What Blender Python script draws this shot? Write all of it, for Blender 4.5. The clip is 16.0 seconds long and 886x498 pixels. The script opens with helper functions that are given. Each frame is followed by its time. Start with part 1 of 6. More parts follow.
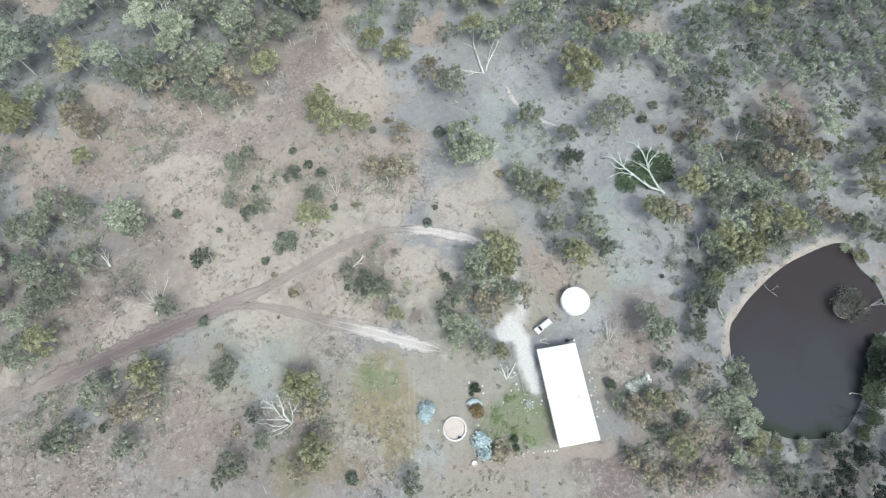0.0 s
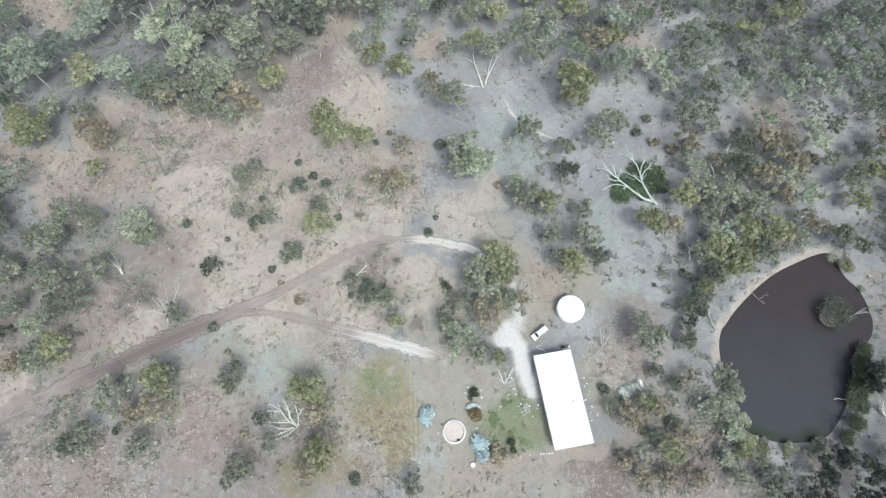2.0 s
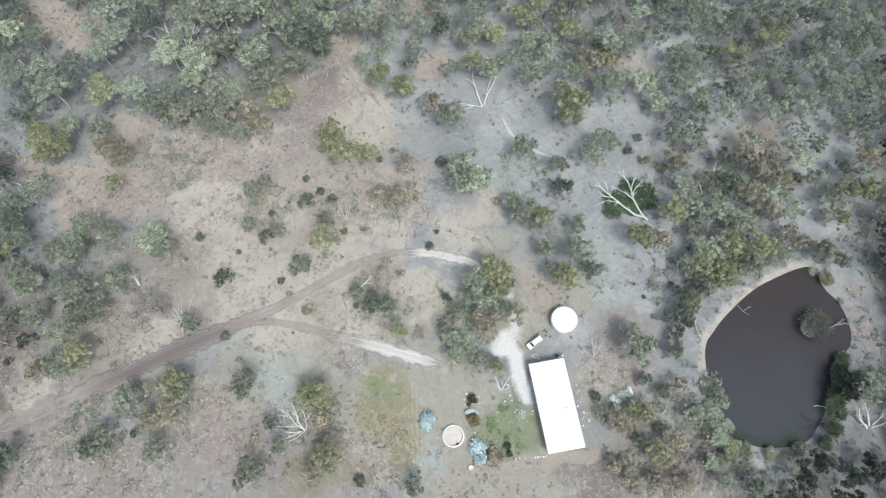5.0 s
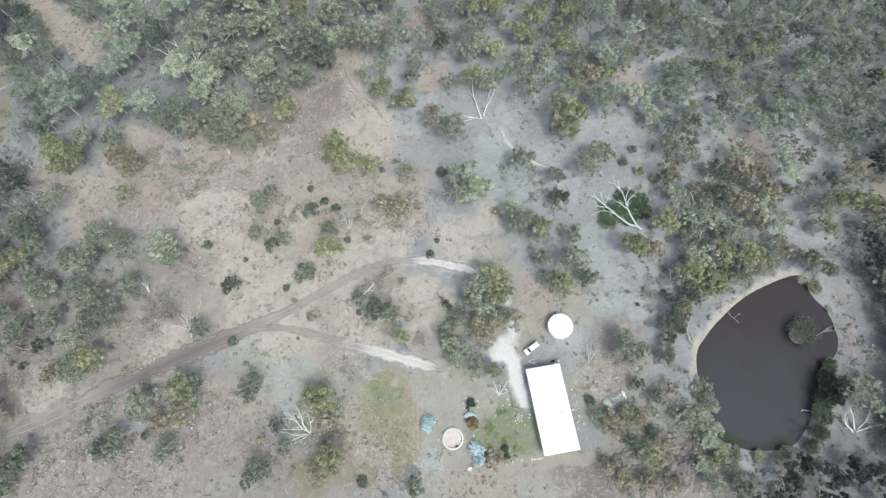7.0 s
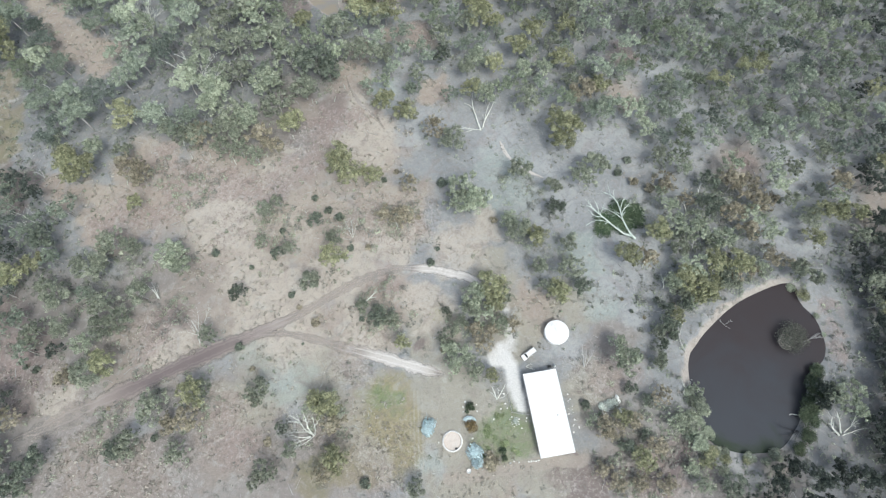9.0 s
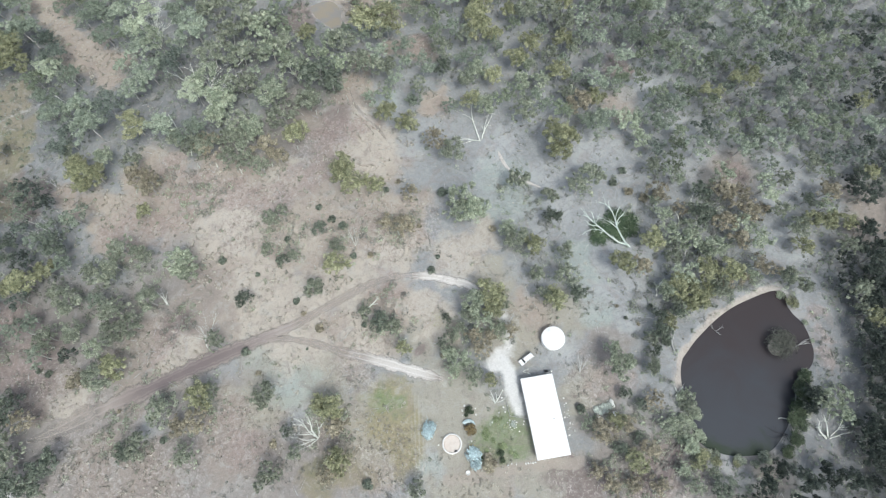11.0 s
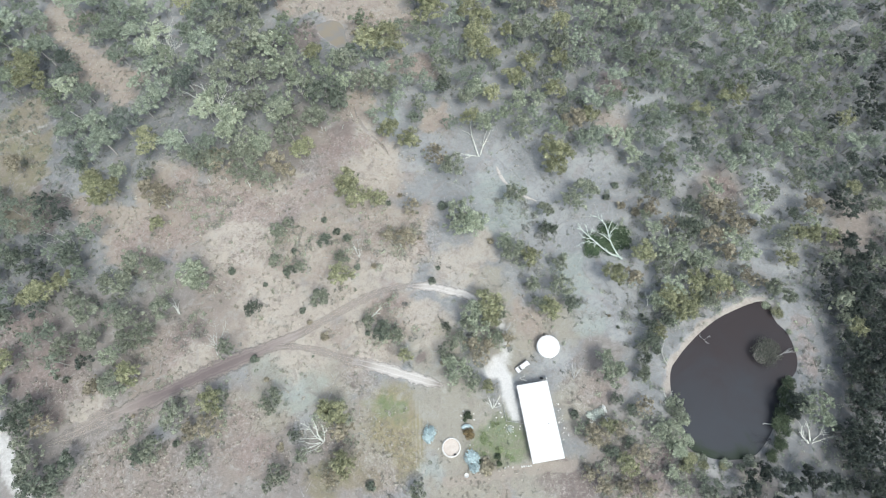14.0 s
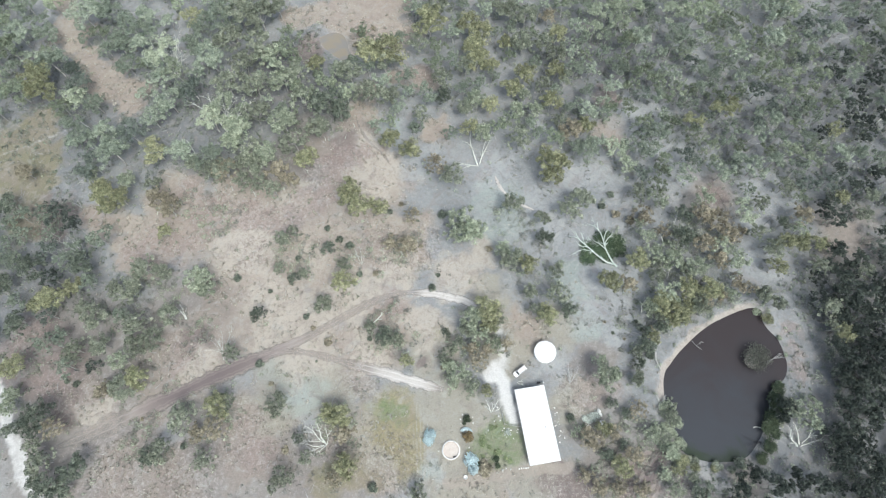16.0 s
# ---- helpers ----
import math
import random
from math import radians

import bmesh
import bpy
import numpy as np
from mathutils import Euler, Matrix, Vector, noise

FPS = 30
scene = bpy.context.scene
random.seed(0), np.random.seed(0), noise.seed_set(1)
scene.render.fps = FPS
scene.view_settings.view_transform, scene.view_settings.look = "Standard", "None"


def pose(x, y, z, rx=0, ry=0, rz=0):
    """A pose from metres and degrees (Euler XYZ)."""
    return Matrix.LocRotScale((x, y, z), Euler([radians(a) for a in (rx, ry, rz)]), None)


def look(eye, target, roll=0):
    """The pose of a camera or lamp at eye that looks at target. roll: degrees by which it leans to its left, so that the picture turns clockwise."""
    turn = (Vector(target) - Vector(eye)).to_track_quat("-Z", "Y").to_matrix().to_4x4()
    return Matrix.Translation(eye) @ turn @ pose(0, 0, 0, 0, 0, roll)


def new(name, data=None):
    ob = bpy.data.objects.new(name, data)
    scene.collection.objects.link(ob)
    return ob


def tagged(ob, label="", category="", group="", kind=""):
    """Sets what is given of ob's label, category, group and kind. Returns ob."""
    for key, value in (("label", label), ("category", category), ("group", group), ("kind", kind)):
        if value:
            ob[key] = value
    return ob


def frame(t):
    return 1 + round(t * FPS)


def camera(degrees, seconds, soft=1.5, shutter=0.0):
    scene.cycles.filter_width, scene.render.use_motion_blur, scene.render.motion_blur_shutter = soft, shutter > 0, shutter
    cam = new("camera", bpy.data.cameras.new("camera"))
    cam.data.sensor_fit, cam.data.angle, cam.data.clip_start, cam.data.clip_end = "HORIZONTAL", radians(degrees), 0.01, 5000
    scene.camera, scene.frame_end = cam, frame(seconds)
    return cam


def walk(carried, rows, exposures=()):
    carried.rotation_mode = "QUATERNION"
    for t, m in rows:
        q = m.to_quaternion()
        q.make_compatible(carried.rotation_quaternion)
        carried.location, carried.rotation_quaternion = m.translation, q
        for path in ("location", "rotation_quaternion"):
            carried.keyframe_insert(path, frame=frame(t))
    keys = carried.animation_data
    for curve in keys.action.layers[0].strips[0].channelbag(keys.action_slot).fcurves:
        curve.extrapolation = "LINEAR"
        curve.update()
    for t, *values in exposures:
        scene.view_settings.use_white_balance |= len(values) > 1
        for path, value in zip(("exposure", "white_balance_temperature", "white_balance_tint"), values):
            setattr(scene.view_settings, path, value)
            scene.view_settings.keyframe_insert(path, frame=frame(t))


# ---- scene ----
cam = camera(81.9, 16.0, 1.2)
PATH = [
    (0, (0.357, -0.679, 133.409), (-2.265, 31.788, 38.862), -1.97),
    (1, (0.443, -0.528, 136.186), (-2.259, 32.095, 41.695), -2.02),
    (2, (0.523, -0.390, 138.960), (-2.254, 32.394, 44.527), -2.05),
    (3, (0.597, -0.267, 141.730), (-2.248, 32.685, 47.358), -2.08),
    (4, (0.666, -0.156, 144.497), (-2.243, 32.968, 50.187), -2.10),
    (5, (0.729, -0.060, 147.261), (-2.236, 33.243, 53.016), -2.11),
    (6, (0.787, 0.024, 150.021), (-2.230, 33.511, 55.843), -2.12),
    (7, (0.840, 0.093, 152.778), (-2.223, 33.770, 58.670), -2.11),
    (8, (0.887, 0.149, 155.532), (-2.216, 34.022, 61.495), -2.10),
    (9, (0.928, 0.192, 158.283), (-2.209, 34.266, 64.319), -2.08),
    (10, (0.964, 0.221, 161.030), (-2.202, 34.501, 67.143), -2.06),
    (11, (0.995, 0.236, 163.774), (-2.194, 34.729, 69.965), -2.03),
    (12, (1.020, 0.238, 166.514), (-2.186, 34.949, 72.786), -1.99),
    (13, (1.039, 0.226, 169.251), (-2.178, 35.161, 75.607), -1.94),
    (14, (1.054, 0.201, 171.985), (-2.169, 35.365, 78.427), -1.88),
    (15, (1.062, 0.162, 174.716), (-2.160, 35.560, 81.246), -1.82),
    (16, (1.065, 0.110, 177.443), (-2.151, 35.748, 84.064), -1.75),
]
walk(cam, [(t, look(eye, target, roll)) for t, eye, target, roll in PATH], [(0.0, 0.36, 6290, 5), (9.0, 0.36, 6300, 5), (16.0, 0.45, 6310, 5)])

# ---- world, sun, exposure ----
world = bpy.data.worlds.new("world")
scene.world = world
world.use_nodes = True
wn = world.node_tree
sky = wn.nodes.new("ShaderNodeTexSky")
sky.sky_type, sky.sun_disc = "NISHITA", False
sky.sun_elevation, sky.sun_rotation = radians(60), radians(141)
sky.dust_density, sky.ozone_density = 3.0, 1.0
grey = wn.nodes.new("ShaderNodeHueSaturation")
grey.inputs["Saturation"].default_value = 0.6
wn.links.new(sky.outputs[0], grey.inputs["Color"])
wn.links.new(grey.outputs[0], wn.nodes["Background"].inputs[0])
wn.nodes["Background"].inputs[1].default_value = 0.150
sun = new("sun", bpy.data.lights.new("sun", "SUN"))
sun.data.energy, sun.data.angle, sun.data.color = 1.45, radians(18), (1.0, 0.975, 0.925)
sun.matrix_world = look((0, 0, 60), (-16, 20, 60 - 44))


# ---- materials ----
def nodes_of(name):
    m = bpy.data.materials.new(name)
    m.use_nodes = True
    t = m.node_tree
    return m, t, t.nodes["Principled BSDF"]


def add(t, kind, **inputs):
    n = t.nodes.new(kind)
    for k, v in inputs.items():
        n.inputs[k.replace("_", " ")].default_value = v
    return n


def noise_of(t, scale, detail=4.0, rough=0.6, coord="Object", swirl=0.0):
    n = add(t, "ShaderNodeTexNoise", Scale=scale, Detail=detail, Roughness=rough, Distortion=swirl)
    c = t.nodes.new("ShaderNodeNewGeometry") if coord == "World" else t.nodes.new("ShaderNodeTexCoord")
    t.links.new(c.outputs["Position" if coord == "World" else coord], n.inputs["Vector"])
    return n.outputs["Fac"]


def mix(t, fac, a, b, blend="MIX"):
    n = t.nodes.new("ShaderNodeMix")
    n.data_type, n.blend_type = "RGBA", blend
    for i, v in ((0, fac), (6, a), (7, b)):
        if isinstance(v, (int, float)):
            n.inputs[i].default_value = v
        elif isinstance(v, tuple):
            n.inputs[i].default_value = (*v, 1)
        else:
            t.links.new(v, n.inputs[i])
    return n.outputs[2]


def math_of(t, op, a, b=0.0, c=0.0):
    n = t.nodes.new("ShaderNodeMath")
    n.operation, n.use_clamp = op, op in ("MULTIPLY_ADD",)
    for i, v in enumerate((a, b, c)):
        if isinstance(v, (int, float)):
            n.inputs[i].default_value = v
        else:
            t.links.new(v, n.inputs[i])
    return n.outputs[0]


def spread(t, fac, low, high):
    n = add(t, "ShaderNodeMapRange", From_Min=low, From_Max=high)
    n.interpolation_type = "SMOOTHSTEP"
    t.links.new(fac, n.inputs["Value"])
    return n.outputs[0]


def bump(t, bsdf, height, strength=0.4, distance=0.05):
    n = add(t, "ShaderNodeBump", Strength=strength, Distance=distance)
    t.links.new(height, n.inputs["Height"])
    t.links.new(n.outputs[0], bsdf.inputs["Normal"])


def plain(name, a, b, scale=2.0, rough=0.7, metal=0.0, coord="Object", relief=0.2, fine=None):
    """Two tones mixed by noise at two scales, with a little relief."""
    m, t, p = nodes_of(name)
    big, small = noise_of(t, scale, 3, 0.6, coord), noise_of(t, fine or scale * 9, 3, 0.7, coord)
    c = mix(t, spread(t, big, 0.35, 0.65), a, b)
    c = mix(t, math_of(t, "MULTIPLY", spread(t, small, 0.4, 0.7), 0.35), c, tuple(v * 0.6 for v in a))
    t.links.new(c, p.inputs["Base Color"])
    p.inputs["Roughness"].default_value, p.inputs["Metallic"].default_value = rough, metal
    bump(t, p, small, relief, 0.03)
    return m


def foliage(name, a, b, dry):
    """Leaves: tone varies by plant, by patch, by spray and by leaf."""
    m, t, p = nodes_of(name)
    info = t.nodes.new("ShaderNodeObjectInfo").outputs["Random"]
    leaf = t.nodes.new("ShaderNodeNewGeometry").outputs["Random Per Island"]
    spray = t.nodes.new("ShaderNodeAttribute")
    spray.attribute_name = "spray"
    patch = noise_of(t, 0.35, 3, 0.6, "World")
    c = mix(t, spread(t, patch, 0.35, 0.65), a, b)
    c = mix(t, math_of(t, "MULTIPLY", spread(t, leaf, 0.40, 1.0), 0.30), c, dry)
    c = mix(t, math_of(t, "MULTIPLY", spread(t, spray.outputs["Fac"], -0.02, 0.5), 0.42), c, dry)
    v = math_of(t, "ADD", math_of(t, "MULTIPLY", info, 0.40), math_of(t, "MULTIPLY", leaf, 0.52))
    v = math_of(t, "ADD", v, math_of(t, "MULTIPLY", spray.outputs["Fac"], 0.54))
    h = add(t, "ShaderNodeHueSaturation")
    t.links.new(math_of(t, "MULTIPLY", math_of(t, "ADD", v, 0.64), 0.93), h.inputs["Value"])
    t.links.new(c, h.inputs["Color"])
    t.links.new(h.outputs[0], p.inputs["Base Color"])
    p.inputs["Roughness"].default_value = 0.65
    p.inputs["Specular IOR Level"].default_value = 0.25
    thin, both = t.nodes.new("ShaderNodeBsdfTranslucent"), add(t, "ShaderNodeMixShader", Fac=0.18)
    t.links.new(h.outputs[0], thin.inputs["Color"])
    t.links.new(p.outputs[0], both.inputs[1])
    t.links.new(thin.outputs[0], both.inputs[2])
    t.links.new(both.outputs[0], t.nodes["Material Output"].inputs["Surface"])
    return m


LEAVES = {
    "grey_green": foliage("grey_green_leaves", (0.205, 0.232, 0.178), (0.242, 0.266, 0.204), (0.40, 0.42, 0.325)),
    # wood_green: grey_green copied bluer; the outer woods' cool light is put into it
    "wood_green": foliage("cool_cast_leaves", (0.196, 0.236, 0.186), (0.238, 0.276, 0.218), (0.40, 0.44, 0.345)),
    "wood_dark": foliage("dark_woodland_leaves", (0.108, 0.134, 0.116), (0.130, 0.156, 0.134), (0.24, 0.275, 0.23)),
    # deep: dark leaves, with wood shade and lens falloff put into the tone
    "deep": foliage("shade_deepened_leaves", (0.046, 0.060, 0.054), (0.060, 0.074, 0.064), (0.130, 0.150, 0.118)),
    "olive": foliage("olive_leaves", (0.244, 0.260, 0.158), (0.282, 0.292, 0.180), (0.46, 0.46, 0.30)),
    "dark": foliage("dark_leaves", (0.122, 0.150, 0.120), (0.148, 0.174, 0.138), (0.28, 0.305, 0.235)),
    "brown": foliage("brownish_leaves", (0.285, 0.262, 0.196), (0.322, 0.292, 0.218), (0.47, 0.43, 0.33)),
    "pale": foliage("pale_leaves", (0.300, 0.348, 0.258), (0.340, 0.380, 0.286), (0.49, 0.52, 0.40)),
    "wood_olive": foliage("olive_woodland_leaves", (0.222, 0.268, 0.190), (0.258, 0.296, 0.210), (0.39, 0.43, 0.32)),
    "garden": foliage("garden_leaves", (0.055, 0.080, 0.050), (0.080, 0.105, 0.062), (0.12, 0.14, 0.09)),
    "green": foliage("fresh_leaves", (0.058, 0.098, 0.058), (0.080, 0.118, 0.066), (0.14, 0.17, 0.10)),
    "blue": foliage("pale_blue_leaves", (0.38, 0.50, 0.53), (0.46, 0.57, 0.59), (0.62, 0.71, 0.71)),
    "turf": foliage("lush_turf", (0.155, 0.215, 0.100), (0.205, 0.250, 0.130), (0.30, 0.32, 0.20)),
    "mint": foliage("pale_mint_leaves", (0.42, 0.47, 0.42), (0.48, 0.52, 0.47), (0.62, 0.65, 0.60)),
    "islet": foliage("dull_islet_leaves", (0.082, 0.086, 0.072), (0.100, 0.104, 0.088), (0.17, 0.17, 0.145)),
    "orange": foliage("rusty_leaves", (0.19, 0.145, 0.075), (0.16, 0.135, 0.075), (0.27, 0.20, 0.11)),
    "yellow": foliage("yellow_flowers", (0.60, 0.48, 0.12), (0.50, 0.42, 0.14), (0.70, 0.60, 0.25)),
    "grass": foliage("dry_grass", (0.45, 0.42, 0.36), (0.41, 0.385, 0.34), (0.56, 0.53, 0.47)),
    "scrub": foliage("low_scrub", (0.218, 0.225, 0.205), (0.258, 0.262, 0.236), (0.375, 0.375, 0.335)),
}
BARK = plain("pale_gum_bark", (0.36, 0.35, 0.33), (0.58, 0.57, 0.54), 0.8, 0.85)
BLEACHED = plain("bleached_wood", (0.66, 0.68, 0.62), (0.80, 0.82, 0.76), 0.6, 0.8)
SILVER = plain("silvery_green_wood", (0.60, 0.68, 0.62), (0.74, 0.82, 0.75), 0.6, 0.75)
GREYWOOD = plain("weathered_wood", (0.40, 0.40, 0.39), (0.54, 0.54, 0.53), 0.6, 0.85)
WHITE_METAL = plain("white_painted_steel", (0.86, 0.86, 0.85), (0.90, 0.90, 0.89), 0.3, 0.35, 0.0, relief=0.03, fine=0.9)
WALL_METAL = plain("cream_wall_cladding", (0.62, 0.60, 0.55), (0.68, 0.66, 0.61), 0.5, 0.5, relief=0.05)
DARK = plain("dark_rubber", (0.025, 0.025, 0.027), (0.04, 0.04, 0.042), 3, 0.7)
STEEL = plain("galvanised_steel", (0.45, 0.46, 0.47), (0.55, 0.56, 0.57), 2, 0.4, 0.7)
CAR_PAINT = plain("white_car_paint", (0.84, 0.84, 0.83), (0.87, 0.87, 0.86), 1, 0.25, relief=0.0)
CONCRETE = plain("pale_concrete", (0.66, 0.64, 0.60), (0.74, 0.72, 0.68), 0.7, 0.85)
STONE = plain("white_stone", (0.72, 0.72, 0.69), (0.84, 0.84, 0.81), 1.5, 0.85, relief=0.5)
FIELD_STONE = plain("weathered_field_stone", (0.34, 0.30, 0.275), (0.46, 0.42, 0.39), 0.6, 0.9, relief=0.4)
SAND = plain("pinkish_sand", (0.60, 0.53, 0.47), (0.66, 0.60, 0.54), 0.8, 0.95)
TARP = plain("pale_blue_tarpaulin", (0.45, 0.56, 0.58), (0.54, 0.64, 0.65), 1.2, 0.5)
PVC = plain("white_plastic", (0.80, 0.80, 0.78), (0.84, 0.84, 0.82), 2, 0.4)
GLASS, gt, gp = nodes_of("dark_window_glass")
gp.inputs["Base Color"].default_value, gp.inputs["Roughness"].default_value = (0.05, 0.055, 0.06, 1), 0.08
LAMP_GLASS, lt, lp = nodes_of("headlamp_glass")
lp.inputs["Base Color"].default_value, lp.inputs["Roughness"].default_value = (0.7, 0.7, 0.7, 1), 0.1
RED_GLASS, rt, rp = nodes_of("red_tail_light")
rp.inputs["Base Color"].default_value, rp.inputs["Roughness"].default_value = (0.35, 0.02, 0.02, 1), 0.2

# muddy water: a smooth surface over a brown body, faint ripples
WATER, wt, wp = nodes_of("muddy_water")
water_at = wt.nodes.new("ShaderNodeSeparateXYZ")
wt.links.new(wt.nodes.new("ShaderNodeNewGeometry").outputs["Position"], water_at.inputs[0])
# depth is only Y position with noise; it places the tones below
depth = math_of(wt, "ADD", water_at.outputs["Y"], math_of(wt, "MULTIPLY", noise_of(wt, 0.05, 4, 0.6, "World", 1.0), 46.0))
# blue-grey towards low Y: sky reflection put into the water's base colour
wc = mix(wt, spread(wt, depth, 66.0, 28.0), (0.048, 0.040, 0.041), (0.052, 0.057, 0.066))
wc = mix(wt, spread(wt, depth, 32.0, 22.0), wc, (0.034, 0.050, 0.030))
wt.links.new(wc, wp.inputs["Base Color"])
wp.inputs["Roughness"].default_value, wp.inputs["IOR"].default_value = 0.10, 1.33
bump(wt, wp, noise_of(wt, 1.6, 2, 0.5, "World"), 0.05, 0.02)
WATER2, w2, p2 = nodes_of("clay_water")
# the greyer of the two clay tones holds painted sky reflection
w2.links.new(mix(w2, spread(w2, noise_of(w2, 0.2, 2, 0.5, "World"), 0.4, 0.6), (0.29, 0.255, 0.200), (0.26, 0.245, 0.225)), p2.inputs["Base Color"])
p2.inputs["Roughness"].default_value = 0.15

# ---- the plan: ponds, tracks and patches of ground ----
POND = [(72.1, 19.9), (72.6, 26.6), (75.2, 30.7), (80.3, 36.6), (88.9, 44.2), (97.1, 48.8), (103.3, 51.5), (106.8, 52.1), (109.3, 51.0), (109.0, 47.6), (110.3, 44.6), (113.1, 41.3), (114.5, 36.3), (114.8, 31.8), (113.0, 27.5), (109.5, 25.1), (107.2, 22.0), (106.0, 16.5), (102.6, 9.0), (96.4, 1.8), (89.0, 0.1), (81.8, 0.3), (75.6, 3.2), (73.2, 9.5)]
SMALL_POND = [(-66.2, 165.0), (-63.9, 167.0), (-59.9, 168.9), (-56.1, 167.4), (-53.6, 163.7), (-51.7, 157.2), (-50.9, 154.2), (-53.0, 152.9), (-56.6, 154.9), (-60.6, 157.9), (-63.7, 160.6)]
TRACK = [(-126.7, -8.6), (-116.8, -4.1), (-108.7, 0.8), (-93.6, 8.9), (-79.9, 16.6), (-67.5, 23.1), (-54.8, 29.7), (-47.5, 34.1), (-38.3, 40.3), (-28.9, 46.1), (-19.0, 49.8), (-8.9, 50.4), (-0.6, 49.2), (5.1, 48.0), (11, 43)]
BRANCH = [(-67.5, 23.3), (-62.1, 25.9), (-54.3, 27.0), (-44.3, 26.0), (-34.2, 23.7), (-22.3, 21.6), (-10.5, 18.9), (-1.7, 17.2)]
PALE_BENDS = [[(-15.5, 49.8), (-8.9, 50.4), (-0.6, 49.2), (6.5, 47.1)], [(-30.2, 23.0), (-22.3, 21.6), (-10.5, 18.9), (-1.7, 17.2)]]
DRIVE = [(13.6, 22.0), (17.0, 23.2), (18.7, 19.4), (20.1, 14.0), (21.7, 9.6)]
DRIVE_NORTH = [(17.1, 23.0), (18.5, 31.7), (15.8, 39.5)]
LANE = [(0.9, -11.4), (11.6, -9.7), (20.5, -7.2), (31.2, -5.6), (40.2, -4.3)]
ROAD = [(-172.0, 29.0), (-165.1, 20.8), (-153.1, 8.1), (-145.8, -2.4), (-139.2, -10.7), (-135.0, -17.2), (-128.5, -23.7), (-119.5, -32.3), (-100, -50)]
FIELD_TRACK = [(-200, 91), (-186.6, 98.1), (-176.7, 103.2), (-170.9, 107.0), (-164.8, 110.1), (-160.7, 112.2)]
WASH = [(-194.0, 190.0), (-188.1, 181.0), (-182.1, 171.1), (-176.9, 161.5), (-171.8, 153.8), (-165.5, 146.3), (-157.0, 139.2), (-149.6, 135.1), (-141.0, 131.5)]
FIELD = [(-31.8, -10.0, 6.0), (-37.5, -12.5, 5.5), (-26.0, -11.0, 5.5), (-186, 100, 13), (-172, 98, 11), (-180, 88, 11), (-168, 86, 9), (-166, 72, 10), (-176, 113, 9), (-195, 95, 14)]
MOWN = [(-9.0, 10.0, 2.6), (-8.6, 5.0, 2.6), (-8.2, 0.0, 2.8), (-7.6, -5.0, 2.8), (-7.2, -9.5, 2.8)]
SAGE = [(-6.0, -9.0, 5), (14.5, 88.0, 10), (11.2, 76.0, 8), (20.0, 79.0, 8), (40.4, 61.0, 6), (42.4, 55.0, 6), (-50, 14, 9), (-60, 21, 7), (-30, 118, 6), (47, 41, 6)]
YARD = [(-45, 14, 12), (42, 16, 9), (38, 40, 8), (32, -9, 12), (0, 12, 12), (-60, 8, 10), (12, 50, 9), (-6, 30, 9), (15, 37, 7), (11, 30, 5), (-4, 4, 15), (8, 6, 12), (6, -10, 14), (20, 0, 10), (20, 30, 8), (-22, 2, 14), (-38, 12, 10), (-2, -8, 10), (4, 12, 9)]
BANK_TAN = [(-131.5, 70.9, 6), (-122.0, 69.2, 6), (-141.4, 73.6, 5), (-116.7, 71.6, 6), (-110.6, 75.2, 6), (-136.4, 67.4, 5), (-124.0, 62.7, 6)]
TAN = BANK_TAN + [(-82.5, 77.6, 17.3), (-98.9, 71.9, 12.9), (-40.3, 107.5, 10.2), (-36.2, 92.3, 15.5), (-52.2, 65.3, 21.1), (-22.9, 69.3, 14.8), (-75.0, 50.8, 18.5), (-96.2, 19.1, 13.6), (-79.3, 31.8, 11.9), (-53.1, 19.7, 11.6), (-96.3, -16.5, 16.2), (-62.1, -4.3, 12.9), (-25.2, -3.7, 12.8), (-126.4, 7.8, 9.5), (-176.7, 161.4, 8.9), (-153.1, 134.8, 10.9), (-48.6, 177.8, 16.6), (-11.5, 119.7, 6.9), (-20.3, 41.4, 10.0), (23.7, 37.9, 8.9), (11.7, -13.0, 10.7), (57.8, -8.5, 8.0), (142.5, 79.9, 8.4), (99.0, 95.0, 6.5), (-19.2, 144.8, 7.2), (-58.8, 109.1, 6.9), (59.6, 122.2, 6.9), (-32.4, 168.8, 10.0)]
TAN += [(-79.4, 176.3, 6), (-69.4, 178.5, 7), (-59.3, 181.5, 8), (-48.7, 180.0, 9), (-38.0, 177.0, 8), (-33.8, 185.0, 8), (-45.0, 188.0, 9), (-29.0, 172.3, 5), (-186.0, 177.5, 6), (-179.5, 166.0, 6), (-174.0, 157.5, 7), (-168.5, 150.0, 7), (-161.0, 142.5, 7), (-153.0, 137.0, 7), (-145.5, 133.0, 7), (-138.0, 131.0, 6), (-140.0, 125.0, 6), (-62, 37, 14), (-50, 28, 14), (-42, 50, 14), (-102, 73, 14), (-110, 83, 12), (-85, 82, 14), (-24, 39, 10), (-30, 29, 12), (-115, 62, 12), (-30.2, 145.7, 5.0), (-40.3, 137.0, 5.0), (-43.1, 123.7, 8.0)]
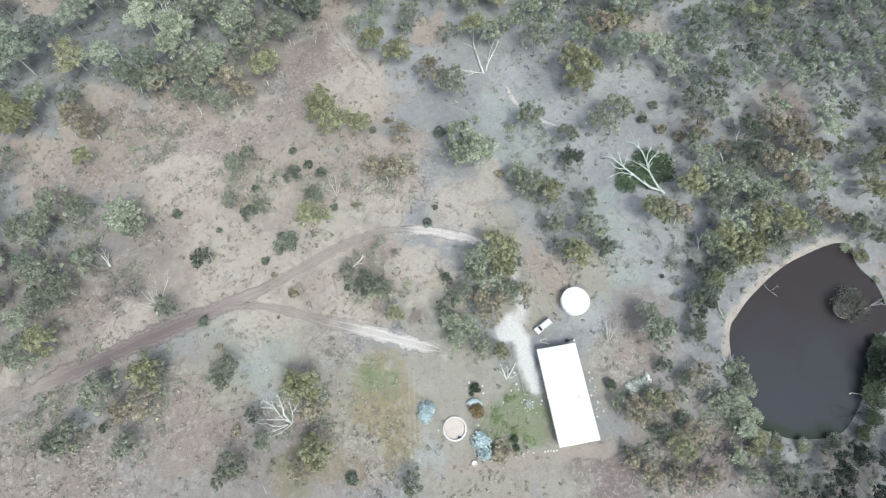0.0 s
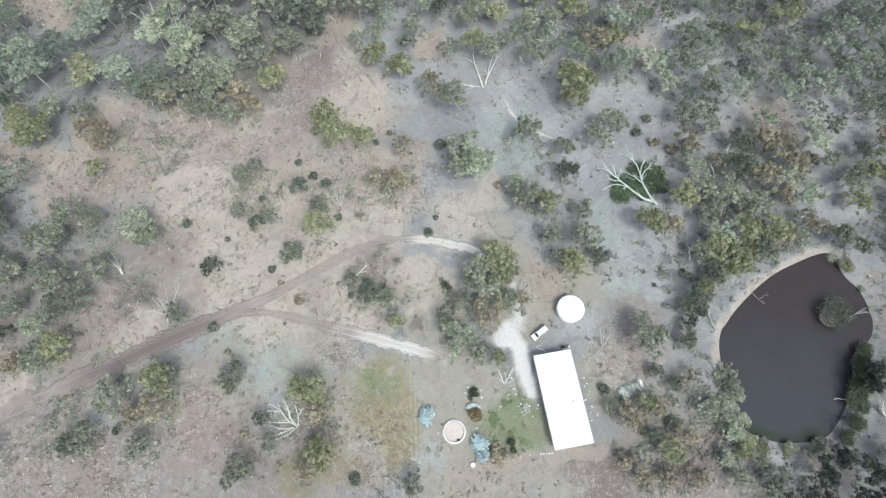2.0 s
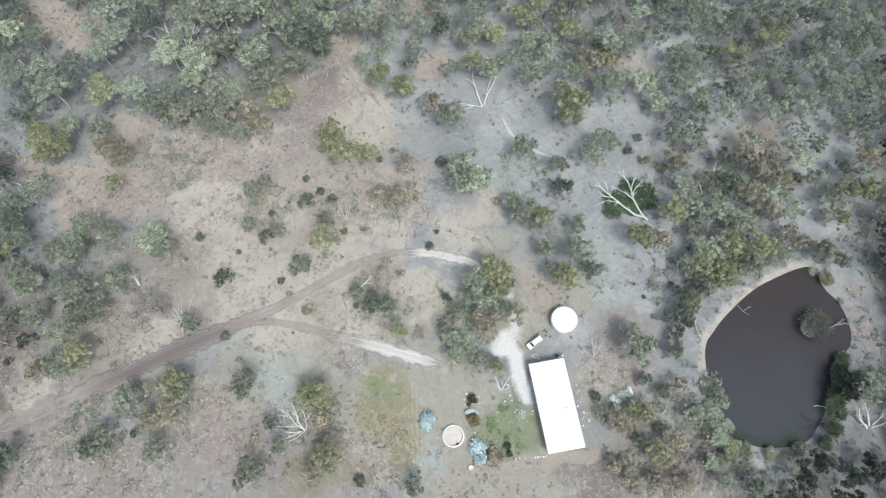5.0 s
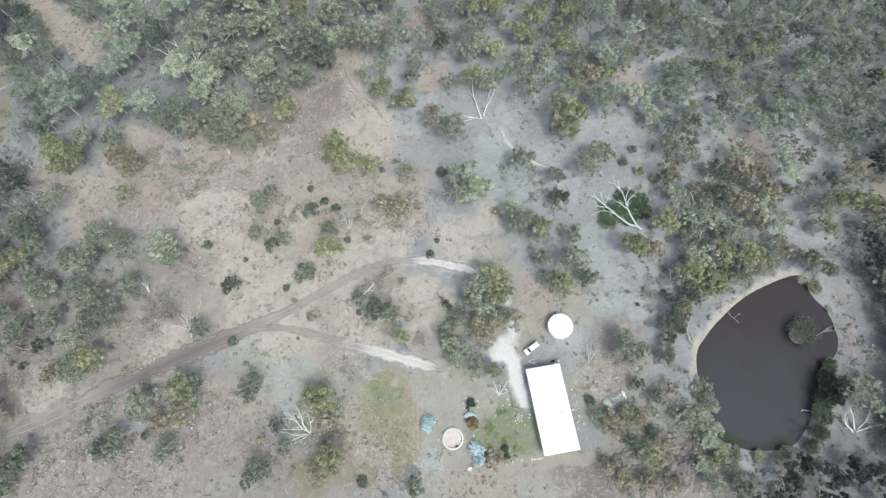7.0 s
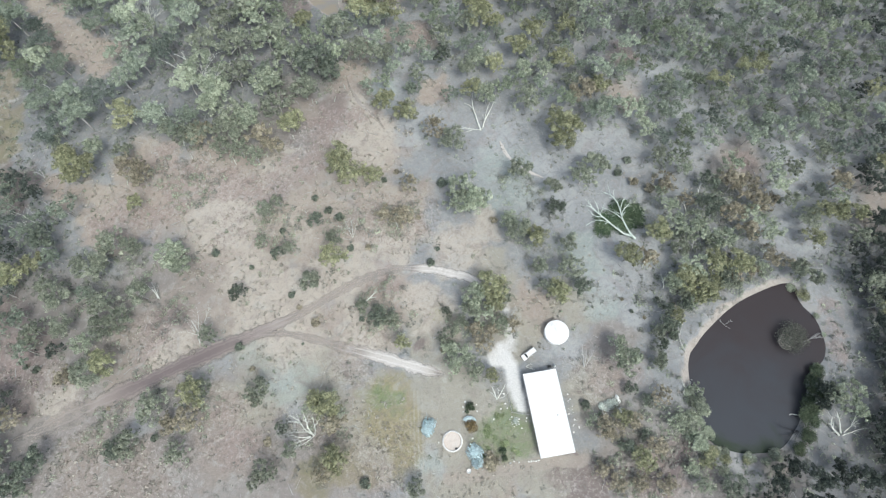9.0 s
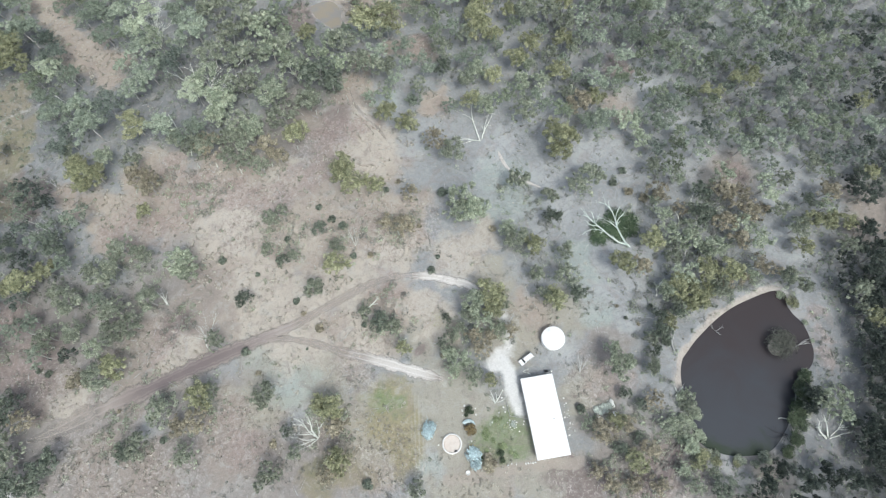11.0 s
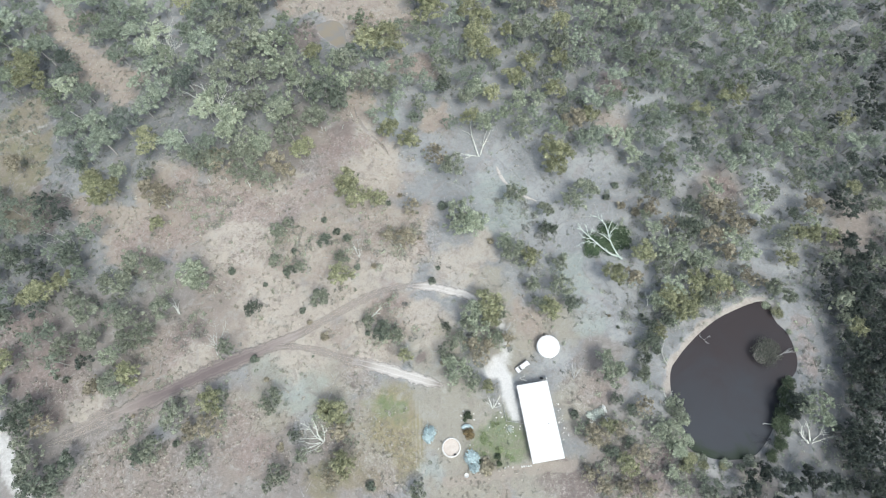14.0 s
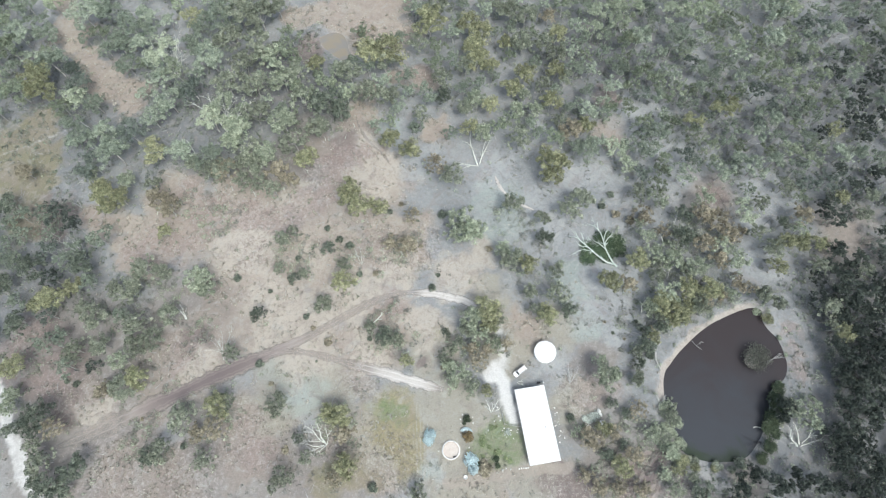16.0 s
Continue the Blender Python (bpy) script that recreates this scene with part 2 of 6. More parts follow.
PALE = [(83.0, -2.8, 6.0), (-5, -5, 3), (-4, -10, 3.5), (-90, -3, 5), (-45, 3, 5), (60, 62, 14), (85, 112, 16), (32, 84, 14), (45, 104, 12), (70, 130, 14), (118, 100, 12), (30, 120, 12), (12.3, 95.1, 8.8), (14.2, 105.3, 7.8), (47.5, 45.4, 8.0), (111.8, 68.1, 7.2), (120.1, 149.3, 7.1), (54.4, 107.5, 5.6), (83.1, -4.0, 7.2), (110.2, 83.8, 5.3), (-17.2, 103.5, 9.0), (-30.0, 118.7, 6.9), (-50.3, 14.3, 4.8), (59.0, 40.0, 5.9), (35.3, 28.9, 5.8)]
GREEN = [(-19.6, 9.5, 5.0), (-15.8, 10.5, 3.4), (-17.0, 6.5, 3.0), (18.4, 3.0, 7.5), (14.9, -0.5, 6.5), (21.0, -1.0, 4.0), (108.6, 15.8, 2.6), (-3.9, 36.3, 3.0)]
STRAW = [(-18.5, 9.0, 7.5), (-14.5, 4.5, 7.0), (-12.5, -2.5, 5.5), (-10.8, -6.5, 4.2), (-19.0, 2.0, 6.0)]
SOIL = [(-112, 8, 40), (-95, -22, 42), (-50, -14, 30), (58, -8, 20), (85, -6, 18), (46, 12, 10), (-95, 40, 18), (-60, 105, 22), (50, 30, 9), (95, 95, 12), (145, 82, 14)]
# dark wood floor: leaf litter, deepened by wood shade put into the colour
LITTER_SHADE = [(95, -14, 18), (118, -4, 18), (135, 40, 18), (140, 10, 26), (-150, 45, 34), (-170, 125, 40), (-110, 120, 32), (-70, 140, 26), (-165, 0, 24), (150, 60, 30), (165, 110, 45), (125, -8, 26), (110, 130, 30), (60, 165, 34), (150, 20, 24), (-40, 200, 30), (40, 130, 16), (-155, 73, 12), (185, 170, 45), (190, 60, 50), (175, 5, 40), (150, -30, 40), (150, 140, 24), (-150, 58, 14), (140, -10, 30), (132, 22, 18), (150, 42, 24)]
RUST = [(116.5, 44.0, 3.6), (118.5, 37.5, 3.6), (118.0, 30.5, 3.6), (-105.0, 86.0, 7), (-97.0, 79.0, 7), (-90.0, 77.0, 7), (-81.0, 76.5, 6), (-72.0, 75.5, 6), (-65.0, 74.0, 6), (-63.0, 81.0, 6), (-57.0, 85.5, 6), (-50.0, 88.0, 6), (-96.1, 70.6, 6), (-104.0, 62.0, 8), (-117.0, 61.0, 8), (-53.0, 103.5, 6), (-46.4, 106.0, 7), (-40.0, 108.0, 6), (-50.0, 98.5, 6), (-92.0, 24.0, 4), (-93.5, 18.0, 4), (-22, 45, 6), (50, 20, 8), (63, -6, 7), (-66, 3, 6), (-60, -6, 7), (-18.0, 148.0, 6), (58, 139, 6), (98, 95, 6), (-69, 163, 5), (-150, 24, 9), (-135, 13, 8)]
ROUGH = [(-93.1, 80.6, 9), (-77.7, 75.5, 7), (-64.8, 76.2, 7), (-24.8, 66.9, 10), (-14.5, 69.8, 9), (-104.0, -2.5, 10), (-67.0, 1.5, 9), (-92.3, 27.1, 7), (-106.3, -13.8, 13), (-34.3, -4.2, 9), (-80.4, -13.8, 12), (-128.9, 9.5, 10), (-29.7, 19.3, 8), (42.7, 19.9, 8), (57.8, -8.5, 9), (73.7, -7.5, 9), (38.3, -9.7, 8), (-15.4, -9.8, 10), (-77.2, 61.7, 7), (-56.9, 96.2, 8)]
CREAM = [(-79.5, 64.7, 9), (-75.0, 59.4, 8), (-86, 70, 8), (-73, 67, 7), (-54, 62, 6), (-30, 54, 7), (-67, 46, 9), (-38, 112, 5), (0.0, 58.0, 9.0), (-10.0, 40.0, 7.0), (8.0, 66.0, 7.0), (-80.2, 66.0, 13), (-62.1, 36.9, 12), (-39.1, 46.5, 10), (-50.2, 25.7, 10), (-34.4, 96.2, 12), (-48.4, 39.7, 9), (-86.0, 17.8, 8), (-21.9, 58.2, 9), (-27.0, 29.0, 9), (-3.8, 34.3, 7), (-64.2, 85.9, 8), (-115.2, 3.1, 7)]
MUD = [(-69.2, 162.6, 4.2), (-70.5, 153.8, 3.2), (-66.5, 158.8, 3.0), (-141.3, 26.0, 8.0), (-130.2, 15.6, 8.0), (-137.8, 10.8, 8.0), (-130.3, 5.1, 8.0), (-21.4, 28.4, 2.4), (-8.6, 25.3, 2.2), (-68.9, 159.0, 5.5), (-70.2, 151.2, 2.9), (99.2, 96.2, 4.4), (60.5, 138.9, 4.7), (40.0, -11.2, 8.9), (61.3, -8.3, 5.3), (-47.1, 107.1, 8.0), (-155.3, 72.9, 9.0), (-145.2, 21.9, 11.8), (-88.8, 29.3, 5.9)]


def rounded(points, closed, steps=5):
    """A smooth line through the points of the plan."""
    p, out = np.array(points, float), []
    n = len(p)
    for i in range(n if closed else n - 1):
        q = [p[(i + k) % n] if closed else p[min(max(i + k, 0), n - 1)] for k in (-1, 0, 1, 2)]
        for u in np.arange(steps) / steps:
            out.append(0.5 * (2 * q[1] + (q[2] - q[0]) * u + (2 * q[0] - 5 * q[1] + 4 * q[2] - q[3]) * u * u + (3 * q[1] - q[0] - 3 * q[2] + q[3]) * u ** 3))
    return np.array(out + ([] if closed else [p[-1]]))


def distance(xy, line, closed=False):
    """Distance of many places from a line, and for a closed line its sign (inside: minus)."""
    best, inside = np.full(len(xy), 1e9), np.zeros(len(xy), bool)
    ends = np.roll(line, -1, axis=0) if closed else line[1:]
    for a, b in zip(line, ends):
        d = b - a
        u = np.clip(((xy - a) @ d) / max(d @ d, 1e-9), 0, 1)
        best = np.minimum(best, np.hypot(*(xy - a - u[:, None] * d).T))
        if closed and a[1] != b[1]:
            inside ^= ((a[1] > xy[:, 1]) != (b[1] > xy[:, 1])) & (xy[:, 0] < d[0] * (xy[:, 1] - a[1]) / d[1] + a[0])
    return np.where(inside, -best, best) if closed else best


def smooth(v, low, high):
    u = np.clip((v - low) / (high - low), 0, 1)
    return u * u * (3 - 2 * u)


def waves(xy, size, seed):
    """Soft random undulation between about -1 and 1."""
    r, out = np.random.RandomState(seed), np.zeros(len(xy))
    for k in range(9):
        a, s = r.uniform(0, 6.3), size * r.uniform(0.6, 1.7)
        out += np.sin((xy[:, 0] * np.cos(a) + xy[:, 1] * np.sin(a)) / s * 6.28 + r.uniform(0, 6.3))
    return out / 4


def patches(xy, spots, seed):
    out = np.zeros(len(xy))
    for x, y, r in spots:
        d = np.hypot(xy[:, 0] - x, xy[:, 1] - y) / r
        out = np.maximum(out, 1 - smooth(d + 0.25 * waves(xy, r * 1.1, int(r * 10)) + 0.12 * waves(xy, r * 0.4, int(r * 10) + 1), 0.3, 1.6))
    return out


SHORE, SHORE2 = rounded(POND, True), rounded(SMALL_POND, True)
LINES = {"track": [rounded(TRACK, False), rounded(BRANCH, False)], "pale_track": [rounded(b, False) for b in PALE_BENDS],
         "drive": [rounded(DRIVE, False)], "drive_north": [rounded(DRIVE_NORTH, False)], "lane": [rounded(LANE, False)],
         "road": [rounded(ROAD, False)], "field": [rounded(FIELD_TRACK, False)], "wash": [rounded(WASH, False)]}
WATER_Z = -0.6


def near(xy, key):
    return np.min([distance(xy, l) for l in LINES[key]], axis=0)


def ground_z(xy):
    xy = np.asarray(xy, float).reshape(-1, 2)
    z = 0.25 * waves(xy, 60, 3) + 0.07 * waves(xy, 9, 4)
    for shore in (SHORE, SHORE2):
        d = distance(xy, shore, True)
        rim = np.exp(-((d - 3.0) / 2.2) ** 2) * 0.5 * (1 if shore is SHORE else 0.4)
        z = z * smooth(d, 0, 8) + np.where(d < 0, -0.6 + np.maximum(d, -6) * 0.35, -0.6 * (1 - smooth(d, 0, 2.5))) + rim
    z = np.maximum(z, -0.45 - 0.3 * (np.hypot(xy[:, 0] - 103.0, xy[:, 1] - 33.1) - 2.0))
    flat = np.maximum(1 - smooth(np.hypot(xy[:, 0] - 29, xy[:, 1] - 10), 14, 22), 1 - smooth(np.hypot(xy[:, 0] - 6, xy[:, 1] + 2), 9, 15))
    z = z * (1 - flat)
    return z


def z_at(x, y):
    return float(ground_z([(x, y)])[0])


def mesh_ob(name, verts, faces, material, parent=None, label=""):
    me = bpy.data.meshes.new(name)
    me.from_pydata([tuple(map(float, v)) for v in verts], [], [tuple(map(int, f)) for f in faces])
    me.update()
    for m in material if isinstance(material, (list, tuple)) else [material]:
        me.materials.append(m)
    ob = new(name, me)
    ob.parent = parent
    return tagged(ob, label)


def part(name, bm, material, parent=None, label=""):
    me = bpy.data.meshes.new(name)
    bm.to_mesh(me)
    bm.free()
    me.materials.append(material)
    ob = new(name, me)
    ob.parent = parent
    return tagged(ob, label)


# ground: one sheet to the horizon, fine where it is seen
def axis_of(low, high, step):
    far = np.array([8, 20, 45, 100, 220, 500, 1100, 2600.0])
    return np.concatenate([low - far[::-1], np.arange(low, high, step), high + far])


gx, gy = axis_of(-232, 214, 1.1), axis_of(-60, 226, 1.1)
XY = np.array(np.meshgrid(gx, gy)).reshape(2, -1).T
near_box = (XY[:, 0] > -260) & (XY[:, 0] < 240) & (XY[:, 1] > -90) & (XY[:, 1] < 250)
Z = np.zeros(len(XY))
Z[near_box] = ground_z(XY[near_box])
nx, ny = len(gx), len(gy)
i0 = (np.arange(ny - 1)[:, None] * nx + np.arange(nx - 1)).ravel()
gm = bpy.data.meshes.new("ground")
gm.vertices.add(len(XY))
gm.vertices.foreach_set("co", np.c_[XY, Z].astype(np.float32).ravel())
quads = np.c_[i0, i0 + 1, i0 + nx + 1, i0 + nx].astype(np.int32)
gm.loops.add(quads.size)
gm.loops.foreach_set("vertex_index", quads.ravel())
gm.polygons.add(len(quads))
gm.polygons.foreach_set("loop_start", np.arange(0, quads.size, 4, dtype=np.int32))
gm.update(calc_edges=True)
gm.shade_smooth()
WX = XY + np.c_[1.6 * waves(XY, 11, 21) + 0.6 * waves(XY, 4, 23), 1.6 * waves(XY, 12, 22) + 0.6 * waves(XY, 4.3, 24)]
SX = XY + np.c_[0.35 * waves(XY, 5, 31), 0.35 * waves(XY, 6, 32)]
shore_d, shore2_d = distance(SX, SHORE, True), distance(SX, SHORE2, True)
bank = (1 - smooth(shore_d + 0.8 * waves(XY, 9, 47), 1.2, 3.2)) * smooth(XY[:, 1] + 0.45 * (120 - XY[:, 0]) * 0.6, 20, 34) * (1 - 0.55 * smooth(XY[:, 0], 98, 110))
bank = np.maximum(bank, (1 - smooth(shore2_d, 0.2, 1.6)) * 0.45 * (1 + waves(XY, 8, 44)))
MASKS = {
    "tan": patches(WX, TAN, 1), "pale": patches(WX, PALE, 2), "green": patches(WX, GREEN, 3), "straw": patches(WX, STRAW, 5), "mud": patches(WX, MUD, 4), "litter": patches(WX, LITTER_SHADE, 6), "soil": patches(WX, SOIL, 7), "yard": patches(WX, YARD, 8), "rough": patches(WX, ROUGH, 9), "cream": patches(WX, CREAM, 10), "meadow": patches(WX, FIELD, 11), "sage": patches(WX, SAGE, 12), "rust": patches(WX, RUST, 13), "mown": patches(XY, MOWN, 14),
    "gravel": np.maximum.reduce([0.45 * np.exp(-(near(SX, "pale_track") / 2.4) ** 2), 1.1 * np.exp(-(near(SX, "drive") / 2.3) ** 3), 0.75 * np.exp(-(near(SX, "drive_north") / 2.4) ** 2),
                                 0.72 * (1 - smooth(near(SX, "road"), 1.6, 3.2)), 0.40 * (1 - smooth(near(SX, "field"), 0.4, 1.2)), np.exp(-(np.hypot(SX[:, 0] - 15.8, SX[:, 1] - 24.5) / 3.6) ** 4), 0.8 * np.exp(-(np.hypot(SX[:, 0] - 12.8, SX[:, 1] - 22.5) / 2.4) ** 2)]),
    "bank": bank,
    "lane": 1 - smooth(near(SX, "lane"), 1.0, 2.2),
}
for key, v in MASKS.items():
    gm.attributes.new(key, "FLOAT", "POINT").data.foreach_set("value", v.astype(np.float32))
GROUND, t, p = nodes_of("dry_woodland_soil")


def mask(key, ragged=0.5, low=0.35, high=0.75):
    a = t.nodes.new("ShaderNodeAttribute")
    a.attribute_name = key
    return spread(t, math_of(t, "ADD", a.outputs["Fac"], math_of(t, "MULTIPLY", math_of(t, "SUBTRACT", rag, 0.5), ragged)), low, high)


rag = noise_of(t, 0.45, 6, 0.7, "World")
n_big, n_mid, n_fine = noise_of(t, 0.06, 4, 0.6, "World"), noise_of(t, 0.24, 7, 0.72, "World", 1.2), noise_of(t, 2.0, 4, 0.75, "World")
n_clump = noise_of(t, 0.80, 5, 0.7, "World", 0.8)
c = mix(t, spread(t, n_big, 0.35, 0.65), (0.300, 0.316, 0.324), (0.370, 0.382, 0.384))
# litter mask: leaf litter and painted wood shade, mixed in as dark bluish soil
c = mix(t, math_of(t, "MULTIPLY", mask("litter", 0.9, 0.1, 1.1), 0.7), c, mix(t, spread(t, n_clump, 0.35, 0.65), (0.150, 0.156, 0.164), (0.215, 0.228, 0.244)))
c = mix(t, mask("tan", 0.6, 0.15, 0.8), c, mix(t, spread(t, n_big, 0.4, 0.6), (0.448, 0.398, 0.344), (0.412, 0.356, 0.310)))
c = mix(t, math_of(t, "MULTIPLY", mask("soil", 0.9, 0.1, 1.0), 0.75), c, mix(t, spread(t, n_big, 0.4, 0.6), (0.298, 0.262, 0.238), (0.338, 0.305, 0.276)))
c = mix(t, math_of(t, "MULTIPLY", mask("yard", 0.9, 0.1, 0.9), 0.9), c, mix(t, spread(t, n_clump, 0.35, 0.65), (0.385, 0.365, 0.305), (0.425, 0.405, 0.345)))
c = mix(t, math_of(t, "MULTIPLY", mask("pale", 0.9, 0.1, 1.2), 0.75), c, mix(t, spread(t, n_mid, 0.35, 0.65), (0.470, 0.484, 0.484), (0.425, 0.445, 0.456)))
c = mix(t, math_of(t, "MULTIPLY", mask("sage", 0.7, 0.1, 1.1), 0.55), c, (0.395, 0.455, 0.420))
c = mix(t, math_of(t, "MULTIPLY", mask("meadow", 0.7, 0.1, 0.8), 0.9), c, mix(t, spread(t, n_big, 0.42, 0.58), (0.292, 0.262, 0.196), (0.255, 0.240, 0.152)))
c = mix(t, math_of(t, "MULTIPLY", mask("straw", 0.7, 0.05, 0.9), 0.9), c, mix(t, spread(t, n_mid, 0.3, 0.7), (0.370, 0.324, 0.208), (0.315, 0.290, 0.178)))
place = t.nodes.new("ShaderNodeSeparateXYZ")
t.links.new(t.nodes.new("ShaderNodeNewGeometry").outputs["Position"], place.inputs[0])
rows = math_of(t, "SINE", math_of(t, "MULTIPLY", math_of(t, "ADD", place.outputs["X"], math_of(t, "MULTIPLY", place.outputs["Y"], 0.095)), 5.2))
c = mix(t, math_of(t, "MULTIPLY", mask("mown", 0.7, 0.2, 0.8), math_of(t, "MULTIPLY", spread(t, rows, -0.2, 1.0), 0.5)), c, (0.46, 0.455, 0.39))
c = mix(t, math_of(t, "MULTIPLY", mask("green", 1.1, 0.1, 1.0), 0.8), c, mix(t, spread(t, n_mid, 0.3, 0.7), (0.175, 0.255, 0.125), (0.265, 0.295, 0.175)))
c = mix(t, math_of(t, "MULTIPLY", mask("mud", 0.9, 0.12, 0.8), 0.85), c, (0.225, 0.188, 0.178))
c = mix(t, math_of(t, "MULTIPLY", mask("cream", 0.9, 0.1, 0.9), 0.85), c, mix(t, spread(t, n_mid, 0.35, 0.65), (0.570, 0.522, 0.455), (0.505, 0.455, 0.398)))
n_rust = noise_of(t, 0.11, 6, 0.68, "World", 2.0)
c = mix(t, math_of(t, "MULTIPLY", mask("rust", 1.3, 0.25, 1.0), 0.55), c, mix(t, spread(t, n_mid, 0.4, 0.6), (0.315, 0.252, 0.232), (0.390, 0.318, 0.292)))
c = mix(t, math_of(t, "MULTIPLY", spread(t, n_rust, 0.52, 0.64), 0.32), c, (0.33, 0.285, 0.262))
c = mix(t, math_of(t, "MULTIPLY", spread(t, n_rust, 0.46, 0.34), 0.4), c, (0.48, 0.472, 0.445))
# litter, tussocks and stony specks
c = mix(t, math_of(t, "MULTIPLY", spread(t, n_mid, 0.51, 0.66), 0.42), c, (0.250, 0.232, 0.215))
c = mix(t, math_of(t, "MULTIPLY", spread(t, n_mid, 0.47, 0.34), 0.36), c, (0.49, 0.485, 0.46))
c = mix(t, math_of(t, "MULTIPLY", spread(t, n_clump, 0.52, 0.66), 0.34), c, (0.21, 0.20, 0.18))
c = mix(t, math_of(t, "MULTIPLY", spread(t, n_clump, 0.46, 0.34), 0.28), c, (0.50, 0.485, 0.45))
c = mix(t, math_of(t, "MULTIPLY", spread(t, n_fine, 0.53, 0.70), 0.30), c, (0.20, 0.19, 0.175))
c = mix(t, math_of(t, "MULTIPLY", spread(t, n_fine, 0.46, 0.28), 0.25), c, (0.56, 0.53, 0.50))
n_rough = noise_of(t, 0.62, 7, 0.75, "World", 1.5)
stony = math_of(t, "MAXIMUM", mask("rough", 0.8, 0.1, 0.7), math_of(t, "MULTIPLY", mask("rust", 1.0, 0.2, 0.9), 0.8))
c = mix(t, math_of(t, "MULTIPLY", stony, math_of(t, "MULTIPLY", spread(t, n_rough, 0.52, 0.60), 0.65)), c, (0.200, 0.166, 0.156))
c = mix(t, math_of(t, "MULTIPLY", stony, math_of(t, "MULTIPLY", spread(t, n_rough, 0.46, 0.38), 0.6)), c, (0.60, 0.555, 0.52))
c = mix(t, math_of(t, "MULTIPLY", mask("lane", 0.5, 0.2, 0.9), 0.7), c, (0.42, 0.375, 0.33))
c = mix(t, math_of(t, "MULTIPLY", mask("bank", 0.7, 0.2, 0.9), 0.85), c, mix(t, spread(t, n_clump, 0.35, 0.65), (0.42, 0.375, 0.33), (0.56, 0.51, 0.46)))
c = mix(t, mask("gravel", 1.15, 0.15, 1.0), c, mix(t, spread(t, n_fine, 0.35, 0.65), (0.70, 0.695, 0.675), (0.82, 0.815, 0.795)))
dim = add(t, "ShaderNodeHueSaturation", Value=0.87, Saturation=1.08)
t.links.new(c, dim.inputs["Color"])
t.links.new(dim.outputs[0], p.inputs["Base Color"])
p.inputs["Roughness"].default_value = 0.95
p.inputs["Specular IOR Level"].default_value = 0.2
bump(t, p, math_of(t, "ADD", n_fine, math_of(t, "MULTIPLY", n_mid, 1.5)), 0.6, 0.25)
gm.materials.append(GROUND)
ground = tagged(new("ground", gm), "dry pinkish-grey woodland soil with leaf litter, painted wood shade, dirt tracks and pale gravel", "ground", kind="structure")


def water_sheet(shore, material, label):
    c0 = shore.mean(axis=0)
    rings = [c0 + (shore - c0) * k for k in (0.35, 0.7, 1.06)]
    verts = [(*c0, WATER_Z)] + [(*q, WATER_Z) for r in rings for q in r]
    n = len(shore)
    faces = [(0, 1 + i, 1 + (i + 1) % n) for i in range(n)]
    for k in range(2):
        faces += [(1 + k * n + i, 1 + (k + 1) * n + i, 1 + (k + 1) * n + (i + 1) % n, 1 + k * n + (i + 1) % n) for i in range(n)]
    ob = mesh_ob("water", verts, faces, material)
    ob.data.shade_smooth()
    return tagged(ob, label, "pond", kind="structure")


water_sheet(SHORE, WATER, "still brown muddy water of a farm dam")
water_sheet(SHORE2, WATER2, "shallow clay-coloured water of a small dam")


# tracks: worn ribbons with two wheel ruts, sunk into the soil at their edges
DIRT, t, p = nodes_of("rutted_dirt")
across = t.nodes.new("ShaderNodeAttribute")
across.attribute_name = "across"
tone = t.nodes.new("ShaderNodeAttribute")
tone.attribute_name = "tone"
d_mid, d_fine = noise_of(t, 0.5, 5, 0.7, "World", 0.8), noise_of(t, 2.4, 4, 0.75, "World")
side = math_of(t, "ADD", math_of(t, "ABSOLUTE", across.outputs["Fac"]), math_of(t, "MULTIPLY", math_of(t, "SUBTRACT", d_mid, 0.5), 1.1))
c = mix(t, spread(t, tone.outputs["Fac"], 0.0, 0.5), (0.180, 0.148, 0.145), (0.42, 0.375, 0.335))
c = mix(t, math_of(t, "MULTIPLY", spread(t, tone.outputs["Fac"], 0.55, 1.0), 0.95), c, (0.58, 0.555, 0.525))
rut = math_of(t, "MULTIPLY", spread(t, math_of(t, "ABSOLUTE", math_of(t, "SUBTRACT", side, 0.75)), 0.3, 0.05), math_of(t, "ADD", math_of(t, "MULTIPLY", tone.outputs["Fac"], 0.45), 0.25))
c = mix(t, rut, c, mix(t, spread(t, tone.outputs["Fac"], 0.0, 1.0), (0.34, 0.295, 0.275), (0.70, 0.68, 0.655)))
c = mix(t, math_of(t, "MULTIPLY", spread(t, side, 1.0, 1.5), math_of(t, "MULTIPLY", spread(t, tone.outputs["Fac"], 0.9, 0.4), 0.6)), c, mix(t, spread(t, d_mid, 0.4, 0.6), (0.40, 0.36, 0.32), (0.33, 0.30, 0.27)))
c = mix(t, math_of(t, "MULTIPLY", spread(t, d_fine, 0.52, 0.70), 0.4), c, (0.20, 0.175, 0.155))
c = mix(t, math_of(t, "MULTIPLY", spread(t, d_mid, 0.55, 0.68), 0.35), c, (0.27, 0.24, 0.21))
t.links.new(c, p.inputs["Base Color"])
p.inputs["Roughness"].default_value = 0.95
bump(t, p, d_fine, 0.5, 0.15)
# thin scattered dust at the rims lets the soil below show
rim = t.nodes.new("ShaderNodeAttribute")
rim.attribute_name = "rim"
d_rag = noise_of(t, 0.9, 6, 0.75, "World", 1.0)
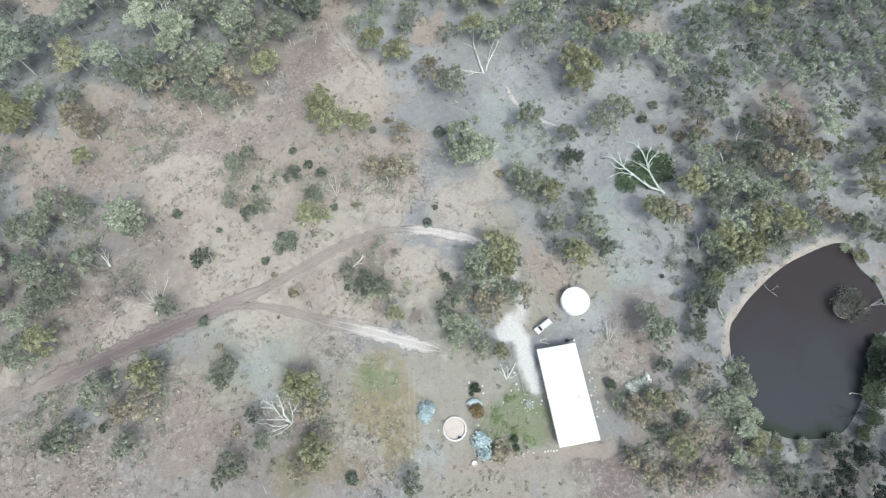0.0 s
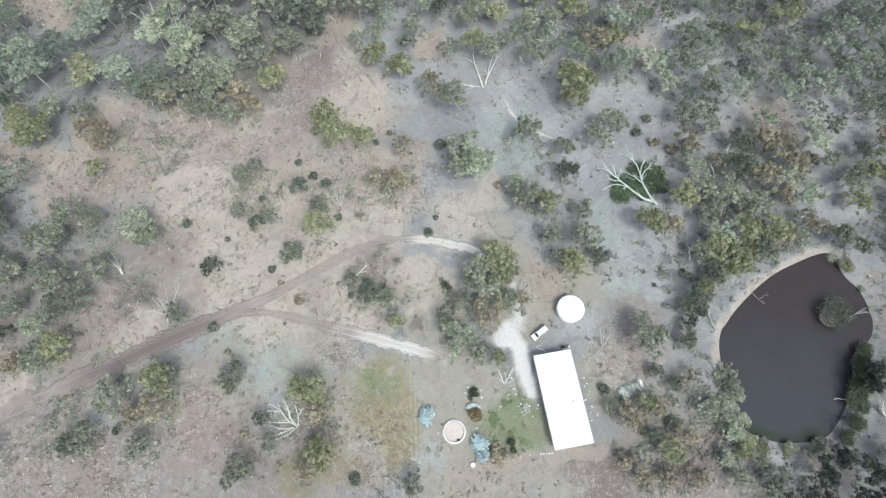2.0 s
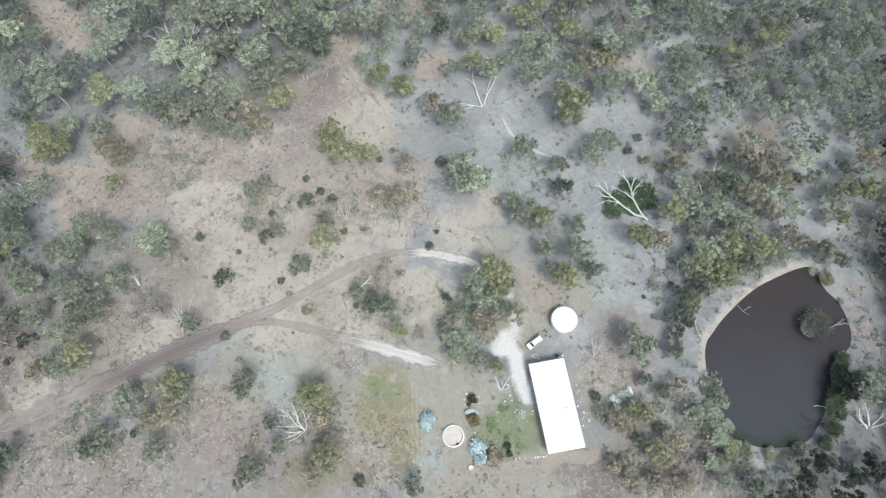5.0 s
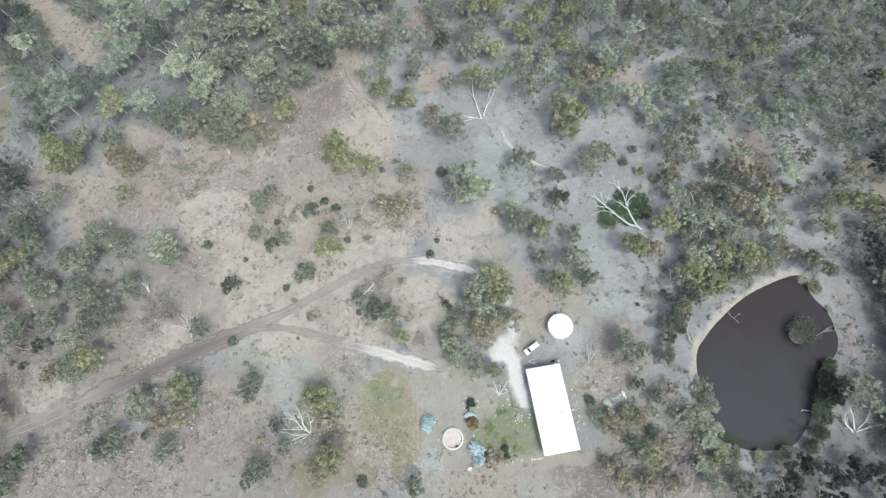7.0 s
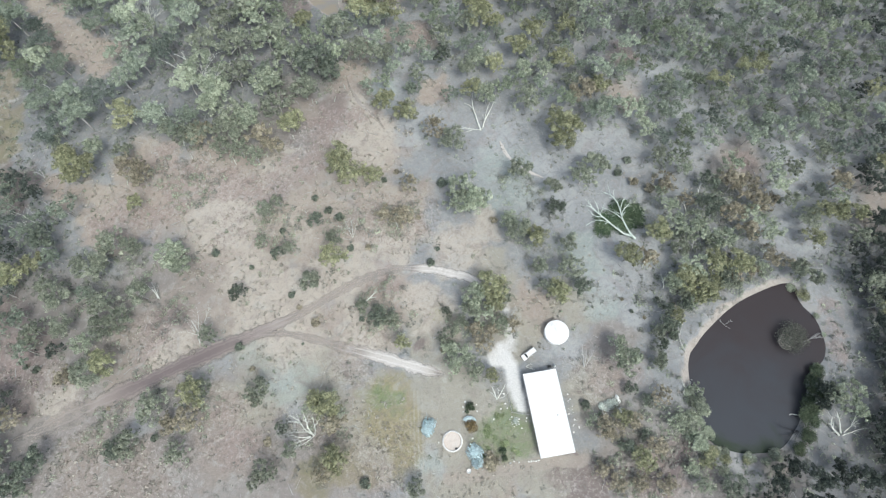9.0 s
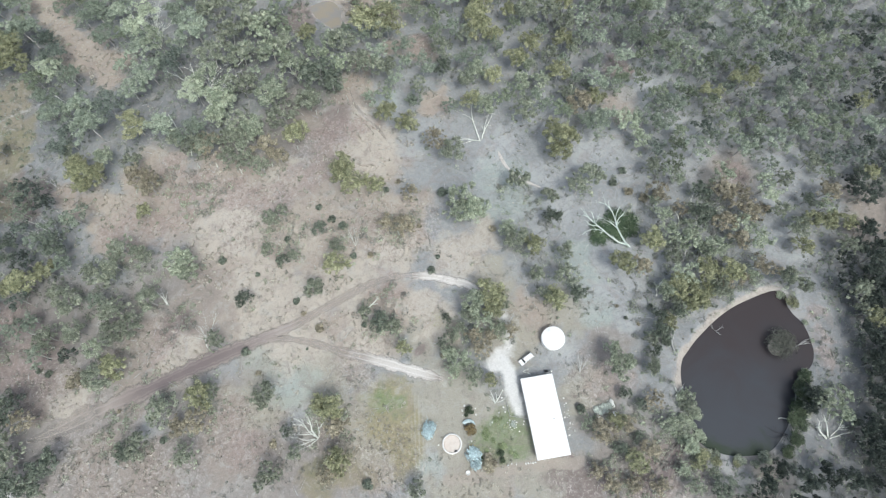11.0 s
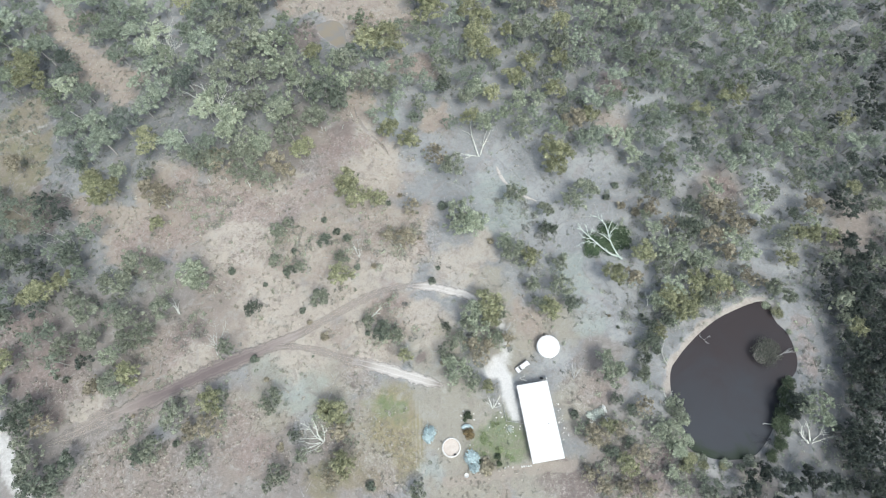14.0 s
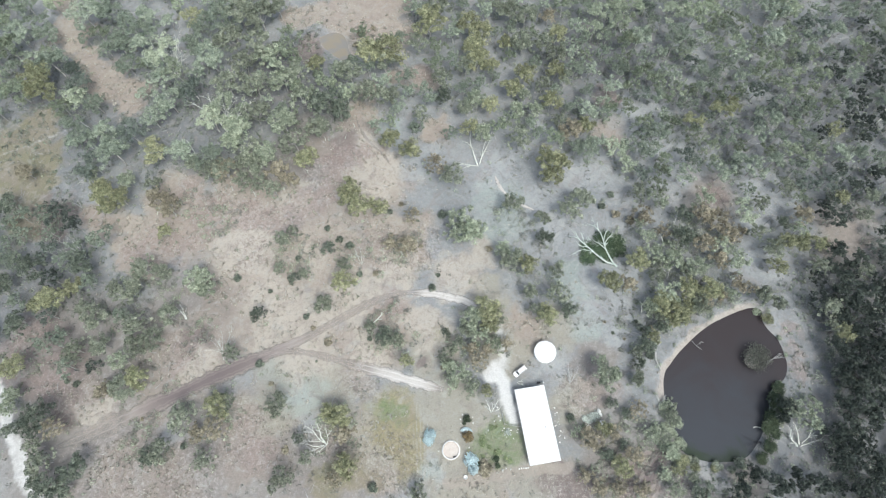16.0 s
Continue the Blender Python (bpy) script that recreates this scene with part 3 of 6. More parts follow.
thin = spread(t, math_of(t, "ADD", rim.outputs["Fac"], math_of(t, "MULTIPLY", math_of(t, "SUBTRACT", d_rag, 0.5), 1.2)), 0.48, 1.0)
faint = math_of(t, "MULTIPLY", spread(t, tone.outputs["Fac"], 0.28, 0.42), spread(t, tone.outputs["Fac"], 0.85, 0.62))
thin = math_of(t, "MAXIMUM", thin, math_of(t, "MULTIPLY", faint, math_of(t, "MULTIPLY", math_of(t, "SUBTRACT", 1.0, rut), 0.68)))
bare, worn = t.nodes.new("ShaderNodeBsdfTransparent"), t.nodes.new("ShaderNodeMixShader")
t.links.new(thin, worn.inputs[0])
t.links.new(p.outputs[0], worn.inputs[1])
t.links.new(bare.outputs[0], worn.inputs[2])
t.links.new(worn.outputs[0], t.nodes["Material Output"].inputs["Surface"])


def ribbon(points, tones, half, widths, label, seed):
    line = rounded(points, False, 14)
    ends = np.gradient(line, axis=0)
    ends /= np.linalg.norm(ends, axis=1)[:, None]
    normal = np.c_[-ends[:, 1], ends[:, 0]]
    us = np.linspace(-1, 1, 15)
    n, m = len(line), len(us)
    ragged = (1 + 0.25 * waves(line, 9, seed) + 0.14 * waves(line, 3, seed + 1)) * np.interp(np.linspace(0, 1, n), (0, 0.3, 0.5, 0.7, 1), widths)
    ragged[:10] *= np.linspace(0.35, 1, 10)
    ragged[-10:] *= np.linspace(1, 0.35, 10)
    at = line[:, None] + normal[:, None] * (us[None, :, None] * half * ragged[:, None, None])
    flat = at.reshape(-1, 2)
    u = np.tile(np.abs(us), n)
    z = ground_z(flat) + 0.10 - 0.16 * u ** 4 - 0.06 * np.exp(-((np.abs(np.tile(us * half, n)) - 0.75) / 0.25) ** 2)
    idx = (np.arange(n - 1)[:, None] * m + np.arange(m - 1)).ravel()
    ob = mesh_ob("track", np.c_[flat, z], np.c_[idx, idx + m, idx + m + 1, idx + 1], DIRT)
    ob.data.attributes.new("across", "FLOAT", "POINT").data.foreach_set("value", np.tile(us * half, n).astype(np.float32))
    ob.data.attributes.new("rim", "FLOAT", "POINT").data.foreach_set("value", u.astype(np.float32))
    along = np.interp(np.linspace(0, 1, n), np.linspace(0, 1, len(tones)), tones)
    ob.data.attributes.new("tone", "FLOAT", "POINT").data.foreach_set("value", np.repeat(along, m).astype(np.float32))
    ob.data.shade_smooth()
    return tagged(ob, label, "track", kind="structure")


ribbon(TRACK, (0.5, 0.5, 0.4, 0.02, 0.0, 0.10, 0.30, 0.42, 0.45, 0.45, 0.5, 0.9, 0.95, 0.9, 0.7), 2.5, (1.1, 1.5, 0.62, 0.62, 1.0), "rutted brown dirt track turning to pale gravel", 71)
ribbon(BRANCH, (0.2, 0.3, 0.38, 0.42, 0.55, 0.85, 0.95, 0.6), 2.3, (0.6, 0.6, 0.65, 1.0, 1.0), "rutted dirt branch track with a pale gravel stretch", 75)
GULLY = [(13.5, 99.9), (15.3, 95.8), (17.5, 92.8), (22.1, 89.0), (28.9, 85.9)]
PATH_NORTH = [(-44.5, 124.1), (-42.1, 118.4), (-37.2, 111.9), (-32.2, 107.7), (-28.1, 102.4)]
CREEK = [(70.9, 3.5), (66.3, -2.9), (63.9, -7.4), (59.1, -12.8)]
ribbon(GULLY, (0.8, 0.9, 0.92, 0.88, 0.85), 0.95, (0.9, 1.1, 0.7, 1.1, 0.7), "pale washed-out gully through grey ground", 81)
ribbon(PATH_NORTH, (0.6, 0.7, 0.75, 0.7, 0.6), 0.9, (0.8, 0.9, 0.8, 1.0, 0.6), "narrow pale footpath at the wood's edge", 83)
ribbon(CREEK, (0.0, 0.0, 0.05, 0.1), 3.0, (0.4, 0.9, 1.2, 1.0, 0.7), "dark purplish-brown eroded creek bed", 85)


# ---- plants ----
def leaves_round(rs, centres, radii, per, size, up=0.35):
    """Leaf sprays as small blades on the outside of small clumps; each clump has a tone of its own."""
    c = np.repeat(centres, per, axis=0)
    r = np.repeat(radii, per)
    n = len(c)
    d = rs.normal(size=(n, 3))
    d[:, 2] = np.abs(d[:, 2]) * 0.9 - 0.25
    d /= np.linalg.norm(d, axis=1)[:, None]
    pos = c + d * (r * rs.uniform(0.55, 1.05, n))[:, None] * np.array([1, 1, 0.75])
    nor = d + rs.normal(size=(n, 3)) * 0.45 + np.array([0, 0, up])
    nor /= np.linalg.norm(nor, axis=1)[:, None]
    u = np.cross(nor, rs.normal(size=(n, 3)))
    u /= np.linalg.norm(u, axis=1)[:, None]
    v = np.cross(nor, u)
    a, b = (size * rs.uniform(0.6, 1.3, n))[:, None], (size * rs.uniform(0.35, 0.7, n))[:, None]
    verts = np.stack([pos - u * a - v * b * 0.6, pos + v * b * 1.2 + nor * b * 0.2, pos + u * a - v * b * 0.6], axis=1).reshape(-1, 3)
    tone = np.repeat(rs.uniform(-0.5, 0.5, len(centres)), per * 3)
    return verts, np.arange(3 * n).reshape(-1, 3), tone


def tube(points, radii, sides):
    """A tapered limb through the points."""
    pts, verts, faces = np.array(points, float), [], []
    for i, q in enumerate(pts):
        d = pts[min(i + 1, len(pts) - 1)] - pts[max(i - 1, 0)]
        d /= max(np.linalg.norm(d), 1e-9)
        a = np.cross(d, (0.31, 0.91, 0.27))
        a /= np.linalg.norm(a)
        b = np.cross(d, a)
        for k in range(sides):
            w = 6.2832 * k / sides
            verts.append(q + radii[i] * (np.cos(w) * a + np.sin(w) * b))
        if i:
            o = (i - 1) * sides
            faces += [(o + k, o + (k + 1) % sides, o + sides + (k + 1) % sides, o + sides + k) for k in range(sides)]
    faces.append(tuple(range(len(verts) - sides, len(verts))))
    return verts, faces


def joined(pieces):
    verts, faces = [], []
    for v, f in pieces:
        o = len(verts)
        verts += list(v)
        faces += [tuple(o + k for k in q) for q in f]
    return verts, faces


def tree_shape(seed, radius=5.0, height=10.0, clumps=70, per=40, size=0.31, airy=0.0):
    """Trunk, limbs and leaf clumps of one tree, standing on the origin: the clumps gather round the ends of its limbs."""
    rs = np.random.RandomState(seed)
    lean = rs.normal(size=2) * 0.4
    stem = [(0, 0, -0.3), (0.12, 0.05, height * 0.18), (lean[0], lean[1], height * 0.40), (lean[0] * 1.8, lean[1] * 1.8, height * 0.64)]
    arms = 8 + rs.randint(4)
    turn, tips, share = rs.uniform(0, 6.3), [], []
    for k in range(arms):
        w = turn + 6.283 * k * 0.382 * 1.618 + rs.normal() * 0.25
        rho = radius * (rs.uniform(0.50, 0.80) if k > 2 else rs.uniform(0.10, 0.40))
        tips.append((rho * np.cos(w), rho * np.sin(w), height * (0.86 - 0.26 * (rho / radius) ** 2) + rs.normal() * 0.4))
        share.append(rs.uniform(0.5, 1.5))
    tips, share = np.array(tips), np.array(share) / np.sum(share)
    own = rs.choice(arms, clumps, p=share)
    loose = radius * (0.20 + 0.05 * airy) * (0.75 + 0.5 * rs.uniform(size=arms))[own]
    centres = tips[own] + rs.normal(size=(clumps, 3)) * np.c_[loose, loose, loose * 0.62]
    far = np.hypot(centres[:, 0], centres[:, 1]) / radius
    centres[:, :2] /= np.maximum(far, 1.0)[:, None] ** 0.7
    centres[:, 2] = np.maximum(centres[:, 2] - 0.4 * np.maximum(far - 0.7, 0) * 3, height * 0.47)
    radii = rs.uniform(0.55, 1.10, clumps) * radius / 5 * (1 - 0.22 * airy)
    trunk = tube(stem, [0.27, 0.21, 0.16, 0.07], 7)
    limbs = []
    for k in range(arms):
        a = np.array(stem[1]) + (np.array(stem[3]) - np.array(stem[1])) * rs.uniform(0.25, 0.8)
        m = (a + tips[k]) / 2 + np.array([*rs.normal(size=2) * 0.4, 0.2])
        limbs.append(tube([a, m, tips[k]], [0.10, 0.07, 0.03], 4))
    return trunk, joined(limbs), leaves_round(rs, centres, radii, per, size)


def shaped(name, shape, material):
    me = bpy.data.meshes.new(name)
    me.from_pydata(np.asarray(shape[0], float).tolist(), [], [tuple(map(int, f)) for f in shape[1]])
    if len(shape) > 2:
        me.attributes.new("spray", "FLOAT", "POINT").data.foreach_set("value", shape[2].astype(np.float32))
    me.materials.append(material)
    return me


SPECIES = {"grey_green": "grey-green gum tree with a loose open crown", "olive": "olive-green gum tree with a full clumpy crown", "dark": "dark green tree with a dense crown",
           "brown": "brownish dry-leaved tree with a thinning crown", "pale": "pale silvery-green tree with a feathery crown", "deep": "deep green shady gum tree with a dense crown"}
SHAPES = {}
for n_s, species in enumerate(SPECIES):
    for k in range(5):
        airy = 1.0 if species in ("brown", "pale", "grey_green") and k % 2 else 0.0
        tr, li, le = tree_shape(100 * n_s + k, clumps=74 + 4 * k - int(14 * airy), per=37, size=0.34, airy=airy)
        SHAPES[species, k] = (shaped("trunk", tr, BARK), shaped("bough", li, BARK), shaped("crown", le, LEAVES[species]))


def tree(species, k, x, y, r, turn, area):
    s = r * 1.08 / 5.0
    root = new("tree")
    root.matrix_basis = Matrix.Translation((x, y, z_at(x, y))) @ Matrix.Rotation(turn, 4, "Z") @ Matrix.Diagonal((s, s, s * (0.75 + 1.25 / max(r, 2.0)) * (0.66 if area == "yard side trees" and x < 80 else 1.0), 1))
    for name, me in zip(("trunk", "bough", "crown"), SHAPES[species, k]):
        o = new(name, me)
        o.parent = root
    return tagged(root, SPECIES[species] + ", " + area, "tree", "trees of the " + area)


GROVES = {}
GROVES["northwest wood"] = {}
GROVES["northwest wood"]["olive"] = [(-193.2, 144.6, 6.6), (-182.8, 124.2, 5.7), (-163.1, 118.3, 4.0)]
GROVES["northwest wood"]["grey_green"] = [(-193.1, 152.9, 6.0), (-182.3, 154.7, 4.8), (-172.8, 138.4, 6.5), (-149.6, 120.3, 4.0), (-166.4, 164.4, 6.8), (-154.8, 165.8, 6.1), (-145.2, 158.4, 6.0), (-147.5, 149.2, 5.9), (-138.9, 150.8, 4.7), (-128.2, 140.1, 5.6), (-142.0, 140.2, 4.6), (-140.6, 166.2, 4.8), (-115.2, 156.9, 5.9), (-107.0, 144.3, 7.0), (-118.8, 122.1, 5.6), (-139.7, 106.4, 5.5), (-155.0, 108.9, 4.4), (-147.5, 102.1, 5.4), (-134.0, 97.0, 6.5), (-124.4, 114.6, 4.4), (-108.5, 99.1, 5.4), (-97.0, 97.3, 5.3), (-106.7, 165.3, 7.2)]
GROVES["northwest wood"]["brown"] = [(-175.8, 130.6, 6.9), (-173.5, 124.7, 5.7), (-118.7, 99.8, 5.4), (-120.7, 167.2, 4.8)]
GROVES["northwest wood"]["dark"] = [(-164.3, 136.5, 4.2), (-159.2, 129.2, 4.6), (-110.9, 128.1, 5.7), (-130.8, 106.9, 5.5), (-142.2, 92.3, 5.3)]
GROVES["northwest wood"]["pale"] = [(-157.7, 122.0, 5.0), (-126.6, 146.2, 7.0), (-121.1, 138.4, 4.6), (-97.6, 120.6, 5.6), (-99.5, 113.8, 5.5)]
GROVES["north wood"] = {}
GROVES["north wood"]["grey_green"] = [(-100.3, 169.3, 6.8), (-90.0, 166.7, 6.8), (-84.8, 175.4, 4.9), (-99.4, 153.5, 7.1), (-86.9, 151.2, 7.1), (-92.6, 141.8, 5.8), (-70.1, 139.6, 4.6), (-47.7, 140.4, 5.0), (-57.9, 113.9, 4.8), (-65.5, 106.6, 5.4), (-83.5, 118.6, 5.5), (-86.1, 132.2, 5.7), (-97.6, 131.5, 5.7), (-34.4, 147.3, 4.6), (-13.8, 176.1, 6.0), (-21.2, 158.9, 4.2), (-41.1, 132.7, 4.5), (-36.0, 129.8, 4.9), (-29.5, 131.5, 3.4), (-17.3, 123.9, 3.3), (-9.2, 140.0, 4.5)]
GROVES["north wood"]["pale"] = [(-81.7, 146.7, 5.8), (-75.1, 135.7, 5.5), (-53.1, 142.8, 3.7), (-64.2, 126.4, 5.6), (-71.5, 115.3, 5.5), (-88.9, 111.7, 5.5), (-90.4, 105.9, 4.3), (-75.9, 101.4, 4.7)]
GROVES["north wood"]["olive"] = [(-63.1, 146.1, 3.7), (-60.4, 100.0, 4.3), (-40.7, 151.8, 5.8), (-32.1, 150.1, 6.5), (-16.8, 166.9, 7.2), (-28.5, 110.9, 3.9), (-20.3, 106.0, 4.3)]
GROVES["north wood"]["dark"] = [(-54.7, 125.0, 6.3), (-50.2, 122.6, 4.4), (-8.7, 132.6, 3.4)]
GROVES["north wood"]["brown"] = [(-10.0, 100.5, 3.8)]
GROVES["north middle wood"] = {}
GROVES["north middle wood"]["olive"] = [(1.2, 168.2, 5.2), (5.0, 163.2, 5.2), (2.9, 156.2, 5.1), (4.3, 150.4, 5.1), (10.4, 149.5, 3.2), (16.0, 161.2, 3.7), (37.5, 166.4, 4.2), (24.3, 144.6, 4.6), (37.2, 147.1, 4.1), (18.7, 137.7, 4.1), (10.9, 129.3, 3.6), (34.7, 131.6, 4.0), (47.9, 120.3, 3.9), (33.0, 104.6, 5.1), (38.0, 103.2, 3.8), (2.2, 118.1, 3.5)]
GROVES["north middle wood"]["grey_green"] = [(-0.3, 148.1, 4.1), (23.0, 160.2, 5.1), (18.0, 177.4, 4.8), (24.2, 174.6, 4.8), (13.2, 179.8, 3.9), (31.4, 161.1, 4.7), (37.3, 155.9, 4.2), (40.8, 144.5, 3.4), (31.4, 140.1, 3.6), (0.7, 127.4, 3.5), (38.1, 123.0, 3.1), (22.2, 113.1, 4.7)]
GROVES["north middle wood"]["brown"] = [(34.2, 176.6, 3.3), (42.1, 118.0, 4.8)]
GROVES["north middle wood"]["pale"] = [(23.5, 135.4, 2.7), (3.9, 131.3, 4.0), (27.9, 127.5, 3.5), (21.2, 127.1, 3.5), (7.9, 115.5, 3.9)]
GROVES["northeast wood"] = {}
GROVES["northeast wood"]["pale"] = [(63.9, 173.0, 5.2), (56.1, 179.9, 4.3), (63.6, 183.5, 4.3), (53.2, 168.8, 4.2), (59.3, 110.3, 4.3), (63.6, 104.9, 3.4), (87.5, 180.9, 4.8), (134.6, 110.0, 3.4)]
GROVES["northeast wood"]["olive"] = [(66.8, 162.5, 5.1), (70.8, 182.2, 4.3), (71.0, 147.9, 3.6), (77.5, 145.0, 4.1), (71.5, 124.5, 3.5), (78.0, 107.9, 3.0), (96.5, 178.8, 5.7), (105.3, 182.4, 4.3), (108.4, 178.2, 3.3), (113.7, 166.3, 3.7), (106.3, 161.8, 3.2), (136.3, 184.5, 5.3), (124.0, 155.2, 5.0), (121.0, 150.9, 3.2), (143.7, 162.3, 3.2), (167.9, 165.5, 2.8), (82.0, 136.9, 2.2), (130.0, 145.3, 3.6), (137.7, 136.5, 3.1), (146.7, 136.9, 3.1)]
GROVES["northeast wood"]["grey_green"] = [(72.4, 166.2, 4.7), (49.0, 183.2, 3.9), (78.3, 137.4, 3.1), (50.0, 139.0, 2.7), (56.3, 127.0, 2.6), (55.5, 133.8, 2.7), (76.4, 119.2, 3.9), (72.3, 111.0, 4.3), (52.0, 112.7, 3.9), (48.5, 108.8, 3.8), (44.5, 111.1, 3.0), (88.7, 168.6, 4.7), (130.1, 181.8, 6.0), (128.2, 167.2, 5.1), (155.8, 174.0, 4.2), (151.9, 162.7, 3.2), (96.8, 152.1, 3.6), (102.5, 149.9, 3.2), (95.9, 142.5, 3.1), (122.8, 128.6, 3.5), (152.3, 142.7, 3.1), (167.5, 140.8, 3.1), (123.9, 120.6, 3.0), (134.2, 118.8, 3.4), (103.9, 117.4, 3.0), (107.2, 110.0, 3.0), (119.3, 108.9, 3.8), (145.5, 112.9, 3.8), (152.2, 114.5, 3.8), (159.5, 112.6, 3.4), (162.9, 185.3, 4.3), (174.6, 184.3, 4.3), (158.1, 152.1, 4.1)]
GROVES["northeast wood"]["dark"] = [(94.2, 156.3, 2.8), (122.9, 134.3, 3.1), (116.5, 127.6, 2.6), (143.2, 179.0, 3.3)]
GROVES["northeast wood"]["brown"] = [(102.8, 130.9, 4.4), (107.5, 134.5, 3.5), (91.3, 125.3, 3.9), (145.0, 124.6, 3.4)]
GROVES["west wood"] = {}
GROVES["west wood"]["brown"] = [(-109.3, 78.2, 3.6), (-168.1, 88.3, 3.4), (-114.4, 80.2, 3.7), (-107.9, 75.8, 3.7)]
GROVES["west wood"]["dark"] = [(-169.5, 74.7, 3.7), (-134.5, 52.3, 4.3), (-150.8, 49.5, 4.7), (-160.3, 52.7, 3.6), (-149.4, 30.3, 4.2), (-159.6, 44.3, 3.1)]
GROVES["west wood"]["olive"] = [(-134.6, 80.4, 4.0), (-136.2, 83.7, 3.8), (-128.0, 79.2, 4.2), (-131.8, 75.4, 3.3), (-108.4, 67.1, 2.6), (-140.6, 39.9, 4.2), (-144.3, 36.8, 3.5), (-134.3, 43.6, 3.5)]
GROVES["west wood"]["pale"] = [(-127.5, 86.9, 3.4), (-90.3, 48.9, 4.7), (-87.1, 45.9, 3.5)]
GROVES["west wood"]["grey_green"] = [(-141.7, 88.8, 3.0), (-117.7, 86.5, 2.9), (-110.7, 52.0, 4.3), (-104.7, 51.7, 3.1), (-112.8, 46.9, 3.5), (-115.0, 42.0, 4.2), (-120.3, 45.0, 2.7), (-123.5, 33.4, 4.2), (-108.1, 31.8, 4.2), (-97.5, 35.5, 3.8), (-95.4, 93.1, 4.2), (-128.7, 36.9, 2.7), (-91.1, 93.3, 4.2), (-82.9, 89.4, 3.4)]
GROVES["clearing"] = {}
GROVES["clearing"]["olive"] = [(-41.2, 87.6, 4.2), (-36.0, 80.7, 4.5), (-29.9, 81.2, 3.3), (-43.1, 84.1, 2.9), (-38.6, 51.1, 3.9), (-14.5, 25.3, 2.2)]
GROVES["clearing"]["brown"] = [(-17.1, 79.1, 2.8), (-18.0, 66.3, 3.6), (-24.4, 67.4, 2.8)]
GROVES["clearing"]["grey_green"] = [(-63.9, 67.3, 2.8), (-60.3, 69.9, 2.4), (-39.8, 57.9, 2.4), (-53.5, 53.9, 2.3), (-63.0, 55.5, 2.4), (-45.5, 42.6, 3.4), (-3.3, 95.8, 4.2), (20.5, 85.9, 3.7), (-28.1, 35.6, 2.2), (-19.0, 32.2, 2.6)]
GROVES["clearing"]["dark"] = [(-46.8, 64.0, 2.4), (-57.4, 52.3, 2.1), (-67.9, 38.5, 2.5), (-22.9, 33.2, 3.0)]
GROVES["clearing"]["pale"] = [(1.9, 76.7, 5.3), (5.2, 72.6, 4.8), (-0.9, 72.2, 4.0)]
GROVES["middle grove"] = {}
GROVES["middle grove"]["olive"] = [(34.3, 97.6, 3.8), (25.8, 61.9, 3.5), (32.6, 43.7, 3.8), (11.8, 44.7, 4.4), (13.0, 39.7, 3.4), (64.8, 65.5, 3.9), (54.3, 56.5, 3.9), (71.8, 50.4, 3.8), (12.6, 17.7, 2.0)]
GROVES["middle grove"]["grey_green"] = [(15.5, 42.5, 2.4), (2.2, 31.8, 2.4), (45.6, 89.0, 4.1), (40.9, 84.1, 4.1), (31.1, 80.7, 2.8), (19.7, 64.0, 3.9), (36.0, 60.1, 2.5), (26.9, 52.2, 2.7), (36.5, 51.4, 3.8), (28.9, 45.6, 2.6), (5.0, 37.5, 2.6), (70.7, 59.9, 2.7), (67.0, 93.0, 3.3), (-1.4, 28.2, 2.8), (6.5, 20.0, 3.1), (62.3, 24.7, 2.3)]
GROVES["middle grove"]["dark"] = [(32.1, 72.8, 2.8), (39.6, 46.4, 2.6), (-1.9, 36.2, 1.3), (64.5, 35.2, 2.6)]
GROVES["middle grove"]["pale"] = [(10.2, 35.2, 3.0), (15.2, 33.4, 2.2), (-0.5, 24.5, 2.4), (16.7, 67.5, 2.8), (6.7, 40.9, 4.1), (67.7, 48.4, 3.0), (3.2, 23.4, 3.3), (1.0, 19.2, 2.3), (7.6, 17.5, 1.8), (51.5, 24.3, 4.3), (49.9, 29.1, 2.5)]
GROVES["middle grove"]["brown"] = [(6.4, 30.6, 2.6), (18.6, 32.9, 2.4), (60.5, 56.7, 3.1), (9.6, 26.6, 2.7), (12.2, 30.3, 2.2)]
GROVES["pond side trees"] = {}
GROVES["pond side trees"]["brown"] = [(87.2, 52.0, 2.4), (92.8, 54.1, 2.2), (79.0, 46.6, 2.0), (90.2, 83.0, 4.8), (95.5, 82.1, 4.0), (98.4, 77.5, 3.2), (89.6, 73.6, 3.6), (92.9, 67.3, 3.5), (125.9, 86.8, 3.6)]
GROVES["pond side trees"]["dark"] = [(66.8, 34.8, 2.2), (65.3, 40.5, 2.4), (71.2, 41.7, 2.2), (63.6, 29.2, 1.8), (82.9, 84.5, 3.2), (81.6, 75.1, 4.0), (135.5, 74.0, 3.5), (135.3, 63.4, 3.5), (136.7, 53.2, 3.8), (141.5, 49.6, 3.7), (119.0, 83.6, 2.4)]
GROVES["pond side trees"]["pale"] = [(84.3, 50.7, 2.2), (72.7, 43.2, 2.0), (62.1, 24.1, 1.8), (96.9, 55.8, 1.8), (77.0, 70.5, 3.0), (73.9, 64.8, 2.6), (76.9, 66.3, 3.5), (84.5, 64.5, 3.9)]
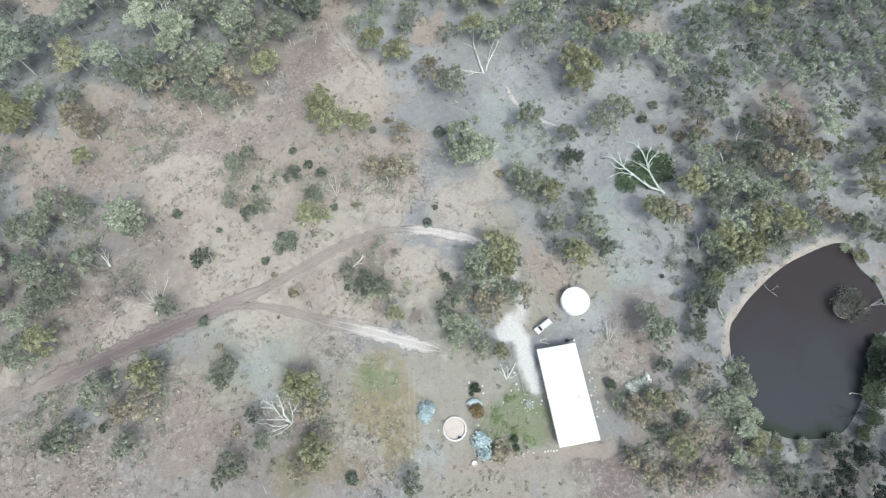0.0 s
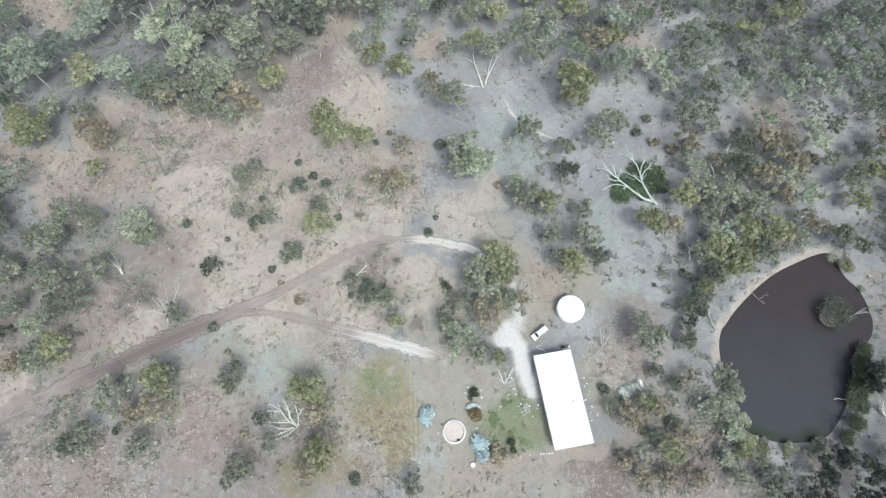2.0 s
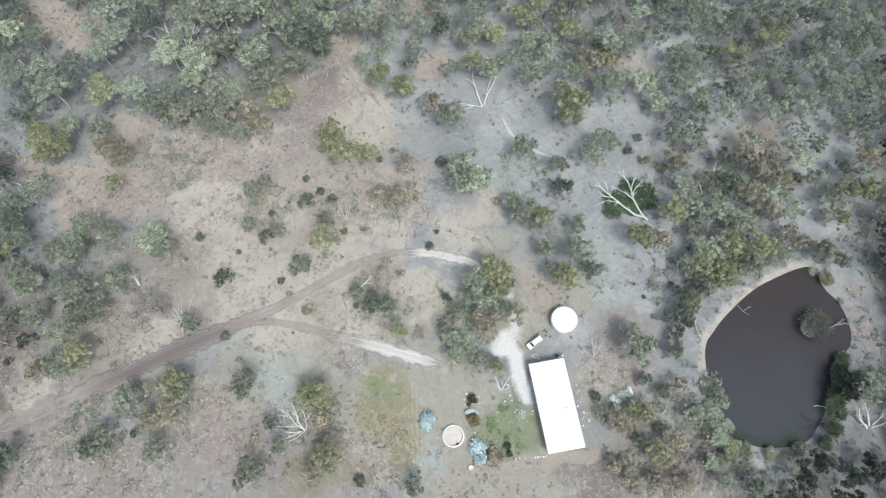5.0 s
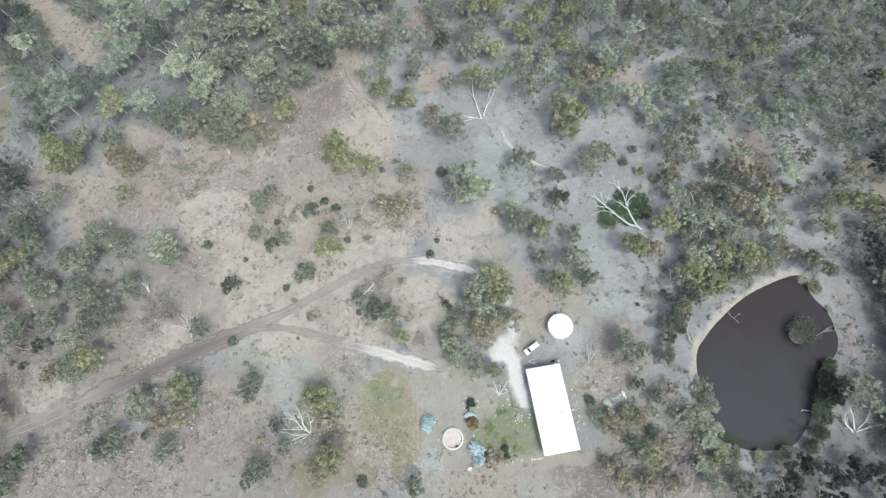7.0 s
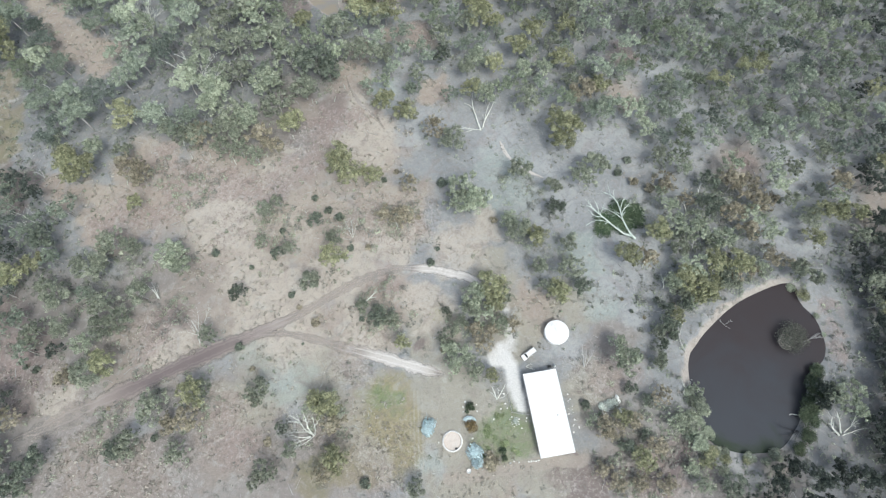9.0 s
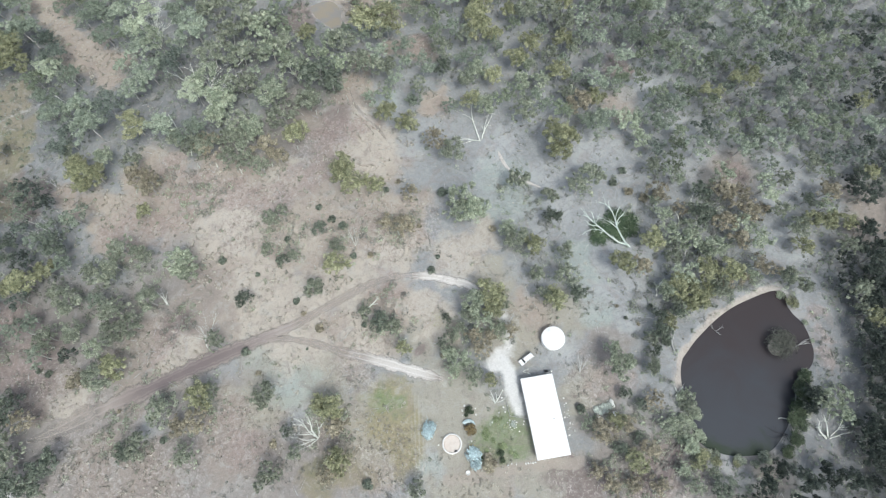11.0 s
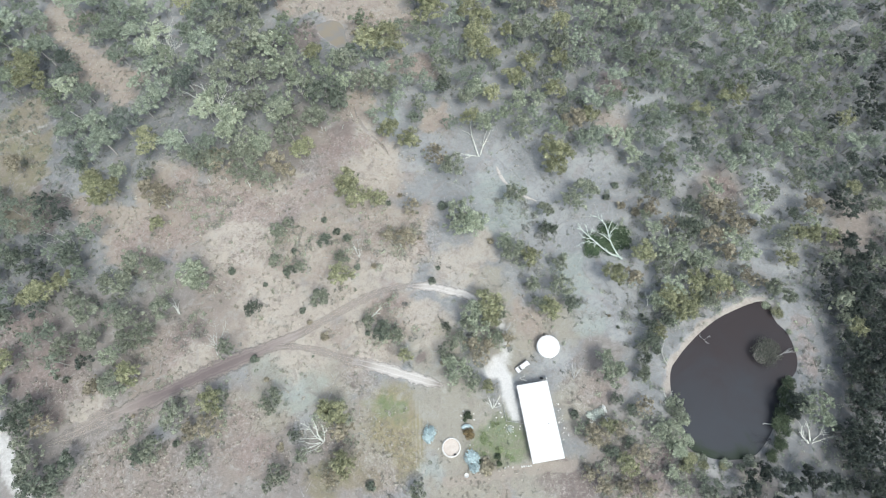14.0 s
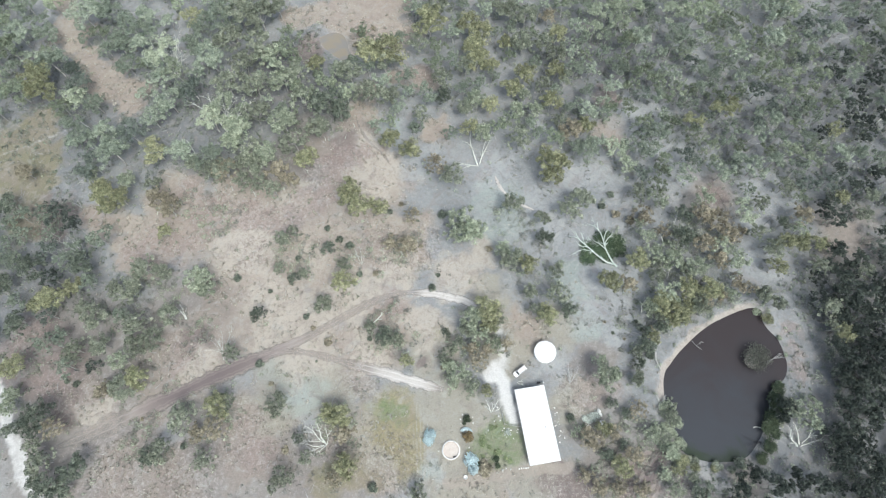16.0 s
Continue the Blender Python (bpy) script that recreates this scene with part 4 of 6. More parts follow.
GROVES["pond side trees"]["olive"] = [(75.3, 45.1, 2.6), (81.3, 49.1, 2.4), (68.4, 38.0, 2.2), (81.4, 55.9, 4.2), (89.4, 56.5, 3.8), (74.2, 49.2, 3.8), (77.4, 45.9, 3.4), (117.6, 75.8, 3.2), (113.7, 66.5, 3.1), (124.2, 75.7, 3.2), (130.5, 76.2, 2.8), (142.4, 95.0, 2.9)]
GROVES["pond side trees"]["grey_green"] = [(77.4, 49.2, 2.4), (89.8, 55.5, 2.2), (62.0, 32.5, 2.0), (70.1, 46.1, 2.4), (79.8, 77.4, 2.8), (82.8, 63.0, 2.6), (85.0, 50.3, 3.4), (107.3, 55.9, 2.7), (113.5, 72.8, 3.5), (111.5, 90.8, 3.3), (122.1, 98.4, 3.3), (149.2, 88.5, 2.8), (153.1, 96.8, 2.9), (128.2, 67.2, 3.5), (143.9, 66.1, 3.1), (128.8, 51.8, 3.8), (129.6, 45.1, 3.3), (109.0, 79.4, 2.8)]
GROVES["south west trees"] = {}
GROVES["south west trees"]["dark"] = [(-131.9, -0.1, 5.0), (-140.1, -3.9, 2.5), (-122.7, -19.6, 4.4), (-115.0, -14.1, 4.1), (-117.6, -19.4, 3.0), (-93.6, -9.8, 2.8)]
GROVES["south west trees"]["brown"] = [(-126.9, -2.6, 3.2), (-112.9, 9.6, 3.2), (-79.3, -1.4, 2.8), (-73.8, 0.1, 3.5)]
GROVES["south west trees"]["grey_green"] = [(-126.1, -13.1, 4.1), (-130.7, -8.5, 2.8), (-106.7, 10.3, 4.3), (-127.1, 22.1, 3.7), (-118.1, 24.5, 3.7), (-106.4, 24.8, 3.7), (-101.3, 27.4, 3.7), (-90.2, -7.6, 3.5), (-85.1, 2.8, 4.2), (-75.5, -9.2, 3.1)]
GROVES["south west trees"]["olive"] = [(-103.3, 14.1, 4.0), (-145.9, 15.2, 4.0), (-74.2, 7.0, 3.9)]
GROVES["south west trees"]["pale"] = [(-111.2, 20.2, 3.3), (-143.6, 6.4, 2.9), (-143.8, 1.9, 2.5)]
GROVES["south trees"] = {}
GROVES["south trees"]["grey_green"] = [(-73.7, 24.4, 3.0), (-72.0, 8.0, 3.2), (-55.3, 9.0, 3.6), (-50.0, -11.7, 3.1), (-52.3, -15.1, 2.4), (-44.0, -6.5, 2.1), (-7.6, -14.2, 2.3)]
GROVES["south trees"]["olive"] = [(-34.5, 6.8, 4.2), (-38.8, 7.8, 2.5), (-30.9, -8.0, 3.8)]
GROVES["south trees"]["brown"] = [(-31.9, 1.8, 3.5), (-34.1, -12.3, 2.4)]
GROVES["south trees"]["dark"] = [(-47.7, -0.8, 1.7)]
GROVES["yard side trees"] = {}
GROVES["yard side trees"]["brown"] = [(46.2, 4.9, 3.6), (59.5, 0.8, 2.7), (53.5, 7.0, 2.4), (44.4, -6.2, 2.4), (48.0, -9.6, 2.7), (54.3, -9.2, 2.3), (61.4, -9.2, 2.7), (61.7, 14.4, 2.8)]
GROVES["yard side trees"]["grey_green"] = [(71.7, -8.6, 2.7), (77.5, -4.6, 2.0), (68.9, 7.2, 2.6), (72.9, 12.5, 2.6), (108.6, 19.0, 2.8), (110.5, 18.0, 1.8), (94.6, -2.7, 2.7), (130.7, 33.8, 3.6), (122.4, 2.2, 3.4), (125.8, -5.5, 3.3), (141.5, 40.1, 3.3)]
GROVES["yard side trees"]["olive"] = [(50.6, 7.7, 2.8), (55.4, -2.7, 3.3), (73.4, -2.5, 2.2), (133.0, 43.3, 3.3)]
GROVES["yard side trees"]["dark"] = [(58.1, 13.4, 1.6), (53.7, 16.3, 1.8), (51.5, 0.3, 2.1), (56.6, 3.9, 1.6), (106.7, 15.0, 2.4), (90.3, -6.4, 3.3), (79.9, -8.3, 3.3), (102.1, -5.4, 3.7), (109.4, -3.3, 3.4), (122.3, 10.4, 3.5), (127.4, 19.2, 3.9), (137.2, 30.5, 3.6), (134.0, 16.2, 3.5), (132.7, 2.9, 3.4), (115.9, -4.5, 3.3)]
GROVES["yard side trees"]["pale"] = [(72.7, 16.9, 2.1), (71.1, 2.3, 2.6), (66.1, 7.8, 3.1), (68.9, -4.3, 2.0), (42.3, 6.9, 2.3)]
SHRUBS_A = [(-22.2, 85.0, 1.3), (-26.2, 81.6, 1.3), (-39.5, 66.8, 1.9), (-44.0, 68.9, 1.7), (-58.3, 60.7, 1.3), (-53.6, 65.1, 0.8), (-48.9, 73.3, 1.5), (-34.6, 56.1, 1.4), (-28.9, 56.5, 1.4), (-6.3, 57.4, 1.0), (-7.9, 52.3, 1.8), (-66.4, 47.9, 1.0), (-79.1, 52.0, 1.7), (-51.6, 39.4, 1.4), (-5.7, 81.4, 2.2), (57.8, 93.5, 1.7), (54.3, 88.5, 1.7), (69.8, 84.4, 2.6), (59.4, 85.1, 2.1), (64.5, 83.0, 2.1), (107.2, 81.0, 1.7), (-47.2, 167.1, 2.0), (-42.6, 170.9, 1.3), (-49.0, 160.9, 1.5), (-50.7, 154.6, 1.5), (-126.1, 11.5, 1.5), (-129.9, 12.2, 1.0), (-84.8, -5.6, 1.5), (-64.9, 21.8, 1.7), (-51.6, -4.5, 1.5)]
SHRUBS_B = [(-60.0, 15.5, 1.1), (-42.8, 30.8, 2.0), (-2.2, 24.6, 1.5), (-22.0, -14.2, 1.8), (108.9, 23.3, 1.5), (120.7, 21.9, 1.1), (67.8, 32.6, 1.9), (40.4, 10.7, 1.9), (-101.1, 1.7, 0.8), (-28.3, 32.7, 1.2), (-48.6, 35.5, 1.0), (11.9, 68.7, 1.5), (53.2, 43.6, 0.8), (59.7, 38.0, 0.8), (56.0, 39.8, 0.8), (-13.3, 68.1, 1.1), (-45.9, 24.0, 0.6), (-19.5, 119.9, 2.1), (68.8, 42.5, 1.2), (64.0, 44.2, 1.0)]
# south and east past the dam: dark leaf colour holding shade and lens falloff
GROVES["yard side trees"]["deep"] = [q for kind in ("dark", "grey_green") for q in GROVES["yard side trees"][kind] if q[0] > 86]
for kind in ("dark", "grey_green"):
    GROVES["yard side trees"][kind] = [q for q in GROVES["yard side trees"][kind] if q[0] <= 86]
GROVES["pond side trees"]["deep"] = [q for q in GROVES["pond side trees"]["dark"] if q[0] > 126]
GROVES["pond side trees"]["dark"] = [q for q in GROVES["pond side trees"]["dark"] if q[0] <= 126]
GROVES["wood edge"] = {"grey_green": [(-82.4, 102.5, 5.0), (-83.8, 97.0, 3.8), (-79.2, 96.2, 4.0), (-76.6, 88.6, 3.6), (-70.8, 86.6, 3.4), (-102.3, 95.3, 3.6)], "brown": [(-90.7, 93.2, 4.2), (-70.1, 93.4, 4.4), (-65.6, 91.2, 3.2)]}
GROVES["dam corner"] = {"grey_green": [(107.5, 54.6, 2.8), (111.8, 52.9, 2.6)], "pale": [(111.4, 17.6, 3.2), (116.9, 19.0, 2.8), (116.0, 13.4, 3.0)]}
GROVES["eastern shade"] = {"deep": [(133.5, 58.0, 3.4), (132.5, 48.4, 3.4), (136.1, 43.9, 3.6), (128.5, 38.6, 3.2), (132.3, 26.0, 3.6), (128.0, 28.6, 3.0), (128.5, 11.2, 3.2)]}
rng = random.Random(5)
STANDING = []
FAR = ("northwest wood", "northeast wood")
for area, kinds in GROVES.items():
    if area in FAR:
        continue
    for species, places in kinds.items():
        for x, y, r in places:
            tree(species, rng.randrange(5), x, y, r, rng.uniform(0, 6.3), area)
            STANDING.append((x, y, r))


def bush_shape(seed, material, clumps=12, per=46, size=0.15):
    rs = np.random.RandomState(seed)
    w, rho = rs.uniform(0, 6.3, clumps), np.sqrt(rs.uniform(0, 1, clumps)) * 0.62
    c = np.c_[rho * np.cos(w), rho * np.sin(w), 0.35 + 0.35 * (1 - rho) * rs.uniform(0.6, 1.2, clumps)]
    return shaped("foliage", leaves_round(rs, c, rs.uniform(0.30, 0.45, clumps), per, size), material)


def stems_shape(seed):
    rs = np.random.RandomState(seed)
    return shaped("stem", joined([tube([(0, 0, -0.1), (*rs.normal(size=2) * 0.12, 0.25), (*rs.normal(size=2) * 0.35, 0.6)], [0.035, 0.025, 0.01], 4) for k in range(5)]), BARK)


STEMS = [stems_shape(k) for k in range(3)]
BUSHES = {key: [bush_shape(40 + k, LEAVES[key]) for k in range(3)] for key in ("dark", "brown", "garden", "orange", "grey_green")}
BUSHES["bank"] = [bush_shape(110 + k, LEAVES["garden"], 36, 56, 0.075) for k in range(3)]
BUSHES["islet"] = [bush_shape(120, LEAVES["islet"], 52, 60, 0.055)]
BUSHES["green"] = [bush_shape(130 + k, LEAVES["green"], 30, 50, 0.08) for k in range(3)]
BUSHES["sedge"] = [bush_shape(140 + k, LEAVES["pale"], 26, 44, 0.09) for k in range(2)]
BUSHES["wattle"] = [bush_shape(150 + k, LEAVES["olive"], 26, 44, 0.09) for k in range(2)]
BUSHES["blue"] = [bush_shape(60 + k, LEAVES["blue"], 18, 70, 0.10) for k in range(3)]
BUSHES["turf"] = [bush_shape(80 + k, LEAVES["turf"], 16, 50, 0.10) for k in range(3)]
BUSHES["mint"] = [bush_shape(90 + k, LEAVES["mint"], 16, 50, 0.11) for k in range(2)]
BUSHES["yellow"] = [bush_shape(70, LEAVES["yellow"], 8, 20, 0.10)]


def bush(kind, x, y, r, tall, label, name="shrub", group=""):
    root = new(name)
    root.matrix_basis = Matrix.Translation((x, y, z_at(x, y))) @ Matrix.Rotation(rng.uniform(0, 6.3), 4, "Z") @ Matrix.Diagonal((r, r, tall, 1))
    for part_name, me in (("foliage", rng.choice(BUSHES[kind])), ("stem", rng.choice(STEMS))):
        o = new(part_name, me)
        o.parent = root
    return tagged(root, label, "shrub", group)


for x, y, r in SHRUBS_A + SHRUBS_B:
    bush(rng.choice(["dark", "dark", "brown"]), x, y, r * 1.05, r * 1.2, "small dark rounded shrub on dry open ground", group="shrubs of the clearing")
for x, y, r in ((50.0, 70.5, 5.2), (54.4, 69.6, 4.8), (48.0, 66.8, 3.6), (58.5, 71.5, 4.6), (54.5, 75.0, 4.6), (59.5, 74.5, 3.4)):
    bush("green", x, y, r, r * 0.28, "fresh green shrub beneath a bleached fallen tree", group="shrubs under the fallen tree")


bush("islet", 104.0, 34.0, 5.7, 3.4, "round dark grey-green bush on an islet in the dam")

for x, y, r in ((109.8, 24.4, 2.8), (107.8, 20.5, 3.4), (106.4, 15.5, 3.8), (105.0, 11.0, 3.6), (103.2, 6.0, 3.0), (108.6, 17.0, 3.2), (100.5, 2.2, 2.4)):
    bush("bank", x, y, r, r * 0.8, "deep green bush overhanging the muddy dam", group="bushes on the dam's bank")
for x, y, r in ((71.1, 15.8, 2.4), (73.0, 13.5, 2.0), (75.5, 11.5, 2.6), (73.1, 8.1, 2.2), (75.7, 5.2, 2.4), (72.7, 1.8, 2.8), (70.1, 4.0, 2.4), (75.6, -0.0, 2.4), (70.8, 9.6, 2.2), (79.3, -1.8, 1.8), (85.3, -1.7, 1.6), (110.0, 48.0, 2.4), (107.2, 50.6, 1.8), (113.4, 41.6, 1.2), (114.6, 36.0, 1.0), (110.6, 26.0, 1.4)):
    bush(rng.choice(["sedge", "wattle"]), x, y, r, r * 0.75, "pale olive bush hanging over the dam's muddy edge", group="bushes on the dam's bank")
for x, y, r in ((94.0, 0.0, 2.4), (86.5, -1.2, 2.2), (79.0, 0.0, 2.4), (73.0, 4.0, 2.0), (90.5, -1.6, 1.6)):
    bush("grey_green", x, y, r, r * 0.7, "grey-green bush on the low bank of the dam", group="bushes on the dam's bank")


# dead wood
def dead_shape(base, ends, rise, thick, seed, twigs=7):
    """Bare limbs from one foot to their ends, with forks and twigs."""
    rs, pieces = np.random.RandomState(seed), []
    b = np.array(base, float)

    def limb(a, e, r, depth):
        a, e = np.array(a, float), np.array(e, float)
        length = np.linalg.norm(e - a)
        bend = rs.normal(size=3) * length * 0.05
        pts = [a, a + (e - a) * 0.35 + bend, a + (e - a) * 0.7 + bend * 0.6, e]
        pieces.append(tube(pts, [r, r * 0.75, r * 0.5, r * 0.18], 6 if depth == 0 else 4))
        if depth < 2:
            for k in range(twigs if depth == 0 else 3):
                u = rs.uniform(0.35, 0.95)
                s = a + (e - a) * u + bend * (1 - u)
                side = rs.normal(size=3) * np.array([1, 1, 0.45])
                d = (e - a) / length + side / np.linalg.norm(side) * 0.9
                limb(s, s + d * length * rs.uniform(0.16, 0.34), r * (0.66 - 0.32 * u), depth + 1)

    for k, (x, y) in enumerate(ends):
        limb(b, (x, y, b[2] + rise * rs.uniform(0.6, 1.2)), thick * 1.35 * (1 if k < 2 else 0.75), 0)
    v, f = joined(pieces)
    return np.array(v) - b, f


def dead_tree(places, rise, thick, label, seed, material=BLEACHED, twigs=7, name="dead_tree", foot=0.25):
    x, y = places[0]
    z = max(z_at(x, y), WATER_Z) + foot
    v, f = dead_shape((x, y, z), places[1:], rise, thick, seed, twigs)
    ob = mesh_ob(name, v, f, material)
    ob.location = (x, y, z)
    return tagged(ob, label, "dead tree")


dead_tree([(-28.9, 37.2), (-24.6, 42.0)], 0.5, 0.22, "white bare log lying beside a dirt track", 4, twigs=3, name="fallen_log")
dead_tree([(71.2, 28.2), (69.6, 36.5)], 0.6, 0.22, "pale fallen trunk on the bank of the dam", 8, GREYWOOD, 4, "fallen_log")
dead_tree([(100.1, 11.4), (104.4, 11.2)], 0.4, 0.10, "white snag standing out of muddy water", 9, twigs=4, name="branch")
dead_tree([(107.8, 33.0), (113.7, 36.5)], 0.8, 0.09, "bare grey branch lying over the dam's edge", 10, GREYWOOD, twigs=7, name="branch")
dead_tree([(66.9, 173.9), (65.5, 182.0), (68.6, 179.8), (64.2, 177.0)], 5.0, 0.16, "pale dead tree among dense gums", 17, GREYWOOD, 6)
dead_tree([(162.9, 128.6), (169.6, 135.4)], 3.0, 0.20, "white leaning dead trunk in dense woodland", 18, twigs=3)
dead_tree([(-122.9, 139.9), (-128.9, 149.4), (-125.8, 151.2), (-121.1, 149.2), (-117.3, 142.9), (-129.2, 143.8)], 9.5, 0.15, "bleached half-dead gum with a fan of bare limbs", 26, twigs=8)
dead_tree([(-96.5, 113.9), (-104.3, 119.0), (-103.2, 125.0), (-98.8, 126.4), (-91.4, 124.2), (-86.4, 120.7), (-92.9, 116.6)], 10.0, 0.14, "bleached half-dead gum with a fan of bare limbs", 27, twigs=8)
dead_tree([(-124.6, 140.8), (-131.5, 151.0), (-126.4, 149.4)], 5.0, 0.16, "bleached dead tree with a forked crown", 19, twigs=6)
dead_tree([(-145.7, 76.9), (-149.2, 78.4), (-147.6, 79.6)], 1.5, 0.12, "fallen grey branch on tan ground", 20, GREYWOOD, 5, "fallen_branch")
dead_tree([(18.0, 35.0), (15.2, 37.6), (19.6, 38.4), (20.6, 35.6), (16.4, 33.4)], 2.0, 0.10, "leafless grey-brown bush above sandy ground", 22, GREYWOOD, 12)
dead_tree([(23.0, 20.9), (25.6, 20.3), (24.6, 21.6)], 0.3, 0.09, "bleached sticks stacked by the house wall", 23, twigs=4, name="stick_pile")
dead_tree([(-19.9, 64.5), (-20.8, 66.4)], 0.8, 0.15, "short white stump with a broken branch", 21, twigs=2, name="tree_stump")
dead_tree([(84.6, 37.3), (86.7, 38.8), (83.2, 38.8), (85.6, 36.2)], 0.3, 0.045, "pale drowned branches breaking the water of the dam", 24, GREYWOOD, twigs=8, name="branch")
dead_tree([(70.3, 17.4), (69.1, 18.6), (71.9, 19.0), (69.0, 15.7), (71.4, 16.0)], 0.9, 0.09, "bleached dead bush on the bare bank", 25, twigs=8)

def bare_wood(lines, thick, label, seed, material=BLEACHED, low=0.3, rise=1.2, twigs=4, name="dead_tree", reach=0.30):
    """Bare limbs along lines of the plan: the first ones thickest, each tapering into twigs."""
    rs, pieces = np.random.RandomState(seed), []
    x, y = lines[0][0]
    z = max(z_at(x, y), WATER_Z)
    for k, line in enumerate(lines):
        p2 = rounded(line, False, 4) - (x, y)
        n = len(p2)
        u = np.linspace(0, 1, n)
        start = 0.0 if k < 2 else 0.45
        pts = np.c_[p2 + rs.normal(size=(n, 2)) * 0.05, low + rise * (start + (1 - start) * u) + rs.normal(size=n) * 0.05]
        r0 = thick * (1.0 if k == 0 else 0.8 if k == 1 else 0.42)
        pieces.append(tube(pts, r0 * (1 - 0.82 * u), 6))
        length = np.linalg.norm(np.diff(pts, axis=0), axis=1).sum()
        for q in range(twigs + (2 if k < 2 else 0)):
            i = rs.randint(max(1, n // 3), n - 1)
            d = pts[i + 1] - pts[i - 1]
            d /= np.linalg.norm(d)
            side = rs.normal(size=3) * (1, 1, 0.5)
            e = d * rs.uniform(0.6, 1.1) + side / np.linalg.norm(side) * 0.8
            e *= length * reach * rs.uniform(0.3, 1.0) / np.linalg.norm(e)
            r = r0 * (1 - 0.82 * u[i]) * 0.5
            mid = pts[i] + e * 0.5 + rs.normal(size=3) * 0.08
            pieces.append(tube([pts[i], mid, pts[i] + e], [r, r * 0.7, r * 0.25], 4))
            f = np.cross(e, (0, 0, 1)) * rs.choice([-0.45, 0.45]) + e * 0.35
            pieces.append(tube([mid, mid + f * rs.uniform(0.5, 1.0)], [r * 0.6, r * 0.2], 3))
    v, f = joined(pieces)
    ob = mesh_ob(name, v, f, material)
    ob.location = (x, y, z)
    return tagged(ob, label, "dead tree")


bare_wood([[(58.5, 64.2), (57.4, 65.1), (54.6, 65.8), (51.5, 68.2), (48.8, 70.6), (46.7, 72.3), (44.7, 74.1), (42.9, 74.9)], [(57.7, 64.9), (56.0, 68.0), (54.5, 71.6), (54.0, 74.3), (53.0, 77.0), (51.1, 79.2), (48.8, 80.1)], [(54.3, 72.3), (55.3, 74.4), (56.7, 75.9), (57.7, 77.6)], [(52.3, 67.5), (50.0, 69.2), (46.8, 69.8), (44.4, 69.1), (42.5, 67.6)], [(54.5, 70.7), (52.7, 72.4), (50.3, 73.6), (47.5, 74.6)], [(47.0, 72.0), (46.5, 74.9), (45.7, 76.7)], [(53.2, 76.7), (52.3, 78.5), (51.9, 81.1)], [(48.5, 71.0), (45.3, 71.5), (43.8, 72.9)], [(54.1, 73.7), (54.8, 76.7), (55.9, 78.7)]], 0.42, "large bleached fallen tree with bare forking limbs over green shrubs", 1, SILVER, 0.9, 1.0, 6, "fallen_tree", 0.26)
bare_wood([[(6.7, 103.6), (5.4, 107.0), (4.4, 110.0), (3.5, 112.8), (3.0, 116.1), (2.9, 120.1)], [(7.2, 104.5), (7.7, 107.1), (8.9, 110.2), (10.1, 113.0), (11.0, 116.0)], [(3.8, 112.1), (2.0, 113.8), (-0.2, 114.6)], [(7.9, 107.5), (8.2, 110.8), (9.2, 114.6), (9.7, 117.2)], [(6.4, 103.6), (2.8, 103.9), (-0.7, 104.4), (-3.0, 104.8)], [(5.5, 103.6), (2.0, 103.7), (-3.3, 103.5)], [(3.4, 103.5), (2.0, 102.6), (0.6, 101.9)]], 0.36, "bleached dead tree with long bare limbs on grey ground", 2, BLEACHED, 0.3, 0.8, 3, reach=0.22)
bare_wood([[(-38.4, -2.3), (-40.3, -0.4), (-41.1, 1.8), (-42.4, 4.2)], [(-38.8, -2.0), (-41.1, -0.8), (-43.2, 1.5), (-46.2, 2.9)], [(-38.0, -2.0), (-38.1, -0.3), (-38.8, 1.7), (-39.7, 3.0)], [(-38.2, 0.6), (-37.4, 1.8), (-36.8, 3.4)], [(-39.9, -1.3), (-42.7, -1.6), (-46.9, -1.8)], [(-39.0, -2.6), (-41.7, -3.1), (-44.6, -2.6), (-46.8, -2.4)], [(-39.0, -2.6), (-41.6, -4.0), (-44.2, -4.9), (-46.0, -6.8)], [(-43.0, 1.2), (-44.9, 1.1), (-46.2, 1.1)], [(-42.3, -3.8), (-43.0, -5.7), (-43.9, -7.3)], [(-38.3, -2.5), (-40.2, -4.3), (-42.7, -5.7)]], 0.30, "silvery dead tree with spreading bare branches in a meadow", 3, BLEACHED, 0.3, 2.2, 10, reach=0.30)
bare_wood([[(40.5, 21.9), (40.2, 24.4), (39.9, 26.6), (39.8, 28.5)], [(40.6, 21.9), (40.9, 24.4), (41.2, 27.4)], [(40.9, 22.2), (41.9, 24.5), (43.0, 27.5)], [(41.1, 22.5), (42.6, 25.2), (43.9, 28.3)], [(40.4, 22.5), (39.6, 23.6), (38.8, 25.1)]], 0.16, "slender grey dead sapling with upright bare stems", 6, GREYWOOD, 0.2, 2.2, 3, reach=0.25)
bare_wood([[(112.8, 6.5), (110.6, 8.9), (110.7, 11.5)], [(113.4, 6.9), (113.0, 10.8), (112.2, 12.9)], [(113.8, 7.4), (116.4, 9.8), (118.1, 11.1)], [(113.3, 6.5), (116.6, 7.9), (119.8, 9.0)], [(112.1, 7.3), (109.4, 7.1)], [(116.4, 9.6), (117.6, 12.2)]], 0.32, "white dead tree with crooked bare limbs beside the dam", 5, BLEACHED, 0.5, 2.0, 7, reach=0.5)
